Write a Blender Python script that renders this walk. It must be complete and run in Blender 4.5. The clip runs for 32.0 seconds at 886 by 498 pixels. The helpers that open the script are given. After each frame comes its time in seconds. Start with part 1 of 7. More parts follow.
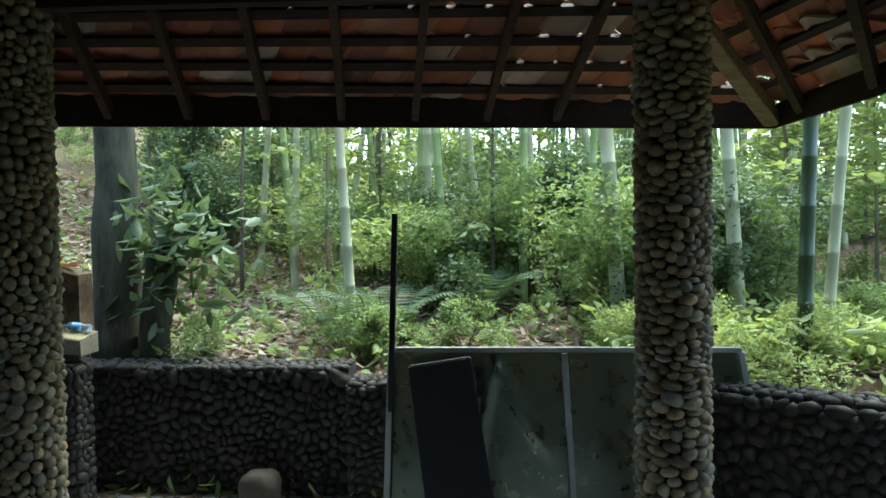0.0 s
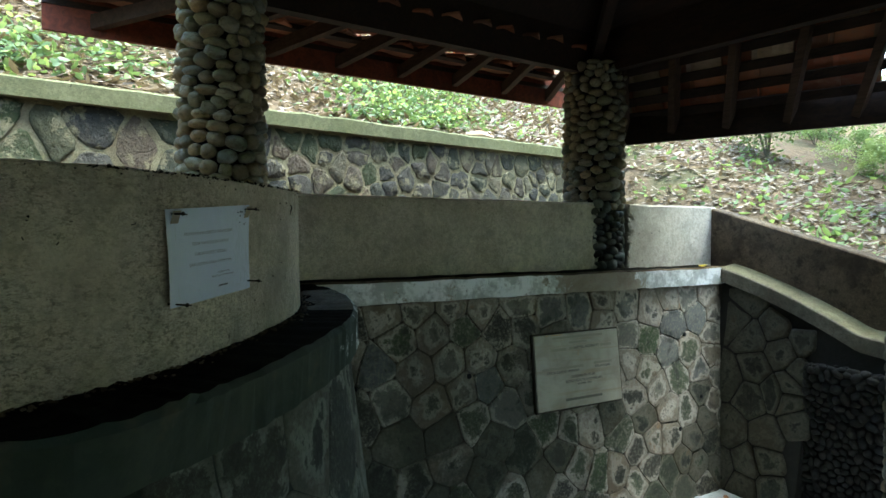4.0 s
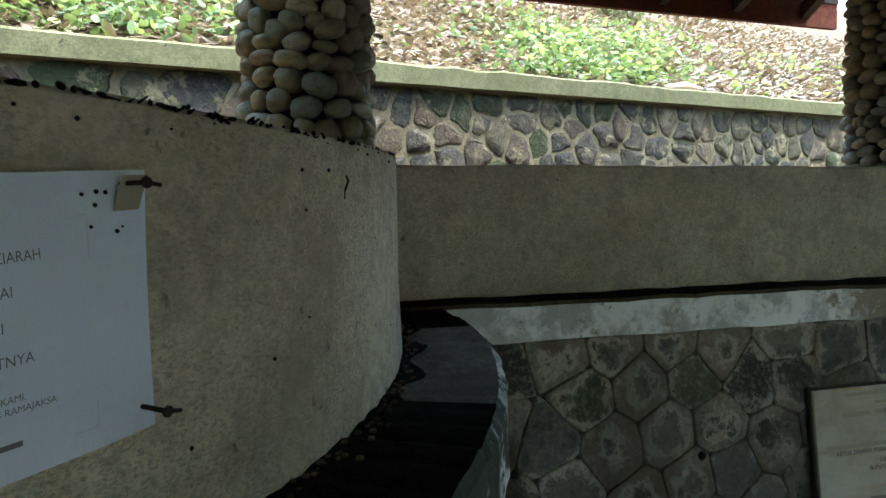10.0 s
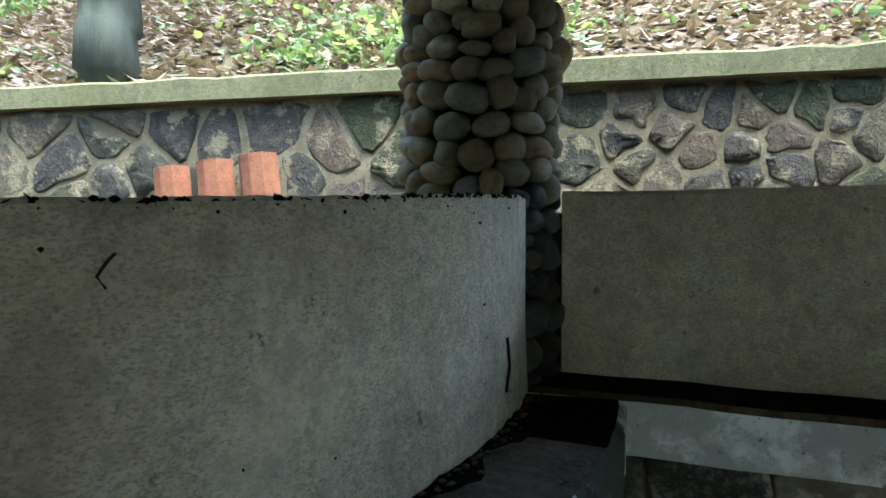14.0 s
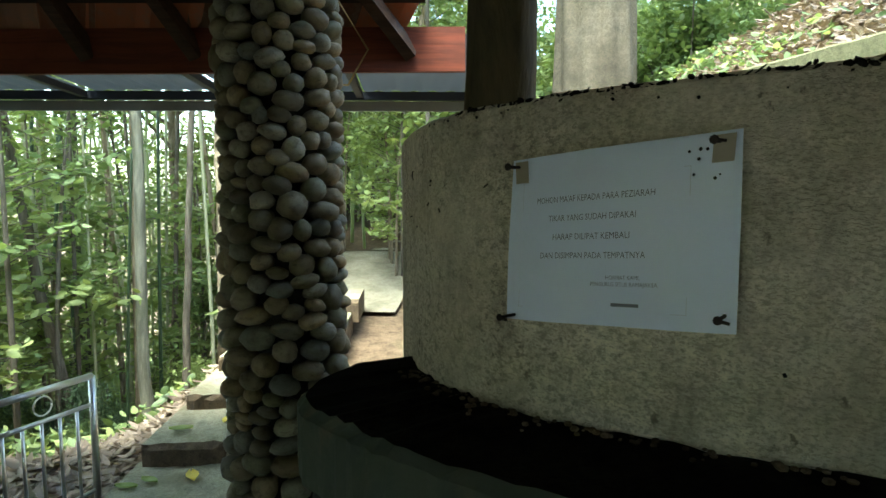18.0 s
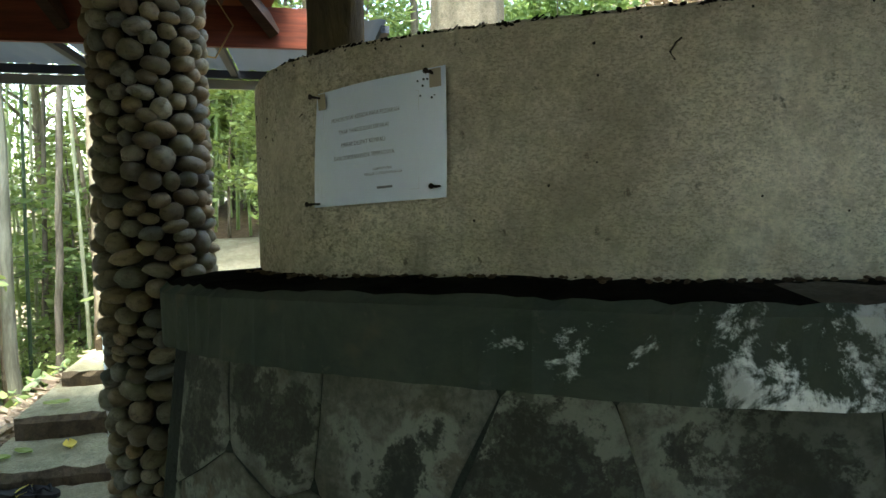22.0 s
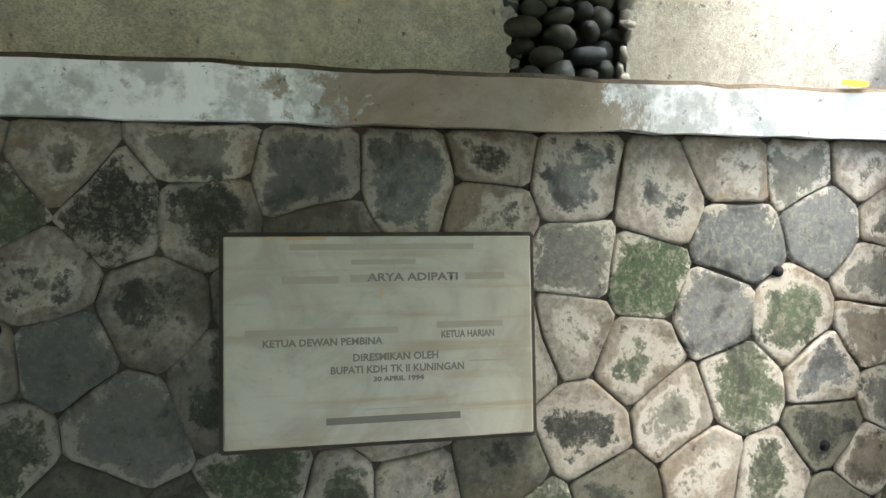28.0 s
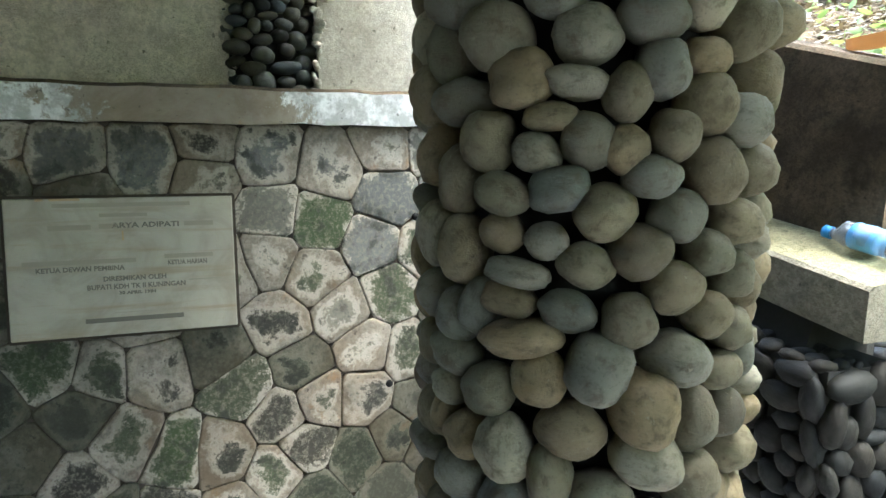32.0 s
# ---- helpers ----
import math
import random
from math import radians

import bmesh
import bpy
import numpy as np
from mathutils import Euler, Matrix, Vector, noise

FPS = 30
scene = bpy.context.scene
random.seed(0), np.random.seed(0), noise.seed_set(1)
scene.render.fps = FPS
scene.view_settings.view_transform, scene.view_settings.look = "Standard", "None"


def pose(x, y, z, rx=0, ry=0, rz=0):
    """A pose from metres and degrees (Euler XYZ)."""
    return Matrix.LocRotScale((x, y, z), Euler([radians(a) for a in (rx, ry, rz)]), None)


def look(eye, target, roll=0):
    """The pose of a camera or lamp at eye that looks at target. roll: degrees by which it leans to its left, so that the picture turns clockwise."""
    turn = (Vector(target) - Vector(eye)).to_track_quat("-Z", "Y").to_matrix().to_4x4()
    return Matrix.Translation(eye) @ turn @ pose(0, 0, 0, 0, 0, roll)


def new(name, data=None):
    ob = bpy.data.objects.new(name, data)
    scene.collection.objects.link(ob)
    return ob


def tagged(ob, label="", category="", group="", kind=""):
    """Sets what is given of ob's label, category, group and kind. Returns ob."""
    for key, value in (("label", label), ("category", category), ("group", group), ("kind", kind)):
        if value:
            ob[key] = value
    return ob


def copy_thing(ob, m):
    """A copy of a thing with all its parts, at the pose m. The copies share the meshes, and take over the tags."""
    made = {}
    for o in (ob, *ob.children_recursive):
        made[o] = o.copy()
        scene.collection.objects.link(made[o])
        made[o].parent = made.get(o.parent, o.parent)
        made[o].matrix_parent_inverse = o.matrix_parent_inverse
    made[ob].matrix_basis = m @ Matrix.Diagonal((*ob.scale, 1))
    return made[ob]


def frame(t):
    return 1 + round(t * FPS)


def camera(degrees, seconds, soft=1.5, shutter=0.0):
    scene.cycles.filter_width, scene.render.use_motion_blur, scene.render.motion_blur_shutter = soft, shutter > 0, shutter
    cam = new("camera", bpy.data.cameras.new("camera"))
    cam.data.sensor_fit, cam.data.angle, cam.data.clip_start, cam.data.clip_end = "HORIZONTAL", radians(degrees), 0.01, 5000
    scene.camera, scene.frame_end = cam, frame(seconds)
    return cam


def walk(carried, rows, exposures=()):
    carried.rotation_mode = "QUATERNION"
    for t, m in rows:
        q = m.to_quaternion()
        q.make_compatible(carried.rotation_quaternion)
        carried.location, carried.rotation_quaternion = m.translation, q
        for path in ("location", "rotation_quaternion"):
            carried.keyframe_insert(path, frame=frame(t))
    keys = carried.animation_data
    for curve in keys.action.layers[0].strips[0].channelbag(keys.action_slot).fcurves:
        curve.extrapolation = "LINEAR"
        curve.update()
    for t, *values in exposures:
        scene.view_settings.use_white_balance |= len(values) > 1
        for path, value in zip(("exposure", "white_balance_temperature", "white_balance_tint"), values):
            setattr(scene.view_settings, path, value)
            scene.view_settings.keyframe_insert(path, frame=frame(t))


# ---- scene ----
cam = camera(71.3, 32.0)

PATH = [
    (0, (0.126, 0.28, 1.662), (-0.034, 2.272, 1.596), -0.9),
    (0.5, (0.024, 0.232, 1.692), (-0.352, 2.195, 1.619), -0.8),
    (1, (-0.097, 0.198, 1.681), (-0.681, 2.11, 1.611), -0.7),
    (1.5, (-0.252, 0.147, 1.695), (-1.068, 1.971, 1.621), -0.7),
    (2, (-0.428, 0.096, 1.68), (-1.475, 1.799, 1.615), -0.5),
    (2.5, (-0.547, 0.105, 1.707), (-1.851, 1.62, 1.638), -0.5),
    (3, (-0.655, 0.086, 1.711), (-2.182, 1.376, 1.644), -0.3),
    (3.5, (-0.78, 0.022, 1.705), (-2.461, 1.105, 1.646), -0.0),
    (4, (-0.902, -0.06, 1.706), (-2.665, 0.883, 1.643), 0.2),
    (4.5, (-1.015, -0.104, 1.706), (-2.849, 0.693, 1.637), 0.0),
    (6.5, (-1.545, -0.135, 1.739), (-3.488, 0.332, 1.662), -0.2),
    (7, (-1.639, -0.145, 1.708), (-3.592, 0.279, 1.626), -0.2),
    (7.5, (-1.703, -0.142, 1.704), (-3.69, 0.068, 1.617), -0.0),
    (8, (-1.742, -0.084, 1.723), (-3.739, -0.026, 1.635), 0.0),
    (8.5, (-1.824, -0.03, 1.752), (-3.821, 0.037, 1.654), 0.0),
    (9, (-1.874, 0.032, 1.746), (-3.868, 0.14, 1.645), -0.2),
    (9.5, (-1.925, 0.17, 1.735), (-3.91, 0.389, 1.628), -0.6),
    (10, (-2.011, 0.39, 1.729), (-3.962, 0.815, 1.612), -0.9),
    (10.5, (-2.047, 0.529, 1.699), (-3.926, 1.203, 1.589), -0.9),
    (11, (-2.124, 0.563, 1.678), (-3.951, 1.368, 1.559), -0.8),
    (11.5, (-2.236, 0.599, 1.711), (-4.054, 1.424, 1.587), -0.9),
    (12, (-2.297, 0.613, 1.762), (-4.195, 1.234, 1.657), -1.2),
    (12.5, (-2.329, 0.639, 1.786), (-4.308, 0.914, 1.691), -0.9),
    (13, (-2.382, 0.717, 1.789), (-4.379, 0.639, 1.702), -0.9),
    (13.5, (-2.429, 0.86, 1.81), (-4.364, 0.358, 1.731), -0.6),
    (14, (-2.491, 0.935, 1.808), (-4.326, 0.143, 1.727), -0.1),
    (14.5, (-2.568, 0.947, 1.813), (-4.272, -0.096, 1.731), 0.2),
    (15, (-2.595, 0.954, 1.829), (-4.021, -0.445, 1.747), 0.5),
    (15.5, (-2.56, 0.97, 1.824), (-3.488, -0.8, 1.739), 1.0),
    (17.5, (-2.247, 0.914, 1.755), (-2.34, -1.077, 1.591), -0.1),
    (18, (-2.227, 0.887, 1.7), (-2.334, -1.103, 1.531), -0.3),
    (18.5, (-2.152, 0.86, 1.639), (-2.261, -1.131, 1.48), -0.3),
    (19, (-2.106, 0.852, 1.586), (-2.191, -1.14, 1.428), -0.3),
    (19.5, (-2.088, 0.84, 1.555), (-2.168, -1.153, 1.402), -0.3),
    (20, (-2.079, 0.906, 1.578), (-2.047, -1.088, 1.425), -0.7),
    (20.5, (-2.105, 0.968, 1.586), (-1.922, -1.017, 1.432), -0.7),
    (21, (-2.145, 1.064, 1.603), (-1.989, -0.924, 1.447), -1.0),
    (21.5, (-2.231, 1.181, 1.585), (-2.337, -0.809, 1.421), -0.9),
    (22, (-2.339, 1.27, 1.563), (-2.775, -0.672, 1.375), -0.5),
    (22.5, (-2.352, 1.395, 1.509), (-3.135, -0.434, 1.311), -0.5),
    (23, (-2.336, 1.506, 1.474), (-3.441, -0.148, 1.27), -0.1),
    (23.5, (-2.379, 1.655, 1.408), (-3.768, 0.227, 1.23), -0.7),
    (24, (-2.431, 1.805, 1.388), (-4.05, 0.648, 1.189), -0.4),
    (24.5, (-2.5, 1.943, 1.357), (-4.277, 1.052, 1.135), -0.3),
    (25, (-2.534, 2.008, 1.315), (-4.414, 1.359, 1.098), 0.1),
    (25.5, (-2.556, 2.064, 1.277), (-4.489, 1.596, 1.069), 0.2),
    (26, (-2.573, 2.124, 1.26), (-4.542, 1.849, 1.043), 0.3),
    (26.5, (-2.58, 2.174, 1.219), (-4.567, 2.108, 1.003), 0.5),
    (28.5, (-2.396, 2.407, 1.171), (-4.354, 2.775, 0.994), 0.3),
    (29, (-2.273, 2.449, 1.178), (-4.221, 2.858, 0.984), 0.2),
    (29.5, (-2.169, 2.541, 1.211), (-4.092, 3.051, 0.999), 0.3),
    (30, (-2.023, 2.765, 1.201), (-3.962, 3.211, 1.007), -0.2),
    (30.5, (-1.935, 2.776, 1.201), (-3.857, 3.289, 0.995), -0.0),
    (31, (-1.825, 2.772, 1.213), (-3.735, 3.314, 0.977), 0.3),
    (31.5, (-1.742, 2.79, 1.238), (-3.638, 3.355, 0.94), 0.3),
    (32, (-1.624, 2.821, 1.254), (-3.502, 3.422, 0.921), 0.4),
]
walk(cam, [(t, look(eye, target, roll)) for t, eye, target, roll in PATH], exposures=[(0, 2.88, 6000, -3), (1, 2.9, 5800, -7), (2, 2.94, 5900, -9), (4, 3.3, 5700, -6), (7, 3.95, 5500, 6), (8.5, 4.0, 5600, 6), (10, 3.55, 5900, 4), (12, 3.48, 5800, 1), (14, 3.45, 5600, 4), (15.5, 3.4, 5700, 6), (17.5, 3.5, 6300, -6), (19, 3.6, 6200, -3), (21, 3.5, 6300, -4), (22, 3.85, 6500, 0), (23, 4.78, 6500, 15), (24, 5.35, 6400, 15), (26, 5.55, 6200, 15), (28.5, 4.33, 6300, 5), (30, 3.9, 6200, 2), (31.3, 4.25, 6000, 3), (32, 4.3, 6000, 3)])

# ---- world, sun, exposure ----
world = bpy.data.worlds.new("world")
scene.world = world
world.use_nodes = True
wn = world.node_tree.nodes
sky = wn.new("ShaderNodeTexSky")
sky.sky_type = "NISHITA"
sky.sun_disc = False
sky.sun_elevation, sky.sun_rotation = radians(71), radians(29)
sky.air_density, sky.dust_density = 1.2, 3.0
wn["Background"].inputs["Strength"].default_value = 0.15
world.node_tree.links.new(sky.outputs["Color"], wn["Background"].inputs["Color"])
sun = new("sun", bpy.data.lights.new("sun", "SUN"))
sun.data.energy, sun.data.angle, sun.data.color = 1.75, radians(30), (1.0, 0.98, 0.94)
sun.matrix_world = look((2.0, 3.6, 12), (0, 0, 0))


# ---- materials ----
def rgb(c, k=1.0):
    return (c[0] * k, c[1] * k, c[2] * k, 1.0)


class Nodes:
    """A short way to write node trees."""

    def __init__(self, name):
        self.m = bpy.data.materials.new(name)
        self.m.use_nodes = True
        self.t = self.m.node_tree
        self.b = self.t.nodes["Principled BSDF"]

    def node(self, kind, **values):
        n = self.t.nodes.new(kind)
        for k, v in values.items():
            n.inputs[k.replace("_", " ")].default_value = v
        return n

    def link(self, a, b):
        self.t.links.new(a, b)

    def coords(self, kind="Object"):
        return self.t.nodes.new("ShaderNodeTexCoord").outputs[kind]

    def place(self):
        return self.t.nodes.new("ShaderNodeNewGeometry").outputs["Position"]

    def axis(self, co, k):
        n = self.t.nodes.new("ShaderNodeSeparateXYZ")
        self.link(co, n.inputs[0])
        return n.outputs[k]

    def noise(self, co, scale, detail=5.0, rough=0.6, distort=0.0):
        n = self.node("ShaderNodeTexNoise", Scale=scale, Detail=detail, Roughness=rough, Distortion=distort)
        self.link(co, n.inputs["Vector"])
        return n.outputs["Fac"]

    def ramp(self, fac, stops):
        n = self.t.nodes.new("ShaderNodeValToRGB")
        e = n.color_ramp.elements
        while len(e) < len(stops):
            e.new(0.5)
        for el, (p, c) in zip(e, stops):
            el.position, el.color = p, (c if len(c) == 4 else rgb(c))
        self.link(fac, n.inputs["Fac"])
        return n.outputs["Color"]

    def step(self, fac, a, b, lo=0.0, hi=1.0):
        n = self.t.nodes.new("ShaderNodeMapRange")
        n.interpolation_type = "SMOOTHSTEP"
        for k, v in zip(("From Min", "From Max", "To Min", "To Max"), (a, b, lo, hi)):
            n.inputs[k].default_value = v
        self.link(fac, n.inputs["Value"])
        return n.outputs["Result"]

    def mix(self, fac, a, b, mode="MIX"):
        n = self.t.nodes.new("ShaderNodeMix")
        n.data_type, n.blend_type = "RGBA", mode
        for s, v in ((0, fac), (6, a), (7, b)):
            if isinstance(v, (int, float)):
                n.inputs[s].default_value = v
            elif isinstance(v, tuple):
                n.inputs[s].default_value = v if len(v) == 4 else rgb(v)
            else:
                self.link(v, n.inputs[s])
        return n.outputs[2]

    def math(self, op, a, b=0.0):
        n = self.t.nodes.new("ShaderNodeMath")
        n.operation = op
        for s, v in ((0, a), (1, b)):
            if isinstance(v, (int, float)):
                n.inputs[s].default_value = v
            else:
                self.link(v, n.inputs[s])
        return n.outputs[0]

    def tone(self, co, amount):
        """Multiply a colour by 1 +- amount with a random number."""
        return self.math("ADD", self.math("MULTIPLY", co, 2 * amount), 1 - amount)

    def random(self):
        return self.t.nodes.new("ShaderNodeObjectInfo").outputs["Random"]

    def island(self):
        return self.t.nodes.new("ShaderNodeNewGeometry").outputs["Random Per Island"]

    def attr(self, name):
        n = self.t.nodes.new("ShaderNodeAttribute")
        n.attribute_name = name
        return n.outputs["Fac"]

    def done(self, colour, rough=0.9, metal=0.0, bump=None, strength=0.3, distance=0.01, spec=0.3):
        b = self.b
        if isinstance(colour, tuple):
            b.inputs["Base Color"].default_value = rgb(colour)
        else:
            self.link(colour, b.inputs["Base Color"])
        if isinstance(rough, (int, float)):
            b.inputs["Roughness"].default_value = rough
        else:
            self.link(rough, b.inputs["Roughness"])
        b.inputs["Metallic"].default_value = metal
        b.inputs["Specular IOR Level"].default_value = spec
        if bump is not None:
            n = self.node("ShaderNodeBump", Strength=strength, Distance=distance)
            self.link(bump, n.inputs["Height"])
            self.link(n.outputs["Normal"], b.inputs["Normal"])
        return self.m


def plain(name, c, rough=0.7, metal=0.0, vary=0.15, scale=12.0, bump=0.2, spec=0.3):
    n = Nodes(name)
    co = n.coords()
    f = n.noise(co, scale)
    col = n.mix(f, rgb(c, 1 - vary), rgb(c, 1 + vary))
    return n.done(col, rough, metal, n.noise(co, scale * 6), bump, 0.004, spec)


def concrete(name, base, dark, moss, scale=1.0, stain=0.5, specks=0.45, spec=0.2, pitted=None):
    """Weathered render: two scales of blotches, dark streaks and pits, a little moss."""
    n = Nodes(name)
    co = n.coords()
    big = n.noise(co, 1.6 * scale, 4, 0.6)
    mid = n.noise(co, 7 * scale, 6, 0.7)
    fine = n.noise(co, 90 * scale, 4, 0.7)
    col = n.mix(n.step(big, 0.42, 0.68), rgb(base), rgb(dark))
    col = n.mix(n.step(mid, 0.46, 0.70, 0, stain), col, rgb(dark, 0.5))
    m2 = n.noise(co, 2.7 * scale, 6, 0.7)
    col = n.mix(n.step(m2, 0.55, 0.75, 0, 0.55), col, rgb(moss))
    flat = n.node("ShaderNodeMapping", Scale=(1, 1, 1.9))
    n.link(co, flat.inputs["Vector"])
    speck = n.noise(flat.outputs["Vector"], 150 * scale, 4, 0.7)
    where = n.step(n.noise(co, 2.6 * scale, 6, 0.75), 0.36, 0.54, 0.10, specks)
    col = n.mix(n.math("MULTIPLY", n.step(speck, 0.50, 0.60), n.math("MULTIPLY", where, 0.6)), col, rgb(dark, 0.30))
    if pitted is not None:
        where = n.math("MULTIPLY", where, n.step(n.axis(co, "Y"), pitted, pitted + 0.4, 1.0, 0.2))
    blot = n.noise(flat.outputs["Vector"], 62 * scale, 6, 0.75)
    col = n.mix(n.math("MULTIPLY", n.step(blot, 0.515, 0.575), n.math("MULTIPLY", where, 0.9)), col, rgb(dark, 0.26))
    pit = n.noise(co, 24 * scale, 5, 0.7)
    col = n.mix(n.step(pit, 0.63, 0.70, 0, 0.85), col, rgb(dark, 0.16))
    grain = n.noise(co, 34 * scale, 6, 0.8)
    col = n.mix(n.step(grain, 0.44, 0.60, 0.0, 0.42), col, rgb(dark, 0.55))
    col = n.mix(n.step(fine, 0.3, 0.7, 0.0, 0.3), col, rgb(dark, 0.5))
    h = n.math("ADD", n.math("ADD", n.math("MULTIPLY", fine, 0.5), n.math("MULTIPLY", grain, 0.8)), n.math("MULTIPLY", mid, 1.0))
    h = n.math("ADD", h, n.math("MULTIPLY", n.step(speck, 0.45, 0.65), -0.3))
    return n.done(col, 0.92, 0, h, 0.6, 0.008, spec)


M_render_warm = concrete("weathered_render", (0.83, 0.74, 0.575), (0.61, 0.525, 0.395), (0.42, 0.375, 0.25), 1.0, 0.6, 0.9, 0.2, -0.05)
M_render_grey = concrete("grey_render", (0.62, 0.57, 0.465), (0.44, 0.395, 0.31), (0.28, 0.275, 0.18), 1.0, 0.5, 0.2)
M_render_dark = concrete("dirty_render", (0.19, 0.14, 0.085), (0.07, 0.048, 0.028), (0.055, 0.055, 0.028), 2.2, 0.85)
# soot and shade of the ledge in one near-black colour
M_ledge = concrete("sooty_shaded_ledge", (0.020, 0.017, 0.012), (0.006, 0.005, 0.004), (0.005, 0.005, 0.004), 1.6, 0.9, 0.45, 0.02)
M_dust = concrete("dusty_ledge", (0.17, 0.145, 0.10), (0.10, 0.086, 0.058), (0.045, 0.042, 0.027), 1.3, 0.8)
M_kerb = concrete("mossy_kerb", (0.165, 0.16, 0.085), (0.11, 0.112, 0.05), (0.095, 0.11, 0.025), 0.8, 0.4)
M_sweep = concrete("dusty_kerb_cement", (0.31, 0.285, 0.215), (0.19, 0.17, 0.12), (0.13, 0.135, 0.08), 1.5, 0.6)
M_kerb_top = concrete("mossy_yellow_kerb_top", (0.31, 0.285, 0.165), (0.20, 0.18, 0.10), (0.14, 0.155, 0.06), 1.5, 0.5)
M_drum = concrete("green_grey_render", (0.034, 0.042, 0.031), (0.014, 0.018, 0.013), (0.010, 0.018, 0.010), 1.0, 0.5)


def peeled(name, bare=((0.23, 0.185, 0.13), (0.30, 0.26, 0.20)), drum=False):
    """White limewash peeling off brown-grey render, worn off along one stretch."""
    n = Nodes(name)
    co = n.place()
    y = n.axis(co, "Y")
    a = n.noise(co, 3.0, 7, 0.72, 0.5)
    b = n.noise(co, 16, 6, 0.75, 0.4)
    worn = n.step(y, 0.40, 0.72, 0.3, 0.115) if drum else n.math("SUBTRACT", n.step(y, 2.2, 2.5, 0, 0.26), n.step(y, 2.85, 3.05, 0, 0.26))
    k = n.math("ADD", n.math("ADD", n.math("MULTIPLY", a, 0.8), n.math("MULTIPLY", b, 0.5)), worn)
    under = n.mix(n.step(a, 0.4, 0.6), rgb(bare[0]), rgb(bare[1]))
    under = n.mix(n.step(n.noise(co, 5, 4), 0.58, 0.68, 0, 0.1 if drum else 0.7), under, rgb((0.33, 0.17, 0.07)))
    grey = n.mix(n.noise(co, 30, 4), rgb((0.36, 0.36, 0.33)), rgb((0.50, 0.50, 0.46)))
    white = n.mix(n.step(n.noise(co, 8, 6, 0.7), 0.42, 0.58), grey, rgb((0.78, 0.78, 0.75)))
    col = n.mix(n.step(k, 0.70, 0.78), white, under)
    col = n.mix(n.step(n.noise(co, 45, 4, 0.7), 0.62, 0.70, 0, 0.75), col, rgb((0.07, 0.065, 0.05)))
    return n.done(col, 0.9, 0, n.math("ADD", b, n.step(k, 0.70, 0.76, 1, 0)), 0.4, 0.006, 0.2)


M_band = peeled("peeling_limewash")
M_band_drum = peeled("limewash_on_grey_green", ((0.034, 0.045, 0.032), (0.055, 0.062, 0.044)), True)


def stone_pads(name, cement, stones, wear=0.5, chalk=0.5, bare=0.35):
    """Rubble set flush in smoothed cement: chalky cement round patches of bare, mossy or sooty stone."""
    n = Nodes(name)
    co = n.place()
    r = n.random()
    r2 = n.math("FRACT", n.math("MULTIPLY", r, 7.31))
    f = n.noise(co, 9, 8, 0.7, 0.2)
    g = n.noise(co, 58, 6, 0.75, 0.3)
    big = n.noise(co, 2.4, 6, 0.65, 0.4)
    base = n.mix(n.step(g, 0.32, 0.68), rgb(cement, 0.62), rgb(cement, 1.2))
    base = n.mix(n.step(big, 0.46, 0.64, 0, 0.6), base, rgb((cement[0] * 0.66, cement[1] * 0.55, cement[2] * 0.42)))
    base = n.mix(n.step(n.noise(co, 6, 6, 0.7, 0.5), 0.57, 0.70, 0, 0.6), base, rgb((cement[0] * 1.0, cement[1] * 0.62, cement[2] * 0.32)))
    mid = n.noise(co, 4.2, 6, 0.7, 0.3)
    base = n.mix(n.step(mid, 0.50, 0.66, 0, 0.7), base, rgb((cement[0] * 0.42, cement[1] * 0.36, cement[2] * 0.27)))
    base = n.mix(n.step(mid, 0.30, 0.44, 0.55, 0), base, rgb((cement[0] * 1.55, cement[1] * 1.55, cement[2] * 1.5)))
    e = n.math("ADD", n.math("MULTIPLY", n.attr("core"), 1.0), n.math("MULTIPLY", n.math("SUBTRACT", f, 0.5), 3.0))
    e = n.math("ADD", e, n.math("MULTIPLY", n.math("SUBTRACT", r2, 0.5), 1.0))
    base = n.mix(n.step(e, bare - 0.35, bare - 0.02, 0, chalk), base, rgb((cement[0] * 1.7, cement[1] * 1.75, cement[2] * 1.8)))
    stone = n.ramp(r, [(i / (len(stones) - 1), rgb(c)) for i, c in enumerate(stones)])
    stone = n.mix(n.step(g, 0.46, 0.62, 0, 0.65), stone, rgb((cement[0] * 0.85, cement[1] * 0.9, cement[2] * 0.85)))
    stone = n.mix(n.step(f, 0.50, 0.66, 0, 0.8), stone, rgb((0.012, 0.014, 0.011)))
    e = n.math("ADD", e, n.math("MULTIPLY", n.math("SUBTRACT", g, 0.5), 1.3))
    col = n.mix(n.step(e, bare, bare + 0.26, 0, 0.93), base, stone)
    # soot noise, with shade away from the north corner added to it
    soot_shade = n.math("ADD", n.noise(co, 2.0, 7, 0.7, 0.3), n.step(n.axis(co, "Y"), 2.5, 3.0, 0.035, -0.06))
    col = n.mix(n.step(soot_shade, 0.46, 0.62, 0, wear), col, rgb((0.026, 0.027, 0.017)))
    col = n.mix(n.step(n.noise(co, 30, 5, 0.75), 0.60, 0.68, 0, 0.65), col, rgb((0.018, 0.017, 0.014)))
    h = n.math("ADD", n.math("ADD", n.math("MULTIPLY", f, 0.9), n.math("MULTIPLY", g, 0.5)), n.step(e, bare, bare + 0.2, 0.35, 0))
    return n.done(col, 0.86, 0, h, 0.55, 0.008, 0.25)


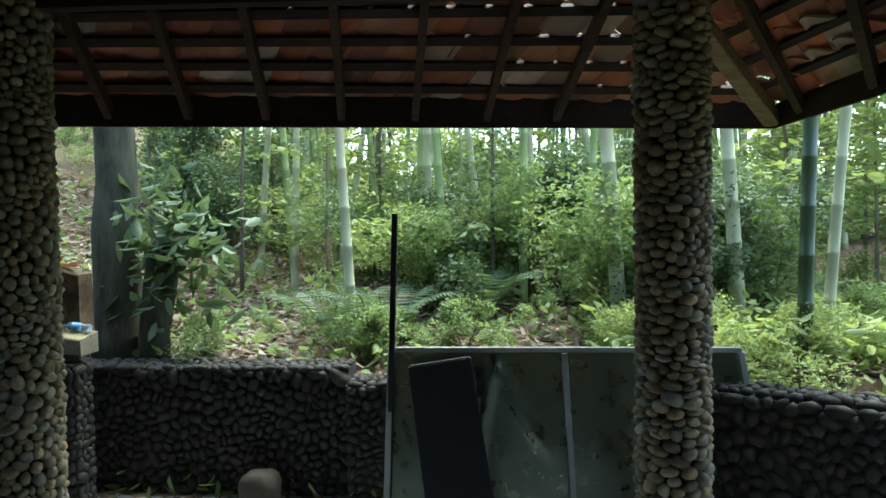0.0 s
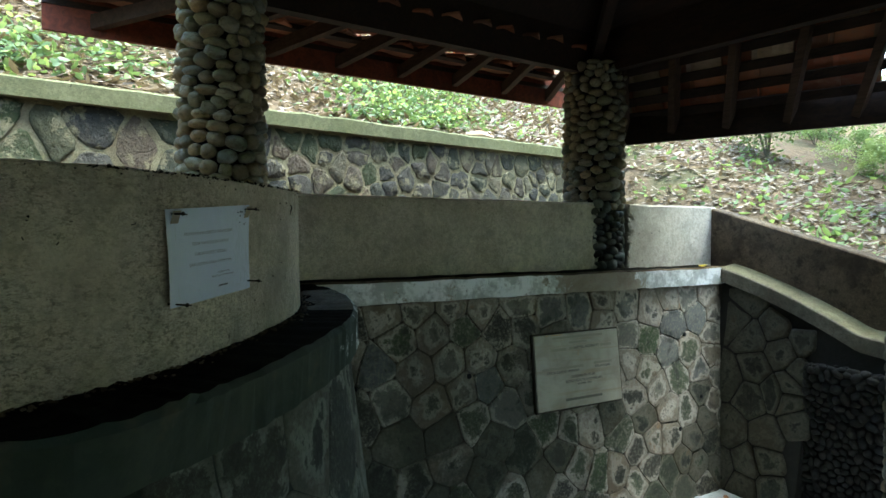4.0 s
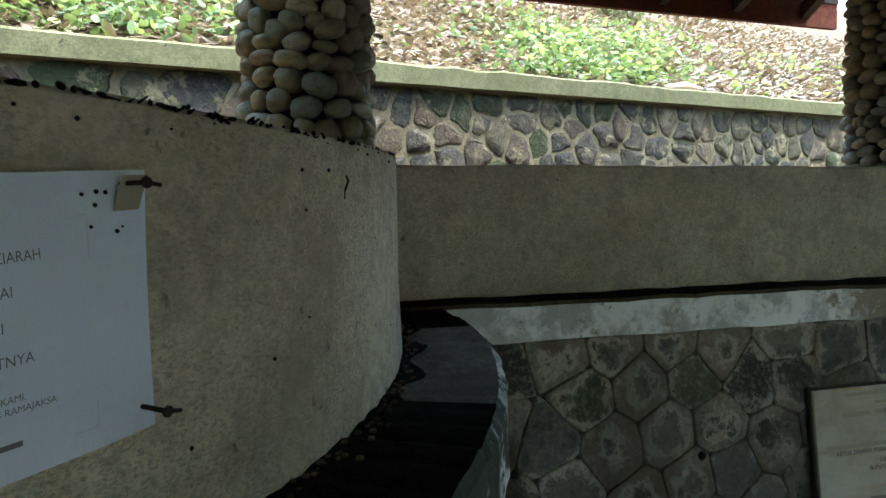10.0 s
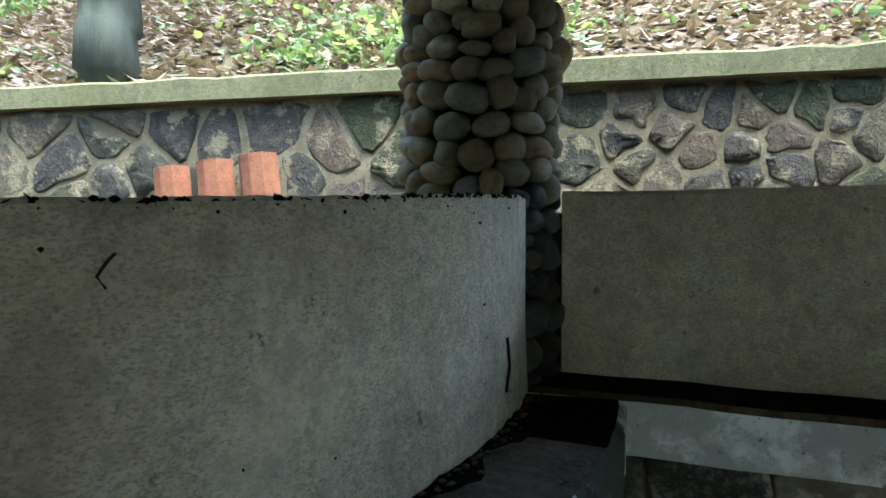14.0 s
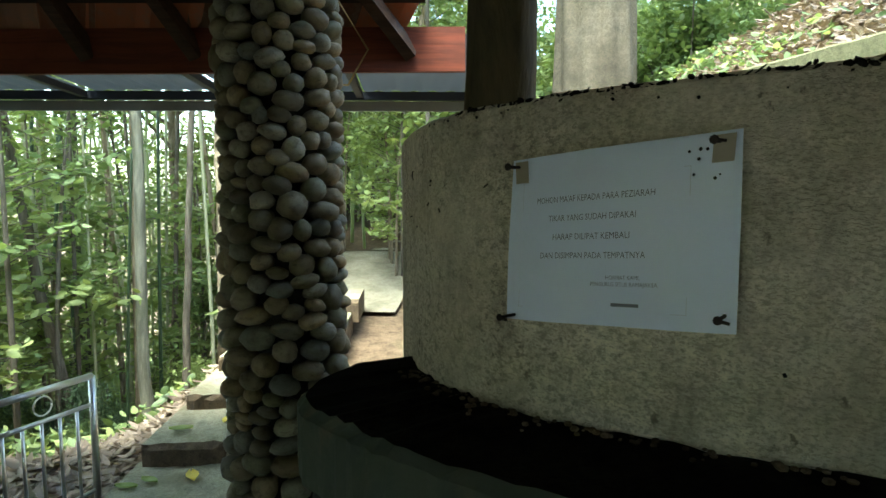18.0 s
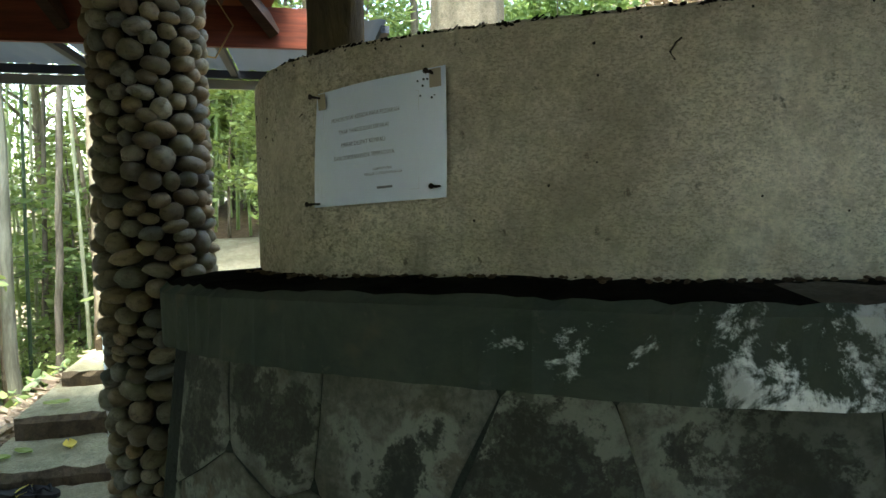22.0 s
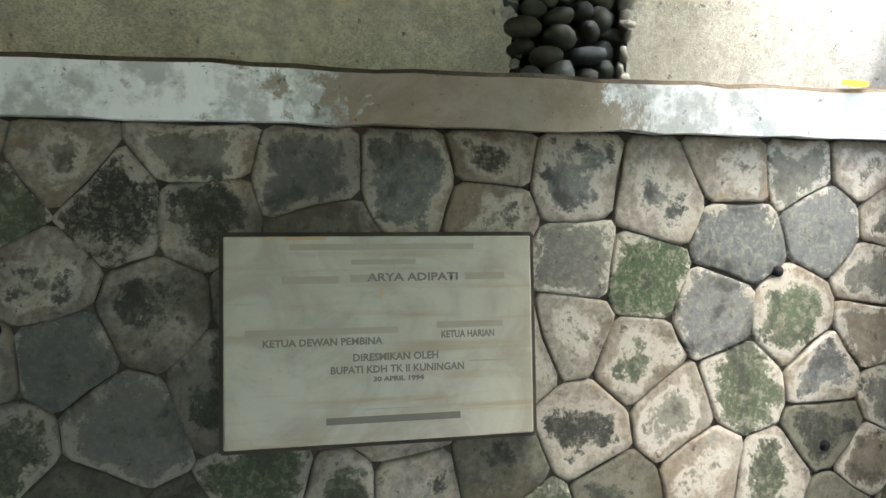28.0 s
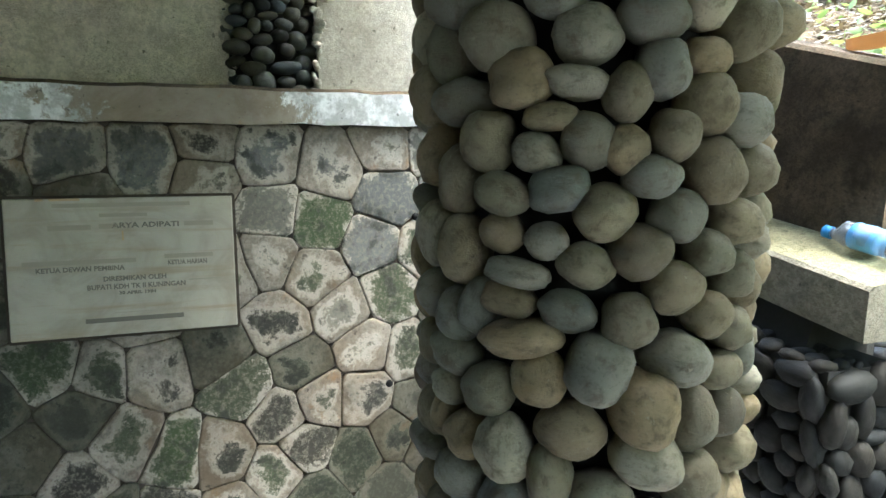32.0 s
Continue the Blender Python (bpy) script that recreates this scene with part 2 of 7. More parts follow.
PAD_CEMENT = (0.235, 0.205, 0.16)
M_pads = stone_pads("cement_set_rubble", PAD_CEMENT, [(0.04, 0.041, 0.036), (0.09, 0.088, 0.074), (0.028, 0.052, 0.012), (0.11, 0.10, 0.078), (0.014, 0.016, 0.011), (0.10, 0.072, 0.044), (0.04, 0.062, 0.02), (0.09, 0.09, 0.076)], 0.7, 0.6, 0.36)
M_pads_green = stone_pads("mossy_set_stone", PAD_CEMENT, [(0.022, 0.048, 0.010), (0.045, 0.06, 0.026), (0.03, 0.036, 0.018)], 0.45, 0.75, 0.30)
M_pads_black = stone_pads("black_set_stone", PAD_CEMENT, [(0.010, 0.010, 0.008), (0.022, 0.020, 0.016), (0.03, 0.026, 0.018)], 0.75, 0.5, 0.26)
M_pads_slate = stone_pads("slate_grey_set_stone", PAD_CEMENT, [(0.075, 0.08, 0.078), (0.11, 0.115, 0.108), (0.13, 0.125, 0.11)], 0.45, 0.7, 0.26)
M_pads_pale = stone_pads("chalky_set_stone", PAD_CEMENT, [(0.14, 0.13, 0.10), (0.10, 0.098, 0.08), (0.18, 0.165, 0.125), (0.13, 0.10, 0.065)], 0.5, 0.85, 0.42)
# darker copy for stones near the floor, shade put into its colour
M_pads_low = stone_pads("shaded_low_stone", (0.105, 0.098, 0.070), [(0.020, 0.030, 0.012), (0.035, 0.034, 0.026), (0.014, 0.015, 0.011), (0.06, 0.055, 0.042), (0.028, 0.042, 0.014)], 0.6, 0.3, 0.40)
M_pads_dark = stone_pads("sooty_rubble", (0.085, 0.081, 0.058), [(0.012, 0.013, 0.010), (0.03, 0.034, 0.024), (0.008, 0.009, 0.007), (0.042, 0.040, 0.028), (0.02, 0.028, 0.014)], 0.4, 0.35, 0.55)
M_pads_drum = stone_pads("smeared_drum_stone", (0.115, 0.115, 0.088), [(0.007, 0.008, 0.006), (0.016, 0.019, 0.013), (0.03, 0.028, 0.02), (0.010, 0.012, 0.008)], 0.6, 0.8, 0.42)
M_joint = plain("dark_joint", (0.055, 0.044, 0.032), 0.95, 0, 0.8, 6)


def pebble_mat(name, c, vary, joined=False):
    n = Nodes(name)
    co = n.coords()
    r = n.island() if joined else n.random()
    k = 26.0 if joined else 1.0
    if not joined:
        sh = n.t.nodes.new("ShaderNodeVectorMath")
        n.link(co, sh.inputs[0])
        sc = n.t.nodes.new("ShaderNodeVectorMath")
        sc.operation = "SCALE"
        sc.inputs[0].default_value = (37, 51, 23)
        n.link(r, sc.inputs["Scale"])
        n.link(sc.outputs[0], sh.inputs[1])
        co = sh.outputs[0]
    f = n.noise(co, 1.7 * k, 6, 0.68, 0.3)
    g = n.noise(co, 9 * k, 5, 0.7)
    col = n.ramp(r, [(0.0, rgb(c, 0.5)), (0.22, rgb((c[0] * 1.4, c[1] * 1.2, c[2] * 0.95))), (0.45, rgb((c[0] * 0.85, c[1] * 0.93, c[2] * 0.9))), (0.62, rgb((c[0] * 0.95, c[1] * 0.85, c[2] * 0.7))), (0.8, rgb((c[0] * 0.72, c[1] * 0.84, c[2] * 1.0))), (1.0, rgb(c, 1.7))])
    col = n.mix(n.step(f, 0.45, 0.75, 0, vary), col, rgb((c[0] * 0.45, c[1] * 0.42, c[2] * 0.36)))
    col = n.mix(n.step(g, 0.52, 0.70, 0, 0.45), col, rgb(c, 0.35))
    col = n.mix(n.step(n.noise(co, 4.2 * k, 5, 0.7, 0.8), 0.62, 0.68, 0, 0.55), col, rgb((c[0] * 1.6, c[1] * 1.65, c[2] * 1.7)))
    return n.done(col, n.step(f, 0.3, 0.7, 0.6, 0.85), 0, n.math("ADD", g, n.math("MULTIPLY", f, 2.0)), 0.25, 0.05 if not joined else 0.003, 0.3)


M_pebble = pebble_mat("river_pebble", (0.185, 0.16, 0.108), 0.9)
M_pebble_j = pebble_mat("river_pebble_far", (0.185, 0.16, 0.108), 0.9, True)
# darker pebble copy with shade put into its colour
M_pebble_k = pebble_mat("shaded_slate_pebble", (0.052, 0.054, 0.048), 0.6)
# pebble copy for the low walls, their shade put into the colour
M_pebble_w = pebble_mat("shaded_pebble", (0.014, 0.0135, 0.011), 0.75)
M_pebble_wj = pebble_mat("shaded_pebble_far", (0.014, 0.0135, 0.011), 0.75, True)
# mortar near black: shade of the gaps is in its colour
M_mortar_dark = plain("gap_shade_mortar", (0.022, 0.021, 0.017), 0.95, 0, 0.4, 18, 0.6)


def rubble_mat(name):
    n = Nodes(name)
    co = n.place()
    r = n.random()
    f = n.noise(co, 11, 7, 0.7, 0.6)
    g = n.noise(co, 60, 4, 0.7)
    col = n.ramp(r, [(0.0, rgb((0.022, 0.022, 0.020))), (0.3, rgb((0.05, 0.045, 0.036))), (0.5, rgb((0.075, 0.055, 0.036))), (0.7, rgb((0.032, 0.031, 0.026))), (0.88, rgb((0.024, 0.032, 0.011))), (1.0, rgb((0.09, 0.075, 0.052)))])
    col = n.mix(n.step(f, 0.5, 0.7, 0, 0.4), col, rgb((0.14, 0.12, 0.08)))
    col = n.mix(n.step(g, 0.5, 0.72, 0, 0.5), col, rgb((0.03, 0.03, 0.028)))
    smear = n.noise(co, 6, 7, 0.72)
    col = n.mix(n.step(smear, 0.52, 0.60, 0, 0.85), col, rgb((0.16, 0.14, 0.085)))
    col = n.mix(n.step(n.noise(co, 2.2, 5, 0.65), 0.52, 0.68, 0, 0.6), col, rgb((0.03, 0.03, 0.018)))
    return n.done(col, 0.9, 0, n.math("ADD", n.math("MULTIPLY", f, 2.0), n.math("ADD", g, smear)), 0.9, 0.018, 0.25)


M_rubble = rubble_mat("split_rubble")
M_mortar = concrete("cream_mortar", (0.20, 0.18, 0.11), (0.12, 0.10, 0.06), (0.085, 0.095, 0.036), 2.0, 0.5)


def wood(name, c, c2, scale=1.0, rough=0.75):
    n = Nodes(name)
    co = n.coords()
    mp = n.node("ShaderNodeMapping", Scale=(1.5 * scale, 22 * scale, 22 * scale))
    n.link(co, mp.inputs["Vector"])
    f = n.noise(mp.outputs["Vector"], 2.0, 6, 0.65, 0.8)
    g = n.noise(co, 3, 5)
    col = n.mix(n.step(f, 0.35, 0.65), rgb(c), rgb(c2))
    col = n.mix(n.step(g, 0.5, 0.75, 0, 0.5), col, rgb(c2, 0.5))
    return n.done(col, rough, 0, f, 0.35, 0.004, 0.25)


M_rafter = wood("rafter_wood", (0.05, 0.026, 0.014), (0.022, 0.011, 0.006))
M_beam = wood("dark_beam", (0.026, 0.013, 0.007), (0.012, 0.006, 0.004))
M_fascia = wood("red_brown_fascia", (0.15, 0.034, 0.014), (0.08, 0.019, 0.009), 0.6)


def clay(name, joined=False):
    n = Nodes(name)
    co = n.coords()
    r = n.island() if joined else n.random()
    f = n.noise(co, 14, 6, 0.7)
    col = n.ramp(r, [(0.0, rgb((0.10, 0.042, 0.025))), (0.3, rgb((0.32, 0.10, 0.045))), (0.5, rgb((0.12, 0.062, 0.038))), (0.7, rgb((0.36, 0.15, 0.075))), (0.85, rgb((0.17, 0.115, 0.085))), (1.0, rgb((0.42, 0.32, 0.23)))])
    col = n.mix(n.step(f, 0.45, 0.72, 0, 0.55), col, rgb((0.16, 0.13, 0.10)))
    return n.done(col, 0.85, 0, f, 0.4, 0.004, 0.25)


M_tile = clay("clay_tile")
M_tile_j = clay("clay_tile_far", True)


def bark(name, c, c2, scale=1.0):
    n = Nodes(name)
    co = n.coords()
    mp = n.node("ShaderNodeMapping", Scale=(9 * scale, 9 * scale, 1.6 * scale))
    n.link(co, mp.inputs["Vector"])
    f = n.noise(mp.outputs["Vector"], 1.6, 7, 0.7, 0.5)
    g = n.noise(co, 2.2, 4)
    col = n.mix(n.step(f, 0.3, 0.68), rgb(c2), rgb(c))
    col = n.mix(n.step(g, 0.52, 0.75, 0, 0.6), col, rgb((0.10, 0.13, 0.06)))
    return n.done(col, 0.92, 0, f, 0.8, 0.03, 0.15)


M_bark = bark("pale_bark", (0.27, 0.225, 0.15), (0.12, 0.095, 0.06))
M_big_bark = concrete("smooth_grey_bark", (0.17, 0.145, 0.10), (0.095, 0.08, 0.052), (0.085, 0.095, 0.045), 0.9, 0.6)
M_bark_dark = bark("dark_bark", (0.16, 0.14, 0.105), (0.06, 0.052, 0.038))
M_post = bark("weathered_post", (0.13, 0.10, 0.055), (0.05, 0.04, 0.024), 0.8)
M_palm = bark("palm_bark", (0.05, 0.056, 0.042), (0.026, 0.03, 0.023), 0.4)
M_grey_bark = bark("grey_green_bark", (0.21, 0.205, 0.15), (0.085, 0.085, 0.06), 0.6)
M_mossy_bark = bark("mossy_dark_bark", (0.085, 0.085, 0.06), (0.028, 0.03, 0.02), 0.6)
M_bamboo = plain("bamboo_culm", (0.22, 0.28, 0.10), 0.45, 0, 0.3, 2.0, 0.1, 0.5)
M_bamboo_p = plain("pale_bamboo_culm", (0.33, 0.335, 0.20), 0.5, 0, 0.2, 2.0, 0.1, 0.4)
M_bamboo_d = plain("dark_bamboo_culm", (0.035, 0.06, 0.028), 0.4, 0, 0.3, 2.0, 0.1, 0.5)


def leaf_mat(name, a, b, glow=0.35):
    n = Nodes(name)
    r = n.island()
    col = n.mix(r, rgb(a), rgb(b))
    n.done(col, 0.55, 0, None, spec=0.4)
    tr = n.t.nodes.new("ShaderNodeBsdfTranslucent")
    c2 = n.mix(0.5, col, rgb((b[0] * 1.5, b[1] * 1.4, b[2] * 0.7)))
    n.link(c2, tr.inputs["Color"])
    mx = n.t.nodes.new("ShaderNodeMixShader")
    mx.inputs[0].default_value = glow
    n.link(n.b.outputs[0], mx.inputs[1])
    n.link(tr.outputs[0], mx.inputs[2])
    n.link(mx.outputs[0], n.t.nodes["Material Output"].inputs["Surface"])
    return n.m


M_leaf = leaf_mat("broad_leaf", (0.085, 0.14, 0.05), (0.18, 0.25, 0.095), 0.5)
M_leaf_light = leaf_mat("light_leaf", (0.15, 0.215, 0.075), (0.28, 0.345, 0.125), 0.45)
M_leaf_dark = leaf_mat("deep_leaf", (0.05, 0.09, 0.045), (0.11, 0.16, 0.075), 0.35)
M_leaf_bam = leaf_mat("bamboo_leaf", (0.12, 0.17, 0.06), (0.23, 0.29, 0.10), 0.45)
M_herb = leaf_mat("herb_leaf", (0.06, 0.10, 0.04), (0.13, 0.185, 0.07), 0.35)
M_leaf_yel = leaf_mat("yellow_leaf", (0.45, 0.36, 0.05), (0.62, 0.50, 0.10), 0.3)
M_litter = leaf_mat("dead_leaf", (0.07, 0.048, 0.032), (0.26, 0.205, 0.15), 0.12)


def soil(name, a, b, c):
    n = Nodes(name)
    co = n.coords()
    f = n.noise(co, 0.8, 6, 0.65)
    g = n.noise(co, 9, 6, 0.75, 0.5)
    h = n.noise(co, 46, 4, 0.7)
    col = n.mix(n.step(g, 0.35, 0.65), rgb(a), rgb(b))
    col = n.mix(n.step(f, 0.5, 0.7, 0, 0.7), col, rgb(c))
    col = n.mix(n.step(h, 0.5, 0.7, 0, 0.6), col, rgb(a, 0.35))
    return n.done(col, 0.97, 0, n.math("ADD", g, h), 0.8, 0.03, 0.1)


M_soil = soil("leaf_litter_soil", (0.085, 0.06, 0.038), (0.15, 0.11, 0.07), (0.06, 0.07, 0.03))


def floor_mat():
    n = Nodes("white_floor_tile")
    co = n.coords()
    r = n.random()
    f = n.noise(co, 1.4, 6, 0.65)
    g = n.noise(co, 24, 5, 0.7)
    col = n.mix(n.step(f, 0.45, 0.75, 0, 0.55), rgb((0.52, 0.53, 0.55)), rgb((0.36, 0.36, 0.35)))
    col = n.mix(n.step(g, 0.58, 0.75, 0, 0.4), col, rgb((0.30, 0.29, 0.26)))
    col = n.mix(n.math("MULTIPLY", r, 0.12), col, rgb((0.4, 0.4, 0.38)))
    return n.done(col, n.step(g, 0.3, 0.7, 0.22, 0.45), 0, g, 0.05, 0.002, 0.5)


M_floor = floor_mat()
M_screed = concrete("dark_unseen_screed", (0.07, 0.068, 0.06), (0.04, 0.038, 0.032), (0.035, 0.04, 0.025), 1.0, 0.5)
M_grout = plain("grey_grout", (0.30, 0.29, 0.27), 0.9)


def marble():
    n = Nodes("stained_marble")
    co = n.coords()
    f = n.noise(co, 5, 6, 0.65, 1.2)
    mp = n.node("ShaderNodeMapping", Scale=(1, 16, 1.2))
    n.link(co, mp.inputs["Vector"])
    s = n.noise(mp.outputs["Vector"], 1.6, 5, 0.6, 0.3)
    col = n.mix(n.step(f, 0.35, 0.7), rgb((0.40, 0.37, 0.285)), rgb((0.29, 0.26, 0.19)))
    col = n.mix(n.step(s, 0.50, 0.70, 0, 0.7), col, rgb((0.27, 0.20, 0.105)))
    col = n.mix(n.step(n.noise(co, 70, 3), 0.64, 0.74, 0, 0.4), col, rgb((0.25, 0.22, 0.15)))
    return n.done(col, 0.42, 0, f, 0.05, 0.002, 0.45)


M_marble = marble()
M_marble_edge = plain("chipped_marble_edge", (0.42, 0.30, 0.16), 0.8)
M_engrave = plain("worn_engraving", (0.15, 0.138, 0.11), 0.8)
M_engrave_faint = plain("faint_engraving", (0.30, 0.275, 0.205), 0.8)


def laminate():
    """White paper under crinkled clear film."""
    n = Nodes("laminated_paper")
    co = n.place()
    f = n.noise(co, 5, 4)
    col = n.mix(f, rgb((0.60, 0.65, 0.78)), rgb((0.70, 0.75, 0.88)))
    m = n.done(col, 0.55, 0, None, spec=0.3)
    film = n.node("ShaderNodeBump", Strength=0.5, Distance=0.012)
    n.link(n.math("ADD", n.noise(co, 16, 4, 0.6, 1.5), n.math("MULTIPLY", n.noise(co, 60, 3, 0.6, 1.0), 0.25)), film.inputs["Height"])
    n.b.inputs["Coat Weight"].default_value = 0.9
    n.b.inputs["Coat Roughness"].default_value = 0.07
    n.link(film.outputs["Normal"], n.b.inputs["Coat Normal"])
    return m


M_paper = laminate()
M_ink = plain("printed_ink", (0.16, 0.16, 0.19), 0.5)
M_line = plain("printed_thin_line", (0.50, 0.51, 0.56), 0.5)
M_rust = plain("rusty_nail", (0.03, 0.022, 0.018), 0.8, 0.3)
M_card = plain("cardboard_washer", (0.32, 0.27, 0.20), 0.9)
M_steel = plain("stainless_tube", (0.72, 0.72, 0.70), 0.36, 1.0, 0.05, 20, 0.05, 0.5)


def zinc():
    n = Nodes("bent_galvanised_sheet")
    co = n.coords()
    f = n.noise(co, 3, 5, 0.6)
    col = n.mix(f, rgb((0.10, 0.12, 0.09)), rgb((0.18, 0.205, 0.16)))
    return n.done(col, n.step(n.noise(co, 9, 5), 0.3, 0.7, 0.24, 0.42), 0.95, f, 0.25, 0.02, 0.5)


M_zinc = zinc()
M_iron = plain("grey_angle_iron", (0.26, 0.27, 0.25), 0.55, 0.4)
M_black = plain("black_rubber", (0.012, 0.012, 0.013), 0.75)
M_void = plain("hole_and_speck_black", (0.006, 0.006, 0.006), 0.95)
M_canopy = leaf_mat("blue_grey_sheet", (0.035, 0.052, 0.095), (0.07, 0.095, 0.16), 0.05)
M_purlin = plain("dark_steel_purlin", (0.03, 0.035, 0.045), 0.6)
M_step = concrete("stone_step", (0.34, 0.32, 0.22), (0.20, 0.18, 0.11), (0.20, 0.22, 0.08), 1.5, 0.5)
M_riser = concrete("stone_riser", (0.15, 0.11, 0.065), (0.07, 0.05, 0.03), (0.08, 0.09, 0.03), 3.0, 0.7)
M_wire = plain("old_wire", (0.25, 0.17, 0.06), 0.6)


# ---- mesh helpers ----
rng = np.random.default_rng(7)


def mesh_of(name, verts, faces, mats, smooth=False, slots=None, core=None):
    me = bpy.data.meshes.new(name)
    me.from_pydata([tuple(float(c) for c in v) for v in verts], [], [tuple(int(i) for i in f) for f in faces])
    for m in (mats if isinstance(mats, (list, tuple)) else [mats]):
        me.materials.append(m)
    if slots is not None:
        me.polygons.foreach_set("material_index", np.asarray(slots, dtype=np.int32))
    if smooth:
        me.polygons.foreach_set("use_smooth", np.ones(len(me.polygons), dtype=bool))
    if core is not None:
        a = me.attributes.new("core", "FLOAT", "POINT")
        a.data.foreach_set("value", np.asarray(core, dtype=np.float32))
    me.update()
    return me


def bm_mesh(name, bm, mat, smooth=False):
    me = bpy.data.meshes.new(name)
    bmesh.ops.recalc_face_normals(bm, faces=bm.faces)
    bm.to_mesh(me)
    bm.free()
    me.materials.append(mat)
    if smooth:
        me.polygons.foreach_set("use_smooth", np.ones(len(me.polygons), dtype=bool))
    return me


def part(name, bm, material, parent, label="", smooth=False):
    me = bm_mesh(name, bm, material, smooth) if isinstance(bm, bmesh.types.BMesh) else bm
    ob = new(name, me)
    ob.parent = parent
    if label:
        ob["label"] = label
    return ob


def thing(name, label, category, group="", kind="", at=None):
    ob = new(name)
    ob.empty_display_size = 0.1
    if at is not None:
        ob.matrix_world = at
    return tagged(ob, label, category, group, kind)


def beam(bm, a, b, w, h, up=(0, 0, 1), bevel=0.0):
    """A squared timber from a to b, w wide and h high."""
    a, b = Vector(a), Vector(b)
    d = (b - a).normalized()
    s = d.cross(Vector(up)).normalized()
    u = s.cross(d)
    vs = [bm.verts.new(p + s * x + u * y) for p in (a, b) for x, y in ((-w / 2, -h / 2), (w / 2, -h / 2), (w / 2, h / 2), (-w / 2, h / 2))]
    fs = [bm.faces.new([vs[i] for i in f]) for f in ((0, 1, 2, 3), (7, 6, 5, 4), (0, 4, 5, 1), (1, 5, 6, 2), (2, 6, 7, 3), (3, 7, 4, 0))]
    if bevel:
        bmesh.ops.bevel(bm, geom=list({e for f in fs for e in f.edges}), offset=bevel, segments=1, affect="EDGES")


def box(bm, x0, x1, y0, y1, z0, z1, bevel=0.0):
    beam(bm, ((x0 + x1) / 2, y0, (z0 + z1) / 2), ((x0 + x1) / 2, y1, (z0 + z1) / 2), abs(x1 - x0), abs(z1 - z0), (0, 0, 1), bevel)


def tube(bm, pts, radii, sides=10, cap=True):
    """A tapered tube along points."""
    pts = [Vector(p) for p in pts]
    if isinstance(radii, (int, float)):
        radii = [radii] * len(pts)
    rings = []
    for i, p in enumerate(pts):
        d = (pts[min(i + 1, len(pts) - 1)] - pts[max(i - 1, 0)]).normalized()
        s = d.cross(Vector((0, 0, 1)) if abs(d.z) < 0.9 else Vector((1, 0, 0))).normalized()
        u = s.cross(d)
        rings.append([bm.verts.new(p + (s * math.cos(2 * math.pi * k / sides) + u * math.sin(2 * math.pi * k / sides)) * radii[i]) for k in range(sides)])
    for r0, r1 in zip(rings, rings[1:]):
        for k in range(sides):
            bm.faces.new((r0[k], r0[(k + 1) % sides], r1[(k + 1) % sides], r1[k]))
    if cap:
        bm.faces.new(rings[0][::-1])
        bm.faces.new(rings[-1])


def grid_sheet(fn, us, vs):
    """Verts and quads of a sheet fn(u, v)."""
    verts = [fn(u, v) for u in us for v in vs]
    nv = len(vs)
    faces = [(i * nv + j, (i + 1) * nv + j, (i + 1) * nv + j + 1, i * nv + j + 1) for i in range(len(us) - 1) for j in range(nv - 1)]
    return verts, faces


def loft(rings, closed_ends=True):
    """Skin closed profiles one after the other."""
    n = len(rings[0])
    verts = [p for r in rings for p in r]
    faces = [(i * n + j, i * n + (j + 1) % n, (i + 1) * n + (j + 1) % n, (i + 1) * n + j) for i in range(len(rings) - 1) for j in range(n)]
    if closed_ends:
        faces.append(tuple(range(n))[::-1])
        faces.append(tuple(range((len(rings) - 1) * n, len(rings) * n)))
    return verts, faces


def soften(me, angle=40):
    """Smooth shading with sharp edges kept."""
    me.polygons.foreach_set("use_smooth", np.ones(len(me.polygons), dtype=bool))
    me.set_sharp_from_angle(angle=radians(angle))


def relaxed(n, w, h, wrap=False, steps=3, res=0.012, seed=1):
    """Seeds spread over w x h, and a picture of their cells."""
    r = np.random.default_rng(seed)
    s = np.c_[r.uniform(0, w, n), r.uniform(0, h, n)]
    gx, gy = np.meshgrid(np.arange(res / 2, w, res), np.arange(res / 2, h, res))
    g = np.c_[gx.ravel(), gy.ravel()]
    own = None
    for k in range(steps + 1):
        own = np.empty(len(g), dtype=int)
        for a in range(0, len(g), 4000):
            d = g[a:a + 4000, None, :] - s[None]
            if wrap:
                d[..., 0] -= w * np.round(d[..., 0] / w)
            own[a:a + 4000] = (d ** 2).sum(-1).argmin(1)
        if k == steps:
            break
        q = g - s[own]
        if wrap:
            q[:, 0] -= w * np.round(q[:, 0] / w)
        cnt = np.maximum(np.bincount(own, minlength=n), 1)
        s = s + np.c_[np.bincount(own, q[:, 0], n) / cnt, np.bincount(own, q[:, 1], n) / cnt]
    q = g - s[own]
    if wrap:
        q[:, 0] -= w * np.round(q[:, 0] / w)
    out = []
    for i in range(n):
        m = own == i
        if m.sum() < 4:
            continue
        p = q[m]
        c = p.mean(0)
        cov = np.cov((p - c).T) + np.eye(2) * 1e-7
        val, vec = np.linalg.eigh(cov)
        out.append((s[i] + c, 2 * math.sqrt(val[1]), 2 * math.sqrt(val[0]), math.atan2(vec[1, 1], vec[0, 1])))
    return out


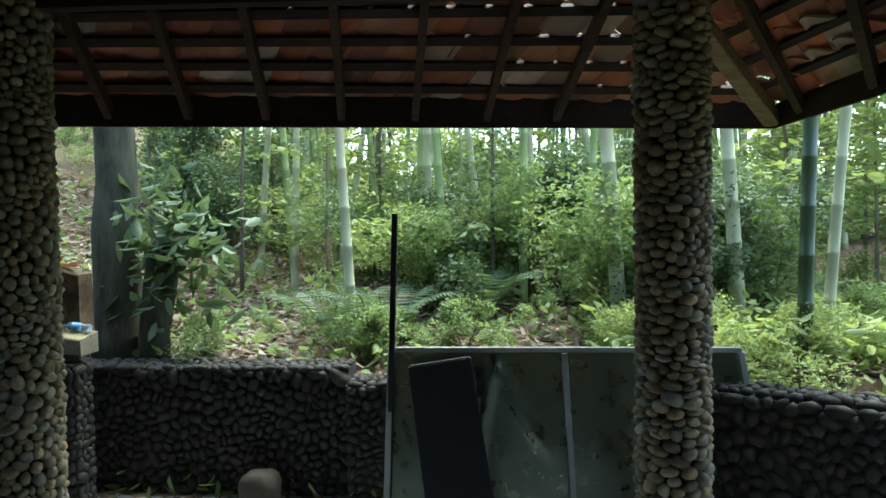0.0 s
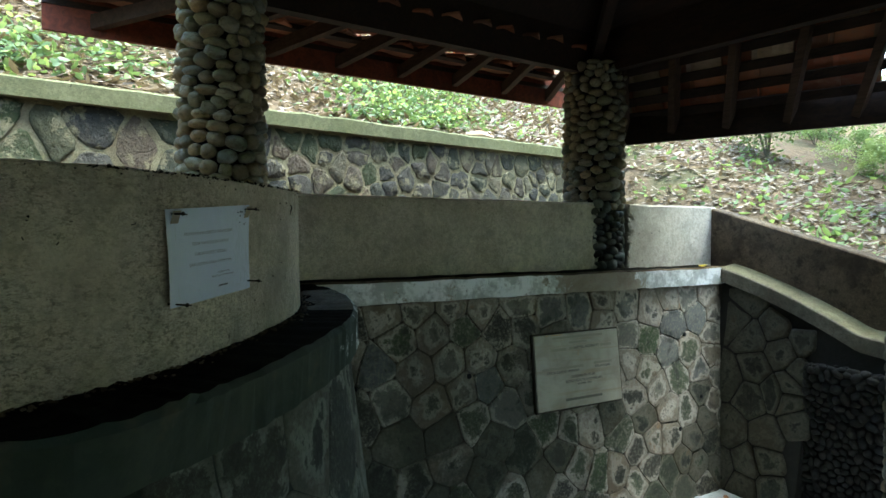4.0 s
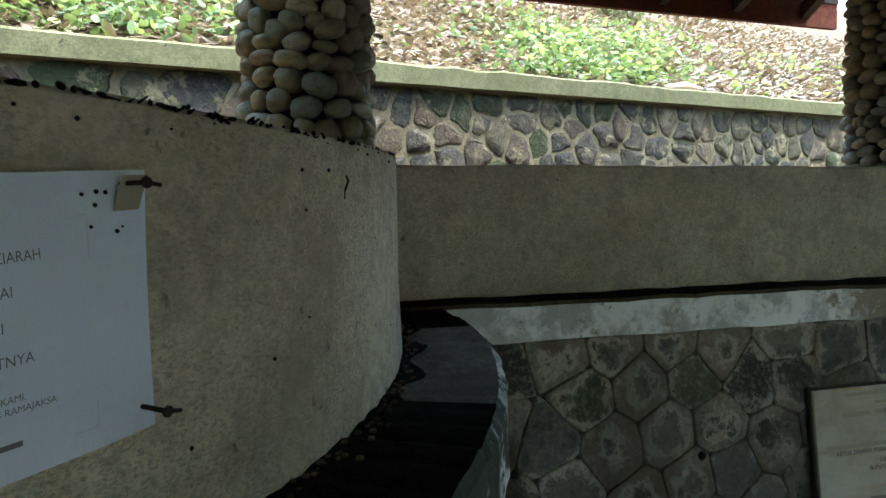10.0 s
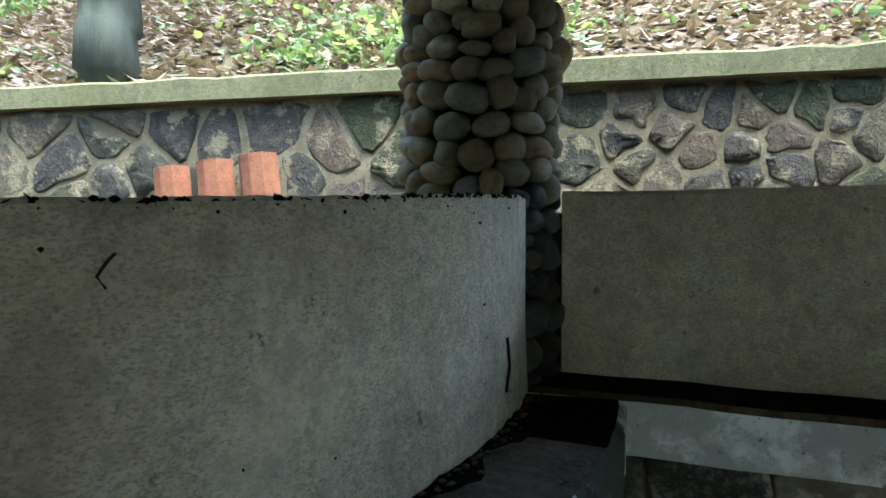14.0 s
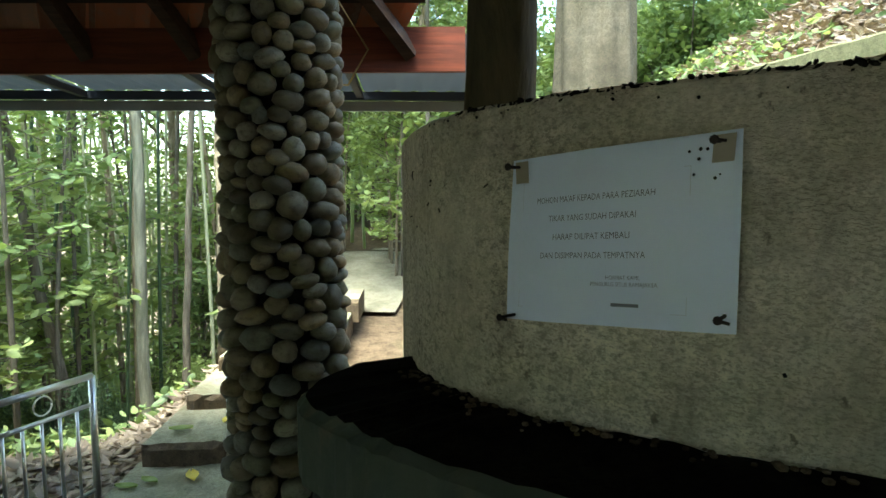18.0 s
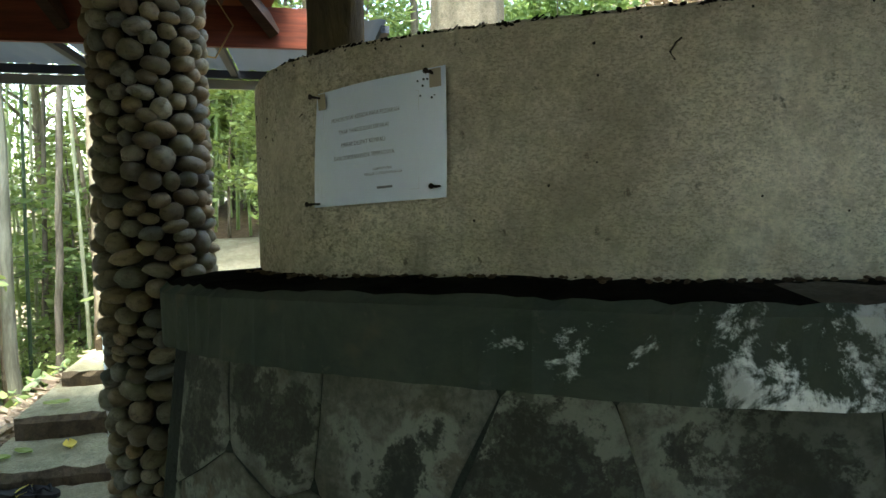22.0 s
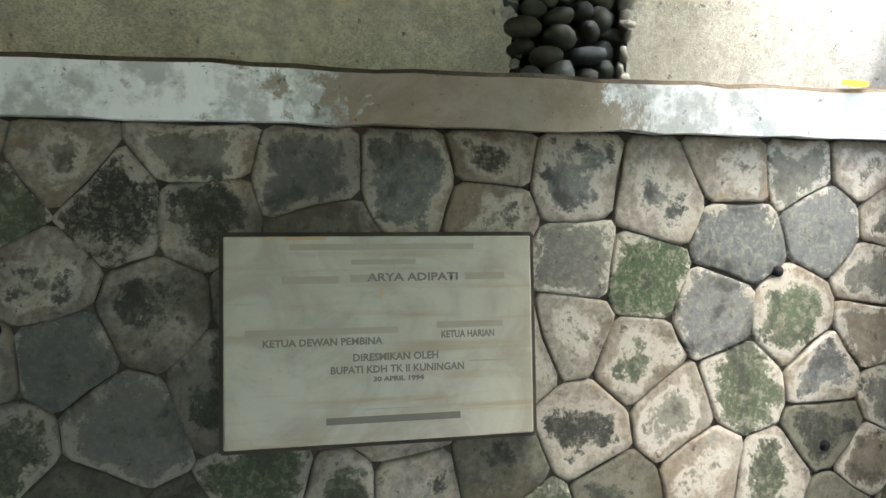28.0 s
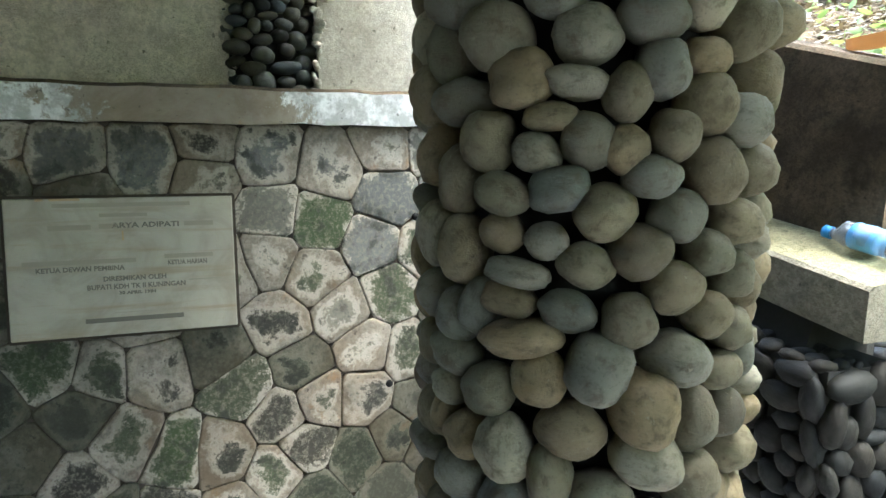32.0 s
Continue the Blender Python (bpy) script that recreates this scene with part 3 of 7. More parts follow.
def pebble_verts(seed, sub=2, rough=0.17):
    bm = bmesh.new()
    bmesh.ops.create_icosphere(bm, subdivisions=sub, radius=1.0)
    o = Vector((seed * 3.1, seed * 1.7, seed * 0.9))
    for v in bm.verts:
        d = v.co.normalized()
        k = 1 + rough * noise.noise(d * 1.1 + o) + 0.5 * rough * noise.noise(d * 2.3 - o)
        e = 2.0 + 0.12 * (seed % 6)
        q = d / (abs(d.x) ** e + abs(d.y) ** e + abs(d.z) ** e) ** (1 / e)
        v.co = q * k
    bm.verts.ensure_lookup_table()
    vs = np.array([v.co[:] for v in bm.verts])
    fs = [tuple(v.index for v in f.verts) for f in bm.faces]
    bm.free()
    return vs, fs


PEB_FINE = [pebble_verts(i + 1, 3) for i in range(8)]
PEB = [pebble_verts(i + 1, 2) for i in range(8)]
PEB_LOW = [pebble_verts(i + 1, 1) for i in range(6)]


def pebbles(cells, place, parent, mat, mat_j, near, name="pebble", depth=0.6, fill=1.0, shapes=PEB, seed=3, cap=300, far=PEB_LOW):
    """Pebbles in the cells: place(u, v) gives point, along, up, out. Those where near(u, v) are objects, the rest one mesh."""
    r = np.random.default_rng(seed)
    share = [mesh_of(name, v, f, mat, True) for v, f in shapes]
    jv, jf, n, done = [], [], 0, 0
    for (c, a, b, ang) in cells:
        p, x, y, z = place(c[0], c[1])
        k = fill * r.uniform(0.86, 1.08)
        s = r.uniform(0.9, 1.16)
        a2, b2 = a * k * s, b * k / s
        d = depth * (a2 * b2) ** 0.5 * r.uniform(0.8, 1.2)
        ca, sa = math.cos(ang), math.sin(ang)
        ex, ey = x * ca + y * sa, y * ca - x * sa
        tilt = r.uniform(-0.25, 0.25, 2)
        ez = (z + ex * tilt[0] + ey * tilt[1]).normalized()
        ex = (ex - ez * ex.dot(ez)).normalized()
        ey = ez.cross(ex)
        m = Matrix((ex * a2, ey * b2, ez * d)).transposed()
        p = p + z * r.uniform(-0.12, 0.1) * d
        if near(c[0], c[1]) and done < cap:
            ob = new(name, share[int(r.integers(len(share)))])
            ob.matrix_world = Matrix.Translation(p) @ m.to_4x4()
            ob.parent = parent
            done += 1
        else:
            v, f = far[int(r.integers(len(far)))]
            q = v @ np.array(m).T + np.array(p)
            jv.append(q)
            jf += [tuple(i + n for i in t) for t in f]
            n += len(q)
    if jv:
        part("pebble_rows", mesh_of("pebble_rows", np.concatenate(jv), jf, mat_j, True), None, parent)["kind"] = "stuff"


def column(name, x, y, z0, z1, radius, count, near, label, shapes=PEB, seed=1, cap=300, wide=1.25, shade_to=0.0):
    ob = thing(name, label, "column", "pebble columns", "structure")
    bm = bmesh.new()
    core = radius - 0.046
    tube(bm, [(x, y, z0 - 0.05), (x, y, z1)], core - 0.022, 28)
    part("core", bm, M_mortar_dark, ob, "mortar core, dark with gap shade", True)
    w, h = 2 * math.pi * core, z1 - z0
    cells = [((c[0], c[1] / wide), a, b, ang) for (c, a, b, ang) in relaxed(count, w, h * wide, True, 2, 0.013, seed)]
    cells = [(c, math.hypot(a * math.cos(g), b * math.sin(g)), math.hypot(a * math.sin(g), b * math.cos(g)) / wide, 0.25 * math.sin(2 * g)) for c, a, b, g in cells]

    def place(u, v):
        t = u / core
        o = Vector((math.cos(t), math.sin(t), 0))
        return Vector((x, y, z0 + v)) + o * (core + 0.008), Vector((-math.sin(t), math.cos(t), 0)), Vector((0, 0, 1)), o

    # slate-grey copies low on the column have shade put into them
    if shade_to:
        pebbles([c for c in cells if c[0][1] < shade_to], place, ob, M_pebble_k, M_pebble_wj, lambda u, v: True, depth=1.0, fill=0.93, shapes=shapes, seed=seed + 50, cap=150, far=PEB)
        cells = [c for c in cells if c[0][1] >= shade_to]
    pebbles(cells, place, ob, M_pebble, M_pebble_j, near, depth=1.0, fill=0.93, shapes=shapes, seed=seed, cap=cap, far=PEB)
    return ob


def clip_cell(poly, mid, nrm):
    out = []
    for i in range(len(poly)):
        a, b = poly[i], poly[(i + 1) % len(poly)]
        da, db = (a - mid) @ nrm, (b - mid) @ nrm
        if da <= 0:
            out.append(a)
        if (da < 0) != (db < 0):
            out.append(a + (b - a) * da / (da - db))
    return out


def cells_in(w, h, n, seed, gap, steps=2, squash=1.0):
    """Polygons of a random paving of w x h with open joints."""
    s = np.array([c[0] for c in relaxed(n, w, h * squash, False, steps, max(w, h) / 150, seed)])
    s[:, 1] /= squash
    s = s + np.random.default_rng(seed).normal(0, 0.08 * (w * h / n) ** 0.5, s.shape)
    cells = []
    for i, c in enumerate(s):
        poly = [np.array(p, dtype=float) for p in ((gap, gap), (w - gap, gap), (w - gap, h - gap), (gap, h - gap))]
        for j in np.argsort(((s - c) ** 2).sum(1))[1:15]:
            d = s[j] - c
            l = np.linalg.norm(d)
            poly = clip_cell(poly, (s[j] + c) / 2 - d / l * gap, d / l)
            if len(poly) < 3:
                break
        if len(poly) >= 3:
            cells.append(np.array(poly))
    return cells


def stone_piece(poly, place, mat, proud, r, bevel=0.012, name="stone", rough=0.0, cut=0.08):
    """One stone out of a polygon: side wall, rounded rim and a slightly bulging face."""
    out = []
    for i in range(len(poly)):
        a, b, c = poly[i - 1], poly[i], poly[(i + 1) % len(poly)]
        out += [b + (a - b) * cut, b + (c - b) * cut] if len(poly) > 3 else [b]
        m = (b + c) / 2
        out.append(m + r.normal(0, (0.07 if rough else 0.02) * np.linalg.norm(c - b), 2))
    poly = np.array(out)
    c = poly.mean(0)
    size = np.abs(poly - c).max()
    k = max(0.3, 1 - bevel / size * 1.6)
    rings = [(1.0, -0.02, 0.0), (1.0, proud * 0.35, 0.0), (k, proud, 0.06), (k * 0.93, proud * 1.02, 0.14), (k * 0.6, proud * (1.05 + rough), 0.55)]
    verts, core = [], []
    n = len(poly)
    for s, d, e in rings:
        for p in poly:
            q = c + (p - c) * s
            verts.append(place(q[0], q[1], d + (r.normal(0, rough * proud * 0.35) if d > 0 else 0)))
            core.append(e)
    verts.append(place(c[0], c[1], proud * (1.08 + rough * r.uniform(-0.3, 0.6))))
    core.append(1.0)
    faces = [(i * n + j, i * n + (j + 1) % n, (i + 1) * n + (j + 1) % n, (i + 1) * n + j) for i in range(4) for j in range(n)]
    faces += [(4 * n + j, 4 * n + (j + 1) % n, 5 * n) for j in range(n)]
    o = np.mean(np.array(verts), axis=0)
    me = mesh_of(name, np.array(verts) - o, faces, mat, True, None, core)
    ob = new(name, me)
    ob.location = o
    return ob


# ---- plan ----
DRUM = Vector((-3.54, -0.92))
R_WALL, R_LEDGE = 1.505, 1.72
LEDGE_Z, PARAPET_Z, BAND_H = 1.445, 1.865, 0.125
FLOOR = -0.10
C1, C2, C3, C0, C4 = (-3.96, 0.402), (-4.22, 2.905), (-2.275, 3.205), (1.0, 3.37), (-1.827, -1.098)


def face_a(y, z):
    """Where the face of the plaque wall stands at the height z."""
    return -3.862 - 0.02 * (y - 0.8) + 0.13 * (1.32 - z)


def retain_x(y):
    return -5.45 - 0.30 * y


def coping_z(y):
    """Underside of the coping, climbing a little to the north."""
    return 2.489 + 0.021 * y


def ground_z(x, y):
    """Height of the land round the pavilion."""
    def s(a, b, v):
        t = min(1.0, max(0.0, (v - a) / (b - a)))
        return t * t * (3 - 2 * t)
    base = -0.12
    south = 0.16 * max(0.0, -2.9 - y)
    k = s(-0.7, 0.6, x)
    base += min(south, 1.5) * (1 - k) - min(5.0, 0.40 * max(0.0, -3.3 - y)) * k
    nort = 0.62 + 0.10 * max(0.0, y - 4.7) + 0.42 * max(0.0, -2.6 - x) * s(4.0, 6.0, y)
    nort = min(nort, 5.0)
    base = base * (1 - s(4.4, 4.6, y)) + nort * s(4.4, 4.6, y)
    d = math.hypot(x - DRUM.x, y - DRUM.y)
    if x < -4.2 or d < 1.32:
        e = retain_x(y) - 0.24
        low = 1.35 * s(-4.2, -2.9, y) + base * (1 - s(-4.2, -2.9, y))
        if x < e:
            hill = min(9.0, coping_z(y) + 0.07 + 0.62 * (e - x))
            side = base + min(8.0, 0.5 * max(0.0, e - x))
            k = s(-6.0, -4.9, y)
            base2 = hill * k + side * (1 - k)
        else:
            base2 = low
        t = s(4.7, 7.0, y)
        base = base2 * (1 - t) + max(nort, base2 if x < e else nort) * t
    return base + 0.05 * noise.noise(Vector((x * 0.9, y * 0.9, 0)))


# ---- ground ----
def span(a, b, fine0, fine1, step, out):
    v = list(np.arange(fine0, fine1 + 1e-6, step))
    k, p = step, fine0
    left = []
    while p > a:
        k *= out
        p -= k
        left.append(max(p, a))
    k, p, right = step, fine1, []
    while p < b:
        k *= out
        p += k
        right.append(min(p, b))
    return left[::-1] + v + right


gx = span(-400, 400, -9, 5, 0.14, 1.35)
gy = span(-400, 400, -9, 10, 0.14, 1.35)
inside = lambda x, y: -4.2 < x < 2.7 and -2.2 < y < 4.35 and math.hypot(x - DRUM.x, y - DRUM.y) > 1.32
verts, faces = grid_sheet(lambda u, v: (u, v, ground_z(u, v) - (0.25 if inside(u, v) else 0)), gx, gy)
ground = tagged(new("ground", mesh_of("ground", verts, faces, M_soil, True)), "brown hillside soil strewn with dead leaves", "ground", "", "structure")

# ---- floor ----
floor = thing("floor", "pale glossy square floor tiles of the pavilion", "floor", "", "structure")
bm = bmesh.new()
box(bm, -3.95, 2.6, -2.12, 4.4, -0.24, FLOOR - 0.006)
part("floor_bed", bm, M_grout, floor)
# out of view; dark instead of tiled to cut bounced light
bm = bmesh.new()
box(bm, -3.95, 2.6, -2.12, 1.70, FLOOR - 0.01, FLOOR - 0.001)
part("cement_floor", bm, M_screed, floor, "unseen dark cement floor added to cut bounced light")

# ---- plaque wall ----
Y0, Y1 = 0.55, 3.86
wall_w = thing("wall_west", "battered wall of rubble set in pale cement, mossy and stained, under a ledge", "wall", "", "structure")
ys = list(np.linspace(Y0 - 0.1, Y1 + 0.25, 12))
rings = []
for y in ys:
    rings.append([(face_a(y, -0.25) - 0.01, y, -0.25), (face_a(y, 1.34) - 0.01, y, 1.34), (-4.6, y, 1.34), (-4.6, y, -0.25)])
v, f = loft(rings)
part("backing", mesh_of("backing", v, f, M_joint), None, wall_w)


def band_a(y):
    return -3.828 - 0.02 * (y - 0.8)


r2 = np.random.default_rng(11)
rings = []
for y in np.linspace(Y0, Y1 + 0.02, 40):
    x, j = band_a(y), r2.normal(0, 0.0025, 4)
    rings.append([(x + j[0], y, LEDGE_Z - BAND_H + j[1]), (x + j[2], y, LEDGE_Z - 0.012 + j[3]), (x - 0.012, y, LEDGE_Z + j[3]), (-4.5, y, LEDGE_Z + j[3]), (-4.5, y, LEDGE_Z - BAND_H)])
v, f = loft(rings)
sl = [i % 5 if i % 5 in (1, 2) else 0 for i in range(39 * 5)] + [0, 0]
part("band", mesh_of("band", v, f, [M_band, M_render_dark, M_ledge], False, sl), None, wall_w, "peeling white band and dusty ledge")


def parapet_a(y):
    return -3.985 - 0.035 * (y - 0.6)


def run_wall(name, ya, yb, mat, parent, n=24, z0=LEDGE_Z - 0.01, z1=PARAPET_Z + 0.022, seed=5):
    r = np.random.default_rng(seed)
    rings = []
    for y in np.linspace(ya, yb, n):
        x, j = parapet_a(y), r.normal(0, 0.002, 4)
        rings.append([(x + j[0], y, z0), (x + j[1], y, (z0 + z1) / 2), (x + j[2], y, z1 - 0.01 + j[3]), (x - 0.01, y, z1 + j[3]), (x - 0.13, y, z1 + j[3]), (x - 0.14, y, z0)])
    v, f = loft(rings)
    return part(name, mesh_of(name, v, f, mat, False), None, parent)


run_wall("parapet", 0.605, 2.785, M_render_warm, wall_w)
run_wall("parapet", 3.105, 4.03, M_render_grey, wall_w, 10)

# ---- curved wall with the notice ----
wall_c = thing("wall_curved", "curved low wall of weathered brown render on a stone drum", "wall", "", "structure")


def polar(t, rad, z):
    return (DRUM.x + rad * math.cos(t), DRUM.y + rad * math.sin(t), z)


def bow(t, a, b):
    k = min(1.0, max(0.0, (t - radians(a)) / radians(b - a)))
    return k * k * (3 - 2 * k)


def r_wall(t):
    """Radius of the curved wall, which runs on straight towards the stair."""
    straight = 1.342 / max(0.2, math.cos(t)) if t < 1.2 else 9.0
    return (1.512 ** -17 + straight ** -17) ** (-1 / 17)


def ledge_c(t):
    """The ledge of the curved wall climbs a little towards the corner."""
    return 1.368 + 0.057 * bow(t, 18, 60) + 0.02 * bow(t, 60, 97)


def top_c(t):
    return 1.831 + 0.033 * bow(t, 60, 97)


T0, T1 = radians(-4.0), radians(99.0)
r2 = np.random.default_rng(12)
rings = []
N = 96
for i in range(N):
    t = T0 + (T1 - T0) * i / (N - 1)
    top = top_c(t) + 0.0015 * math.sin(i * 0.21)
    lz = ledge_c(t)
    j = r2.normal(0, 0.0022, 5)
    j[3], j[4] = j[3] * 0.35, j[4] * 0.35
    ra = r_wall(t)
    foot = lz - 0.01 if t > radians(25) else FLOOR
    rings.append([polar(t, ra + 0.006 + j[0] * 0.3, foot), polar(t, ra + j[1] * 0.3, lz + 0.14), polar(t, ra + j[2] * 0.3, top - 0.006 + j[3]), polar(t, ra - 0.006, top + j[3] + r2.normal(0, 0.0006)), polar(t, ra - 0.13, top + j[4]), polar(t, ra - 0.14, min(foot, LEDGE_Z - 0.2))])
v, f = loft(rings)
part("parapet", mesh_of("parapet", v, f, [M_render_warm, M_ledge], False, [0 for i in range((N - 1) * 6)] + [0, 0]), None, wall_c)
soften(wall_c.children[-1].data)


def drum_r(z):
    return R_LEDGE - 0.03 + 0.13 * (LEDGE_Z - BAND_H - z)


TL0, TL1 = radians(22.5), radians(98.5)
rings, rings2 = [], []
for i in range(N):
    t = TL0 + (TL1 - TL0) * i / (N - 1)
    j = r2.normal(0, 0.0025, 4)
    e = -0.17 * (1 - min(1.0, (t - TL0) / radians(8.5))) ** 2
    lz = ledge_c(t)
    rings.append([polar(t, R_LEDGE + e + j[0], lz - BAND_H), polar(t, R_LEDGE + e + j[1], lz - 0.014), polar(t, R_LEDGE - 0.014 + e, lz + j[2]), polar(t, R_WALL + 0.05 + 0.02 * math.sin(i * 0.7) + 0.3 * e, lz + j[2]), polar(t, R_WALL - 0.2, lz + j[2]), polar(t, R_WALL - 0.2, lz - BAND_H)])
    rings2.append([polar(t, drum_r(-0.25) - 0.007 + e, -0.25), polar(t, drum_r(lz - 0.1) - 0.007 + e, lz - 0.1), polar(t, R_WALL - 0.3, lz - 0.1), polar(t, R_WALL - 0.3, -0.25)])
v, f = loft(rings)
sl = [0] * ((N - 1) * 6 + 2)
for i in range(N - 1):
    # black along the wall foot and corner: soot with shade painted in
    sl[6 * i + 2], sl[6 * i + 3] = 3 if 0.60 < i / N < 0.86 else 1, 1
part("band", mesh_of("band", v, f, [M_band_drum, M_ledge, M_band, M_dust], False, sl), None, wall_c, "smooth grey-green band with a sooty, shade-darkened ledge")
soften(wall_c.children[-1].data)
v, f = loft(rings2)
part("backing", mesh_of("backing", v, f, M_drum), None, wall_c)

bm = bmesh.new()
box(bm, -4.16, -4.01, 0.50, 0.70, LEDGE_Z - 0.02, PARAPET_Z - 0.03, 0.01)
part("mortar_fill", bm, M_mortar_dark, wall_w)

# ---- north wall with the sweeping kerb ----
wall_n = thing("wall_north", "brown render parapet sweeping down along a curved pale kerb", "wall", "", "structure")
NY = 3.86


def sweep_z(x):
    """Top of the kerb, falling in a bow from the corner."""
    t = max(0.0, x + 3.9)
    k = min(t, 0.95)
    return LEDGE_Z - 0.005 - 0.24 * k - 0.135 * k * k - 0.12 * (t - k)


xs = np.linspace(-4.12, -2.375, 48)
rings, rings2, rings3, rings4 = [], [], [], []
for x in xs:
    z = sweep_z(x)
    zt = PARAPET_Z + 0.012 - 0.288 * (x + 4.12)
    back = 0.2 if x < -2.52 else 0.13
    if x > -3.9:
        rings.append([(x, NY - 0.04, z - 0.10), (x, NY - 0.04, z - 0.008), (x, NY - 0.032, z), (x, NY + back, z + 0.2 * back), (x, NY + back, z - 0.10)])
    if -3.9 < x < -3.2:
        rings3.append([(x, NY - 0.21, -0.25), (x, NY, z - 0.08), (x, NY + 0.3, z - 0.08), (x, NY + 0.3, -0.25)])
    if -3.24 < x < -2.45:
        rings4.append([(x, NY - 0.06, 0.80), (x, NY - 0.02, z - 0.09), (x, NY + back - 0.01, z - 0.09), (x, NY + back - 0.01, -0.25), (x, NY - 0.06, -0.25)])
    if x < -2.48:
        rings2.append([(x, NY + 0.12, z - 0.02), (x, NY + 0.12, zt - 0.01), (x, NY + 0.13, zt), (x, NY + 0.25, zt), (x, NY + 0.26, z - 0.02)])
v, f = loft(rings)
part("kerb", mesh_of("kerb", v, f, [M_sweep, M_kerb_top], False, [1 if i % 5 == 2 else 0 for i in range(len(f))]), None, wall_n, "curved pale cement kerb")
v, f = loft(rings2)
part("parapet", mesh_of("parapet", v, f, M_render_dark), None, wall_n)
v, f = loft(rings3)
part("backing", mesh_of("backing", v, f, M_mortar_dark), None, wall_n)
v, f = loft(rings4)
part("core", mesh_of("core", v, f, M_mortar_dark), None, wall_n)

NX, NZ = -3.24, 0.865
bm = bmesh.new()
box(bm, NX, -2.40, NY - 0.08, NY + 0.08, -0.25, NZ)
part("pebble_base", bm, M_mortar_dark, wall_n, "low base faced with shade-darkened pebbles")

# ---- far low wall of pebbles ----
wall_p = thing("wall_pebble", "low garden wall faced and capped with shade-darkened pebbles", "wall", "", "structure")
PX0, PX1, PZ = -3.12, -0.835, 0.745
PY = 4.25
bm = bmesh.new()
box(bm, PX0, PX1, PY + 0.01, PY + 0.26, -0.25, PZ)
box(bm, PX1, -0.5, PY - 0.07, PY + 0.21, -0.25, PZ - 0.09)
part("core", bm, M_mortar_dark, wall_p)

# ---- east and south low walls, out of sight for the most part, with added light-blocking walls ----
wall_e = thing("wall_east", "low dark garden wall overgrown with leaves", "wall", "", "structure")
bm = bmesh.new()
beam(bm, (1.20, 4.10, 0.31), (2.93, 3.1, 0.25), 0.25, 0.82)
beam(bm, (2.85, 3.2, 0.35), (2.7, -2.0, 0.35), 0.25, 0.95)
part("core", bm, M_mortar_dark, wall_e)
# unseen wall, added to keep east light out of the pavilion
bm = bmesh.new()
box(bm, 2.78, 2.92, -2.0, 2.3, 0.7, 2.55)
part("upper_wall", bm, M_render_dark, wall_e, "unseen brown wall added to keep light out")
wall_s = thing("wall_south", "low wall faced with dark pebbles beside the stair", "wall", "", "structure")
bm = bmesh.new()
beam(bm, (-0.14, -1.99, 0.295), (2.7, -1.78, 0.295), 0.22, 0.80)
part("core", bm, M_mortar_dark, wall_s)
# added out of view as well, against light from the south-east
bm = bmesh.new()
box(bm, 1.0, 2.9, -2.12, -2.0, 0.6, 2.3)
part("upper_wall", bm, M_render_dark, wall_s, "unseen brown wall added to keep light out")

# ---- retaining wall on the hill side ----
wall_r = thing("wall_retaining", "retaining wall of dark split rubble in cream mortar under a mossy coping", "wall", "", "structure")
RY0, RY1, RZ0 = -4.5, 5.6, 1.2
ux = Vector((retain_x(RY1) - retain_x(RY0), RY1 - RY0, 0))
RLEN = ux.length
ux.normalize()
un = Vector((ux.y, -ux.x, 0))
ro = Vector((retain_x(RY0), RY0, RZ0))
rings = []
for s in np.linspace(0, RLEN, 40):
    p = ro + ux * s
    h = coping_z(p.y) - RZ0
    rings.append([tuple(p), tuple(p - un * 0.06 + Vector((0, 0, h))), tuple(p - un * 0.4 + Vector((0, 0, h))), tuple(p - un * 0.4)])
v, f = loft(rings)
part("mortar", mesh_of("mortar", v, f, M_mortar), None, wall_r)
r2 = np.random.default_rng(21)
rings = []
for s in np.linspace(-0.02, RLEN, 60):
    p = ro + ux * s
    j = r2.normal(0, 0.004, 3)
    h = coping_z(p.y) - RZ0
    rings.append([tuple(p + un * (0.015 + j[0]) + Vector((0, 0, h))), tuple(p + un * (0.02 + j[0]) + Vector((0, 0, h + 0.107 + j[1]))), tuple(p + Vector((0, 0, h + 0.122 + j[1]))), tuple(p - un * 0.3 + Vector((0, 0, h + 0.118 + j[2]))), tuple(p - un * 0.3 + Vector((0, 0, h)))])
v, f = loft(rings)
part("coping", mesh_of("coping", v, f, M_kerb), None, wall_r, "pale concrete coping green with moss")

# ---- roof ----
RING = 2.84
ring_pts = [Vector((*C1, RING)), Vector((*C2, RING)), Vector((*C3, RING)), Vector((*C0, RING)), Vector((2.1, 1.0, RING)), Vector((0.9, -1.05, RING)), Vector((*C4, RING))]
apex = Vector((-1.3, 1.1, 4.3))
roof = thing("roof", "old clay tile roof on dark wooden rafters and battens", "roof", "", "structure")
bm = bmesh.new()
for a, b in zip(ring_pts, ring_pts[1:] + ring_pts[:1]):
    beam(bm, a + Vector((0, 0, 0.07)), b + Vector((0, 0, 0.07)), 0.07, 0.27)
part("ring_beam", bm, M_beam, roof, "dark wooden beam on the columns")
bm = bmesh.new()
for a, b in zip(ring_pts, ring_pts[1:] + ring_pts[:1]):
    up = Vector((0, 0, 0.10))
    out = [Vector((p.x * 1.09 + 0.117, p.y * 1.09 - 0.099, p.z - 0.03)) for p in (a, b)]
    bm.faces.new([bm.verts.new(p + up) for p in (*out, apex)])
part("inner_deck", bm, M_beam, roof)
bm = bmesh.new()
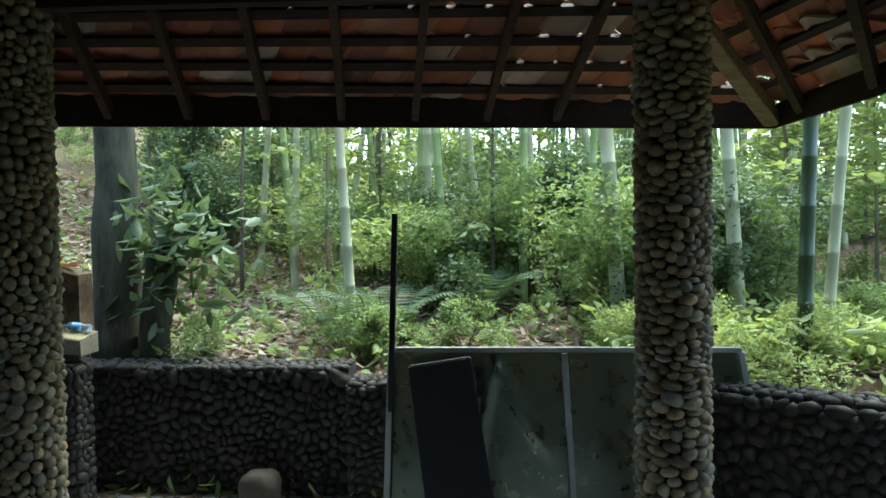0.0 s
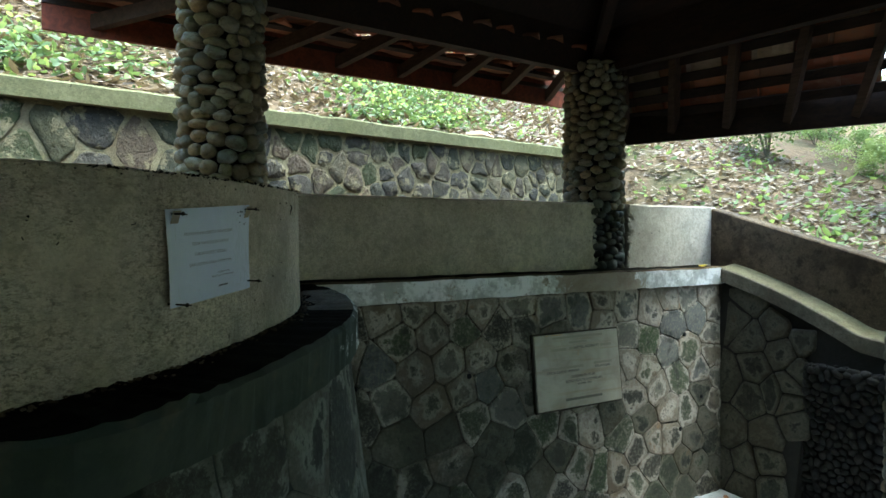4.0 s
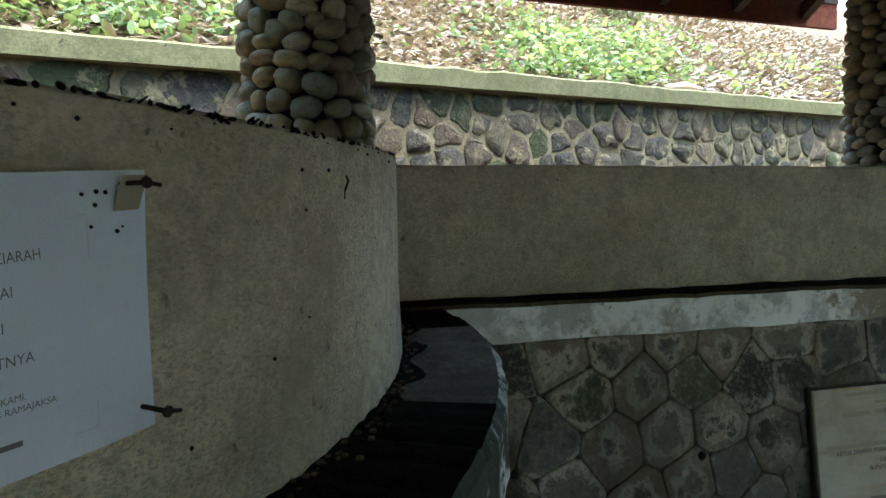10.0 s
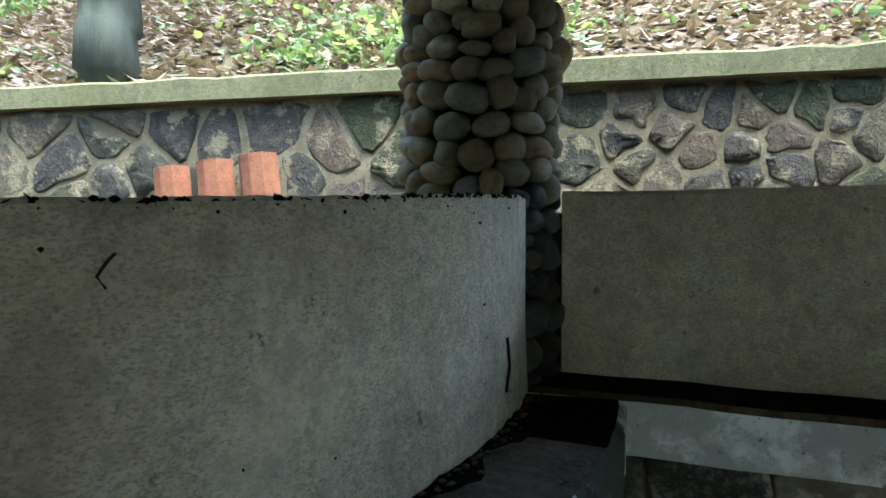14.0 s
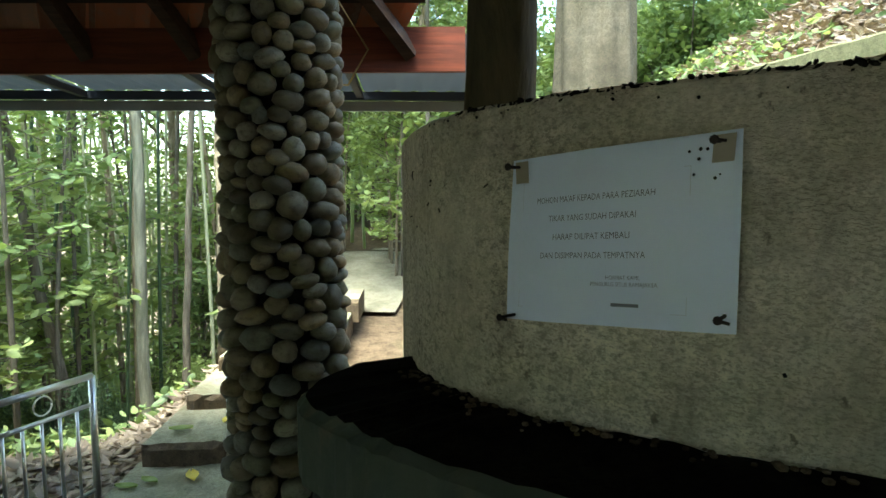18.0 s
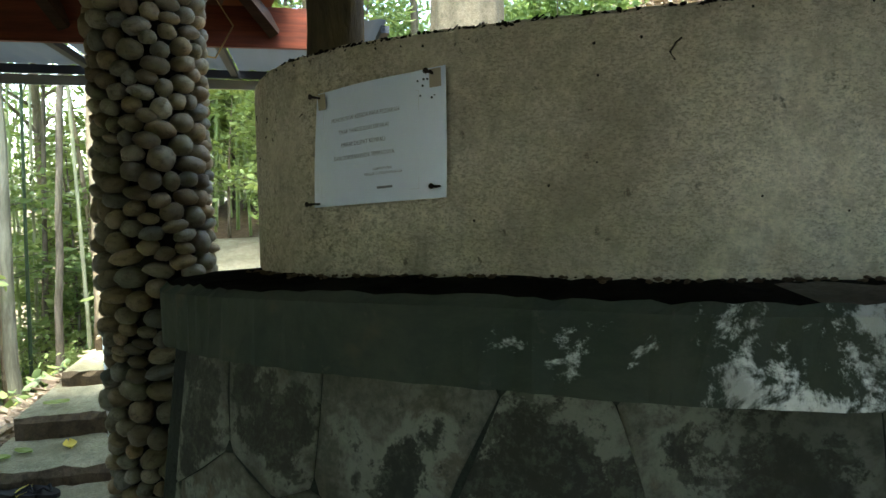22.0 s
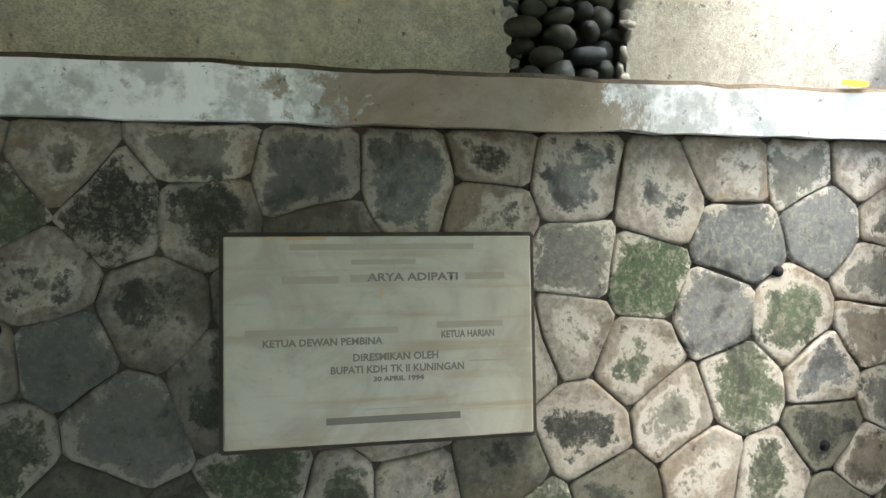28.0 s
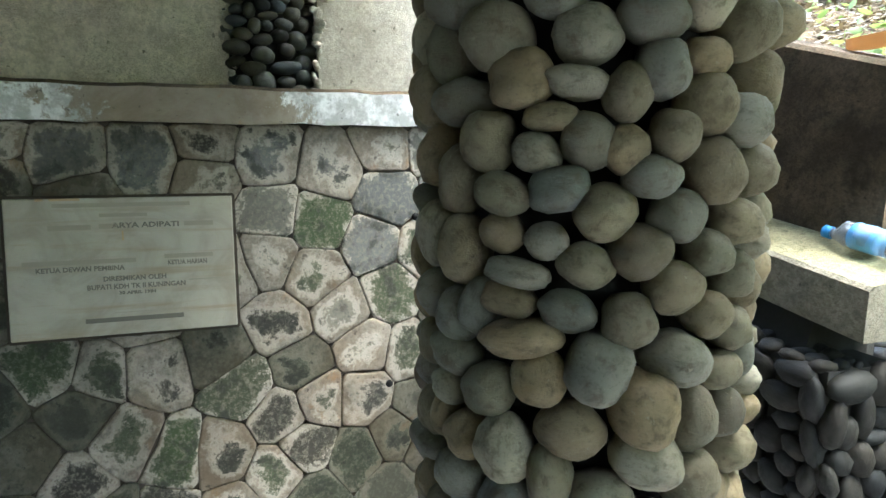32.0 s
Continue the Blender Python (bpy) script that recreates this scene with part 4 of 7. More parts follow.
for a in ring_pts:
    beam(bm, a + Vector((0, 0, 0.05)), apex, 0.06, 0.1)
part("hip_rafter", bm, M_beam, roof)


def tile_shape():
    """A flat clay tile with a roll along one side, seen from below too."""
    prof = [(-0.11, 0.0), (-0.085, 0.016), (-0.055, 0.012), (0.0, 0.0), (0.06, -0.004), (0.11, 0.004)]
    top = [(x, z + 0.013) for x, z in prof][::-1]
    ring = prof + top
    v, f = loft([[(x, y, z) for x, z in ring] for y in (-0.16, 0.16)])
    return v, f


TILE_V, TILE_F = tile_shape()
tile_me = mesh_of("tile", TILE_V, TILE_F, M_tile)
tile_count = 0


def slope(ring_a, ring_b, eave_a, eave_b, rafters, rows, singles, fascia_h=0.13, fascia_mat=M_beam, square=False):
    """One roof slope between two points of the ring beam and two of the eave."""
    global tile_count
    ra, rb, ea, eb = (Vector(p) for p in (ring_a, ring_b, eave_a, eave_b))
    n = (rb - ra).cross(ea - ra).normalized()
    n = n if n.z > 0 else -n
    for k in range(rafters):
        t = (k + 0.5) / rafters
        bm = bmesh.new()
        a, b = ra.lerp(rb, t), ea.lerp(eb, t)
        if square:
            along = (eb - ea).normalized()
            a = ra.lerp(rb, t * 1.28) if t * 1.28 < 1 else rb.lerp(eb, t * 1.28 - 1 + 0.22)
            b = ea + along * (a - ea).dot(along)
        beam(bm, a + n * 0.05, b + n * 0.0, 0.045, 0.075, n)
        part("rafter", bm, M_rafter, roof)
    bm = bmesh.new()
    for i in range(rows + 1):
        t = i / rows
        beam(bm, ra.lerp(ea, t) + n * 0.072, rb.lerp(eb, t) + n * 0.072, 0.055, 0.03, n)
    part("batten", bm, M_beam, roof)
    bm = bmesh.new()
    lift = Vector((0, 0, fascia_h / 2 - 0.07))
    beam(bm, ea + lift, eb + lift, 0.028, fascia_h)
    # boards in the beam colour have shade under the eave put in
    part("fascia", bm, fascia_mat, roof, "red-brown fascia board" if fascia_mat == M_fascia else "fascia board darkened for shade under the eave")
    jv, jf, c = [], [], 0
    r = np.random.default_rng(rows * 7 + rafters)
    down = (ea - ra).normalized()
    for i in range(rows):
        t = (i + 0.5) / rows
        a, b = ra.lerp(ea, t), rb.lerp(eb, t)
        along = (b - a)
        cnt = max(1, int(along.length / 0.205))
        along.normalize()
        q = (ea - ra).length / rows
        for k in range(cnt):
            p = a + along * (0.205 * (k + 0.5) + r.normal(0, 0.006)) + n * (0.098 + r.normal(0, 0.005))
            d = (down + n * (0.09 + r.normal(0, 0.03)) + along * r.normal(0, 0.03)).normalized()
            x = (along - d * along.dot(d)).normalized()
            m = Matrix((x, d, x.cross(d))).transposed()
            if m.col[2].z < 0:
                m = Matrix((-x, d, (-x).cross(d))).transposed()
            m = Matrix.Translation(p) @ m.to_4x4() @ Matrix.Diagonal((1, q / 0.25, 1, 1))
            if singles and tile_count < 290:
                ob = new("tile", tile_me)
                ob.matrix_world = m
                ob.parent = roof
                tile_count += 1
            else:
                for v in TILE_V:
                    jv.append(tuple(m @ Vector(v)))
                jf += [tuple(i2 + c for i2 in f) for f in TILE_F]
                c += len(TILE_V)
    if jv:
        part("tile_rows", mesh_of("tile_rows", jv, jf, M_tile_j), None, roof)["kind"] = "stuff"


slope(C1 + (RING,), C2 + (RING,), (-4.60, -0.36, 2.77), (-4.93, 3.25, 2.77), 8, 3, True, 0.27, M_fascia)
slope(C2 + (RING,), C3 + (RING,), (-4.36, 3.10, 2.38), (-2.75, 3.76, 2.38), 5, 5, True, 0.19)
slope(C3 + (RING,), C0 + (RING,), (-2.75, 3.76, 2.38), (2.05, 4.69, 2.38), 9, 5, True, 0.19, M_beam, True)
slope(C0 + (RING,), (2.1, 1.0, RING), (2.05, 4.69, 2.38), (2.25, 1.3, 2.38), 5, 5, False)
# unseen slope, put here to hold back light from the south-east
slope((2.1, 1.0, RING), (0.9, -1.05, RING), (2.25, 1.3, 2.38), (1.3, -1.75, 2.25), 5, 5, False)
slope((0.9, -1.05, RING), C4 + (RING,), (1.3, -1.75, 2.25), (-2.45, -1.57, 2.255), 9, 4, True, 0.17, M_fascia)

bm = bmesh.new()
beam(bm, Vector((*C0, RING - 0.03)), Vector((2.03, 4.66, 2.36)), 0.10, 0.09, (0, 0, 1), 0.006)
part("corner_rafter", bm, wood("pale_rafter_wood", (0.20, 0.145, 0.085), (0.11, 0.075, 0.042)), roof, "pale wooden hip rafter at the corner of the eave")

# ---- columns ----
column("column_north", *C3, FLOOR, RING, 0.213, 1200, lambda u, v: 0.65 < v < 1.6 and not 0.95 < u / 0.166 < 3.2, "free-standing column covered in rounded grey-brown river pebbles", PEB_FINE, 31, 300, 1.02)
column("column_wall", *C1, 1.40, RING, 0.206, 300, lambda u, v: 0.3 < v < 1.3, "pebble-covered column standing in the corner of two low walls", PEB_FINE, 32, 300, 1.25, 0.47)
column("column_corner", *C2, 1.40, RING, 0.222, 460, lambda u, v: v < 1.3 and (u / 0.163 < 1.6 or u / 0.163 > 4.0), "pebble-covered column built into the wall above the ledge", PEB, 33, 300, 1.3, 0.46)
column("column_stair", *C4, FLOOR, RING, 0.205, 760, lambda u, v: 0.5 < v < 2.6 and 0.2 < u / 0.158 < 2.9, "pebble-covered column beside the stair, in shade", PEB, 34)
column("column_east", *C0, FLOOR, RING, 0.195, 1050, lambda u, v: 0.6 < v < 2.6 and 3.2 < u / 0.158 < 6.2, "pebble-covered column before the metal sheet, in shade", PEB, 35, 300, 1.4)
column("column_side", 2.1, 1.0, FLOOR, RING, 0.20, 500, lambda u, v: False, "pebble-covered column at the side of the pavilion", PEB, 36)
column("column_back", 0.9, -1.05, FLOOR, RING, 0.20, 500, lambda u, v: False, "pebble-covered column at the side of the pavilion", PEB, 37)

# ---- leaves ----
LEAF = np.array([(0, 0, 0), (0.28, 0.22, 0.05), (0.3, 0.6, 0.03), (0, 1.0, -0.08), (-0.3, 0.6, 0.03), (-0.28, 0.22, 0.05)])
LEAF_F = [(0, 1, 2, 3), (0, 3, 4, 5)]


def leaf_cloud(points, sizes, r, droop=0.5, width=1.0, flat=False):
    """Verts and faces of many bent leaves at the points."""
    n = len(points)
    az = r.uniform(0, 2 * math.pi, n)
    el = r.normal(0.0 if flat else -0.2, 0.25 if flat else droop, n)
    ro = r.normal(0, 0.35 if flat else 0.7, n)
    ca, sa, ce, se = np.cos(az), np.sin(az), np.cos(el), np.sin(el)
    d = np.c_[ca * ce, sa * ce, se]
    s = np.c_[-sa, ca, 0 * ca]
    u = np.cross(s, d)
    s2 = s * np.cos(ro)[:, None] + u * np.sin(ro)[:, None]
    u2 = np.cross(s2, d)
    L = LEAF * (width, 1, 1)
    v = points[:, None, :] + sizes[:, None, None] * (L[None, :, 0:1] * s2[:, None] + L[None, :, 1:2] * d[:, None] + L[None, :, 2:3] * u2[:, None])
    v = v.reshape(-1, 3)
    base = np.arange(n)[:, None, None] * 6 + np.array(LEAF_F)[None]
    return v, base.reshape(-1, 4)


def fast_mesh(name, v, f, mat):
    me = bpy.data.meshes.new(name)
    me.vertices.add(len(v))
    me.vertices.foreach_set("co", np.asarray(v, dtype=np.float32).ravel())
    me.loops.add(f.size)
    me.loops.foreach_set("vertex_index", np.asarray(f, dtype=np.int32).ravel())
    me.polygons.add(len(f))
    me.polygons.foreach_set("loop_start", np.arange(0, f.size, f.shape[1], dtype=np.int32))
    me.materials.append(mat)
    me.update(calc_edges=True)
    me.validate()
    return me


def blob_points(n, r, lobes, size):
    """Points on the shells of a few lobes, with gaps."""
    c = np.array([(r.normal(0, 0.33) * size[0], r.normal(0, 0.33) * size[1], r.uniform(0.15, 0.95) * size[2]) for _ in range(lobes)])
    rad = r.uniform(0.16, 0.34, lobes) * min(size)
    k = r.integers(lobes, size=n)
    d = r.normal(size=(n, 3))
    d /= np.linalg.norm(d, axis=1)[:, None]
    p = c[k] + d * (rad[k] * r.uniform(0.45, 1.05, n))[:, None]
    p[:, 2] = np.maximum(p[:, 2], 0.03)
    return p


def bush_kind(seed, size, leaves, leaf, mat, width=1.0, label="", name="shrub"):
    r = np.random.default_rng(seed)
    ob = thing(name, label, "shrub", "undergrowth")
    pts = blob_points(leaves, r, 14, size)
    v, f = leaf_cloud(pts, r.uniform(0.6, 1.3, leaves) * leaf, r, 0.5, width)
    part("foliage", fast_mesh("foliage", v, f, mat), None, ob)
    bm = bmesh.new()
    for k in range(6):
        a = r.uniform(0, 2 * math.pi)
        e = (math.cos(a) * size[0] * 0.3, math.sin(a) * size[1] * 0.3, size[2] * r.uniform(0.5, 0.85))
        tube(bm, [(0, 0, -0.1), (e[0] * 0.4, e[1] * 0.4, e[2] * 0.5), e], [0.02, 0.014, 0.005], 5)
    part("stem", bm, M_bark_dark, ob)
    return ob


def put(ob, x, y, s=1.0, turn=0.0, dz=0.0):
    m = Matrix.Translation((x, y, ground_z(x, y) + dz)) @ Matrix.Rotation(turn, 4, "Z") @ Matrix.Scale(s, 4)
    c = copy_thing(ob, m)
    c.scale = (s, s, s)
    return c


def drop(ob):
    for o in (*ob.children_recursive, ob):
        bpy.data.objects.remove(o)


r3 = np.random.default_rng(50)
bushes = [
    bush_kind(1, (1.6, 1.6, 1.7), 5200, 0.075, M_leaf, 0.8, "green broad-leaved shrub on the slope"),
    bush_kind(2, (1.8, 1.6, 2.2), 5600, 0.07, M_leaf_dark, 0.9, "dark green dense shrub on the slope"),
    bush_kind(3, (1.5, 1.5, 1.5), 4000, 0.09, M_leaf_light, 0.6, "bright light-green shrub in the sun"),
    bush_kind(4, (1.2, 1.2, 0.9), 2200, 0.065, M_leaf, 0.8, "low green shrub in leaf litter"),
]
# north slope: a bare bank of litter to the west, thick growth to the east
for i in range(26):
    x = r3.uniform(-0.6, 2.6)
    y = r3.uniform(5.8, 9.5)
    put(bushes[int(r3.choice([0, 1, 0, 0, 2]))], x, y, r3.uniform(0.45, 0.85), r3.uniform(0, 6.28))
for i in range(14):
    x = r3.uniform(-4.5, -0.6)
    y = r3.uniform(8.2, 11)
    put(bushes[int(r3.choice([0, 1, 2]))], x, y, r3.uniform(0.5, 0.85), r3.uniform(0, 6.28))
for i in range(16):
    put(bushes[3], r3.uniform(-3.4, 3.5), r3.uniform(4.7, 7.4), r3.uniform(0.2, 0.5), r3.uniform(0, 6.28))
for i in range(12):
    x, y = r3.uniform(-9, 7), r3.uniform(13, 20)
    put(bushes[int(r3.choice([0, 2, 2]))], x, y, r3.uniform(0.9, 1.4), r3.uniform(0, 6.28))
for i in range(4):
    put(bushes[int(r3.choice([2, 0, 2]))], r3.uniform(-5, 8), r3.uniform(15, 21), r3.uniform(1.7, 2.5), r3.uniform(0, 6.28))
# north-west bank
for i in range(9):
    x, y = r3.uniform(-8.5, -4.6), r3.uniform(8.5, 12)
    put(bushes[int(r3.choice([0, 2, 3]))], x, y, r3.uniform(0.35, 0.75), r3.uniform(0, 6.28))
# north-east
for i in range(14):
    x, y = r3.uniform(2.6, 8), r3.uniform(4.2, 8)
    put(bushes[int(r3.choice([2, 3, 2]))], x, y, r3.uniform(0.25, 0.5), r3.uniform(0, 6.28))
for i in range(9):
    put(bushes[int(r3.choice([2, 3, 2]))], r3.uniform(1.2, 3.2), r3.uniform(4.25, 5.0), r3.uniform(0.2, 0.36), r3.uniform(0, 6.28))
# east, out of view: thick growth added to keep light out
for i in range(32):
    x, y = r3.uniform(4.1, 7.0), r3.uniform(-3.5, 3.2)
    put(bushes[int(r3.choice([0, 1]))], x, y, r3.uniform(1.0, 1.5), r3.uniform(0, 6.28))
for i in range(10):
    put(bushes[int(r3.choice([0, 2]))], r3.uniform(4.5, 10), r3.uniform(8, 13), r3.uniform(0.6, 1.0), r3.uniform(0, 6.28))
# south
for i in range(26):
    put(bushes[int(r3.choice([0, 1, 0, 3]))], r3.uniform(0.9, 5.0), r3.uniform(-7.4, -5.2), r3.uniform(0.18, 0.4), r3.uniform(0, 6.28))
for i in range(20):
    x, y = r3.uniform(-5, 7), r3.uniform(-18, -10)
    put(bushes[int(r3.choice([0, 2, 2]))], x, y, r3.uniform(0.9, 1.9), r3.uniform(0, 6.28))
for i in range(18):
    x, y = r3.uniform(0.7, 5.5), r3.uniform(-9.0, -5.6)
    put(bushes[int(r3.choice([0, 1, 3]))], x, y, r3.uniform(0.2, 0.4), r3.uniform(0, 6.28))
for i in range(8):
    x, y = r3.uniform(-0.2, 0.8), r3.uniform(-9.0, -6.2)
    put(bushes[int(r3.choice([0, 2, 3]))], x, y, r3.uniform(0.4, 0.7), r3.uniform(0, 6.28))
for i in range(12):
    x, y = r3.uniform(-9, -4), r3.uniform(-12, -5)
    put(bushes[int(r3.choice([0, 2]))], x, y, r3.uniform(0.8, 1.6), r3.uniform(0, 6.28))
# hill above the coping
for i in range(30):
    y = r3.uniform(-4, 5)
    x = retain_x(y) - r3.uniform(2.6, 9)
    put(bushes[int(r3.choice([0, 2, 3]))], x, y, r3.uniform(0.35, 0.8), r3.uniform(0, 6.28))
for b in bushes:
    drop(b)


# ---- herbs, litter ----
def patch(name, label, category, n, where, size, mat, flat=True, lift=0.03, width=1.0, seed=5, droop=0.5):
    r = np.random.default_rng(seed)
    pts, tries = [], 0
    while len(pts) < n and tries < n * 20:
        tries += 1
        q = where(r)
        if q is not None:
            x, y = q
            pts.append((x, y, ground_z(x, y) + lift * r.uniform(0.2, 1.6)))
    pts = np.array(pts)
    v, f = leaf_cloud(pts, r.uniform(0.5, 1.4, len(pts)) * size, r, droop, width, flat)
    return tagged(new(name, fast_mesh(name, v, f, mat)), label, category, "", "stuff")


def hill(r):
    y = r.uniform(-4.9, 9.0)
    return retain_x(y) - 0.32 - abs(r.normal(0, 2.6)), y


def hill_green(r):
    y = r.uniform(-4.9, 5.2)
    x = retain_x(y) - 0.4 - abs(r.normal(0, 1.5))
    k = noise.noise(Vector((x * 0.55 + 3, y * 0.5, 2.0)))
    return (x, y) if k + r.normal(0, 0.22) > (0.22 if 0.8 < y < 4.2 else 0.42) else None


def north(r):
    x, y = r.uniform(-6, 3.5), 4.15 + abs(r.normal(0, 1.7))
    return x, y


def south(r):
    x, y = r.uniform(-1.2, 4.0), r.uniform(-7.5, -2.6)
    return None if (-1.25 < x < -0.35 and y > -6) else (x, y)


def beside_stair(r):
    return r.uniform(-0.45, 0.35), r.uniform(-4.4, -2.2)


patch("leaf_litter", "dead brown leaves covering the hillside", "leaves", 22000, hill, 0.10, M_litter, True, 0.03, 0.55, 1)
patch("leaf_litter", "dead brown leaves on the north slope", "leaves", 5000, north, 0.11, M_litter, True, 0.03, 0.55, 2)
patch("leaf_litter", "dead brown leaves beside the stair", "leaves", 1900, south, 0.11, M_litter, True, 0.03, 0.5, 3)
patch("leaf_litter", "drift of dry brown leaves between the rail and the stair", "leaves", 1500, beside_stair, 0.12, M_litter, True, 0.04, 0.5, 31)
patch("herbs", "low green herbs on the hillside above the coping", "plants", 900, hill_green, 0.065, M_leaf_light, False, 0.14, 1.0, 4)
patch("herbs", "low green herbs on the hillside above the coping", "plants", 4200, hill_green, 0.07, M_herb, False, 0.10, 0.8, 14)
patch("herbs", "low green herbs on the north slope", "plants", 2500, north, 0.10, M_leaf, False, 0.12, 0.8, 6)


def north_west(r):
    return r.uniform(-9, -1.2), r.uniform(4.2, 9)


patch("leaf_litter", "dead brown leaves on the north-west bank", "leaves", 9000, north_west, 0.11, M_litter, True, 0.03, 0.5, 21)
patch("herbs", "scattered green seedlings on the litter bank", "plants", 1600, north_west, 0.09, M_leaf, False, 0.12, 0.8, 22)


def north_east(r):
    return r.uniform(0.9, 4.5), r.uniform(4.1, 6.5)


patch("herbs", "bright leafy herbs behind the low wall", "plants", 3500, north_east, 0.11, M_leaf_light, False, 0.24, 0.6, 18)
patch("herbs", "green leafy herbs behind the low wall", "plants", 2500, north_east, 0.10, M_leaf, False, 0.18, 0.7, 19)


def south_green(r):
    x, y = r.uniform(-0.2, 6), r.uniform(-11, -4.0)
    k = noise.noise(Vector((x * 0.6, y * 0.6, 7.0)))
    return (x, y) if k + r.normal(0, 0.2) > 0.05 + 0.12 * (y + 8) / 3 else None


patch("herbs", "low green herbs and seedlings under the trees", "plants", 6000, south_green, 0.10, M_herb, False, 0.16, 0.8, 16)
patch("herbs", "bright low herbs under the trees", "plants", 3500, south_green, 0.10, M_leaf_light, False, 0.20, 0.7, 17)


# ---- bamboo and trees ----
def culm(h, rad, mat, seed, lean=(0, 0)):
    r = np.random.default_rng(seed)
    bm = bmesh.new()
    pts, rr = [], []
    z, step = -0.2, 0.34
    while z < h:
        t = max(z, 0) / h
        for dz, k in ((0, 1.0), (step - 0.02, 1.0), (step - 0.01, 1.08)):
            q = (z + dz) * (1 + (z + dz) / h)
            pts.append((lean[0] * q, lean[1] * q, z + dz))
            rr.append(rad * k * (1 - 0.55 * t))
        z += step
    tube(bm, pts, rr, 9)
    return bm_mesh("culm", bm, mat, True)


def bamboo_leaves(h, n, spread, r, low=0.34):
    p = np.c_[r.normal(0, spread, n), r.normal(0, spread, n), h * r.uniform(low, 1.05, n)]
    return leaf_cloud(p, r.uniform(0.12, 0.26, n), r, 0.55, 0.38)


def bamboo_clump(name, seed, culms, spread, h, rad, mats, leaves, label):
    r = np.random.default_rng(seed)
    ob = thing(name, label, "bamboo", "bamboo stand")
    for k in range(culms):
        c = part("culm", culm(h * r.uniform(0.8, 1.1), rad * r.uniform(0.7, 1.2), mats[k % len(mats)], seed * 31 + k, (r.normal(0, 0.05), r.normal(0, 0.05))), None, ob)
        c.location = (r.normal(0, spread), r.normal(0, spread), 0)
    v, f = bamboo_leaves(h, leaves, spread + 0.7, r)
    part("foliage", fast_mesh("foliage", v, f, M_leaf_bam), None, ob)
    return ob


clumps = [bamboo_clump("bamboo", 3, 9, 0.55, 9.0, 0.045, [M_bamboo, M_bamboo_p], 2600, "clump of slim green bamboo culms with fine leaves"),
          bamboo_clump("bamboo", 4, 7, 0.7, 10.0, 0.055, [M_bamboo, M_bamboo_d, M_bamboo_p], 2600, "tall clump of green and pale bamboo culms"),
          bamboo_clump("bamboo", 5, 11, 0.9, 8.0, 0.03, [M_bamboo, M_bamboo_p], 3000, "thicket of thin green bamboo")]
for i in range(15):
    x, y = r3.uniform(-5, 6.5), r3.uniform(10.5, 17)
    put(clumps[int(r3.integers(3))], x, y, r3.uniform(0.85, 1.2), r3.uniform(0, 6.28))
for i in range(14):
    x, y = r3.uniform(-3, 8), r3.uniform(-16, -9)
    put(clumps[int(r3.integers(3))], x, y, r3.uniform(0.8, 1.15), r3.uniform(0, 6.28))
for i in range(5):
    x, y = r3.uniform(6.5, 13), r3.uniform(12, 16)
    put(clumps[int(r3.integers(3))], x, y, r3.uniform(0.8, 1.15), r3.uniform(0, 6.28))
for b in clumps:
    drop(b)


def single_culm(x, y, h, rad, mat, lean, label):
    ob = thing("bamboo_culm", label, "bamboo", "single culms", "", Matrix.Translation((x, y, ground_z(x, y))))
    part("culm", culm(h, rad, mat, int(abs(x * 100) + abs(y * 10)), lean), None, ob)
    return ob


single_culm(1.20, 5.6, 7, 0.068, M_bamboo_p, (-0.05, 0.0), "stout pale green bamboo culm beyond the metal sheet")
single_culm(2.14, 5.5, 7, 0.06, M_bamboo_p, (-0.05, 0.0), "pale bamboo culm leaning over the low wall")
single_culm(2.28, 4.75, 8, 0.052, M_bamboo_d, (0.02, 0.0), "dark green stout bamboo culm")
single_culm(2.5, 4.9, 8, 0.04, M_bamboo_p, (0.06, 0.0), "pale green bamboo culm")
for k in range(18):
    single_culm(-2.9 + 0.3 * k + r3.normal(0, 0.12), 8.0 + r3.normal(0, 0.8), 8, 0.045, [M_bamboo_p, M_bamboo][k % 2], (r3.normal(0, 0.06), 0), "yellow-green bamboo culm on the slope")


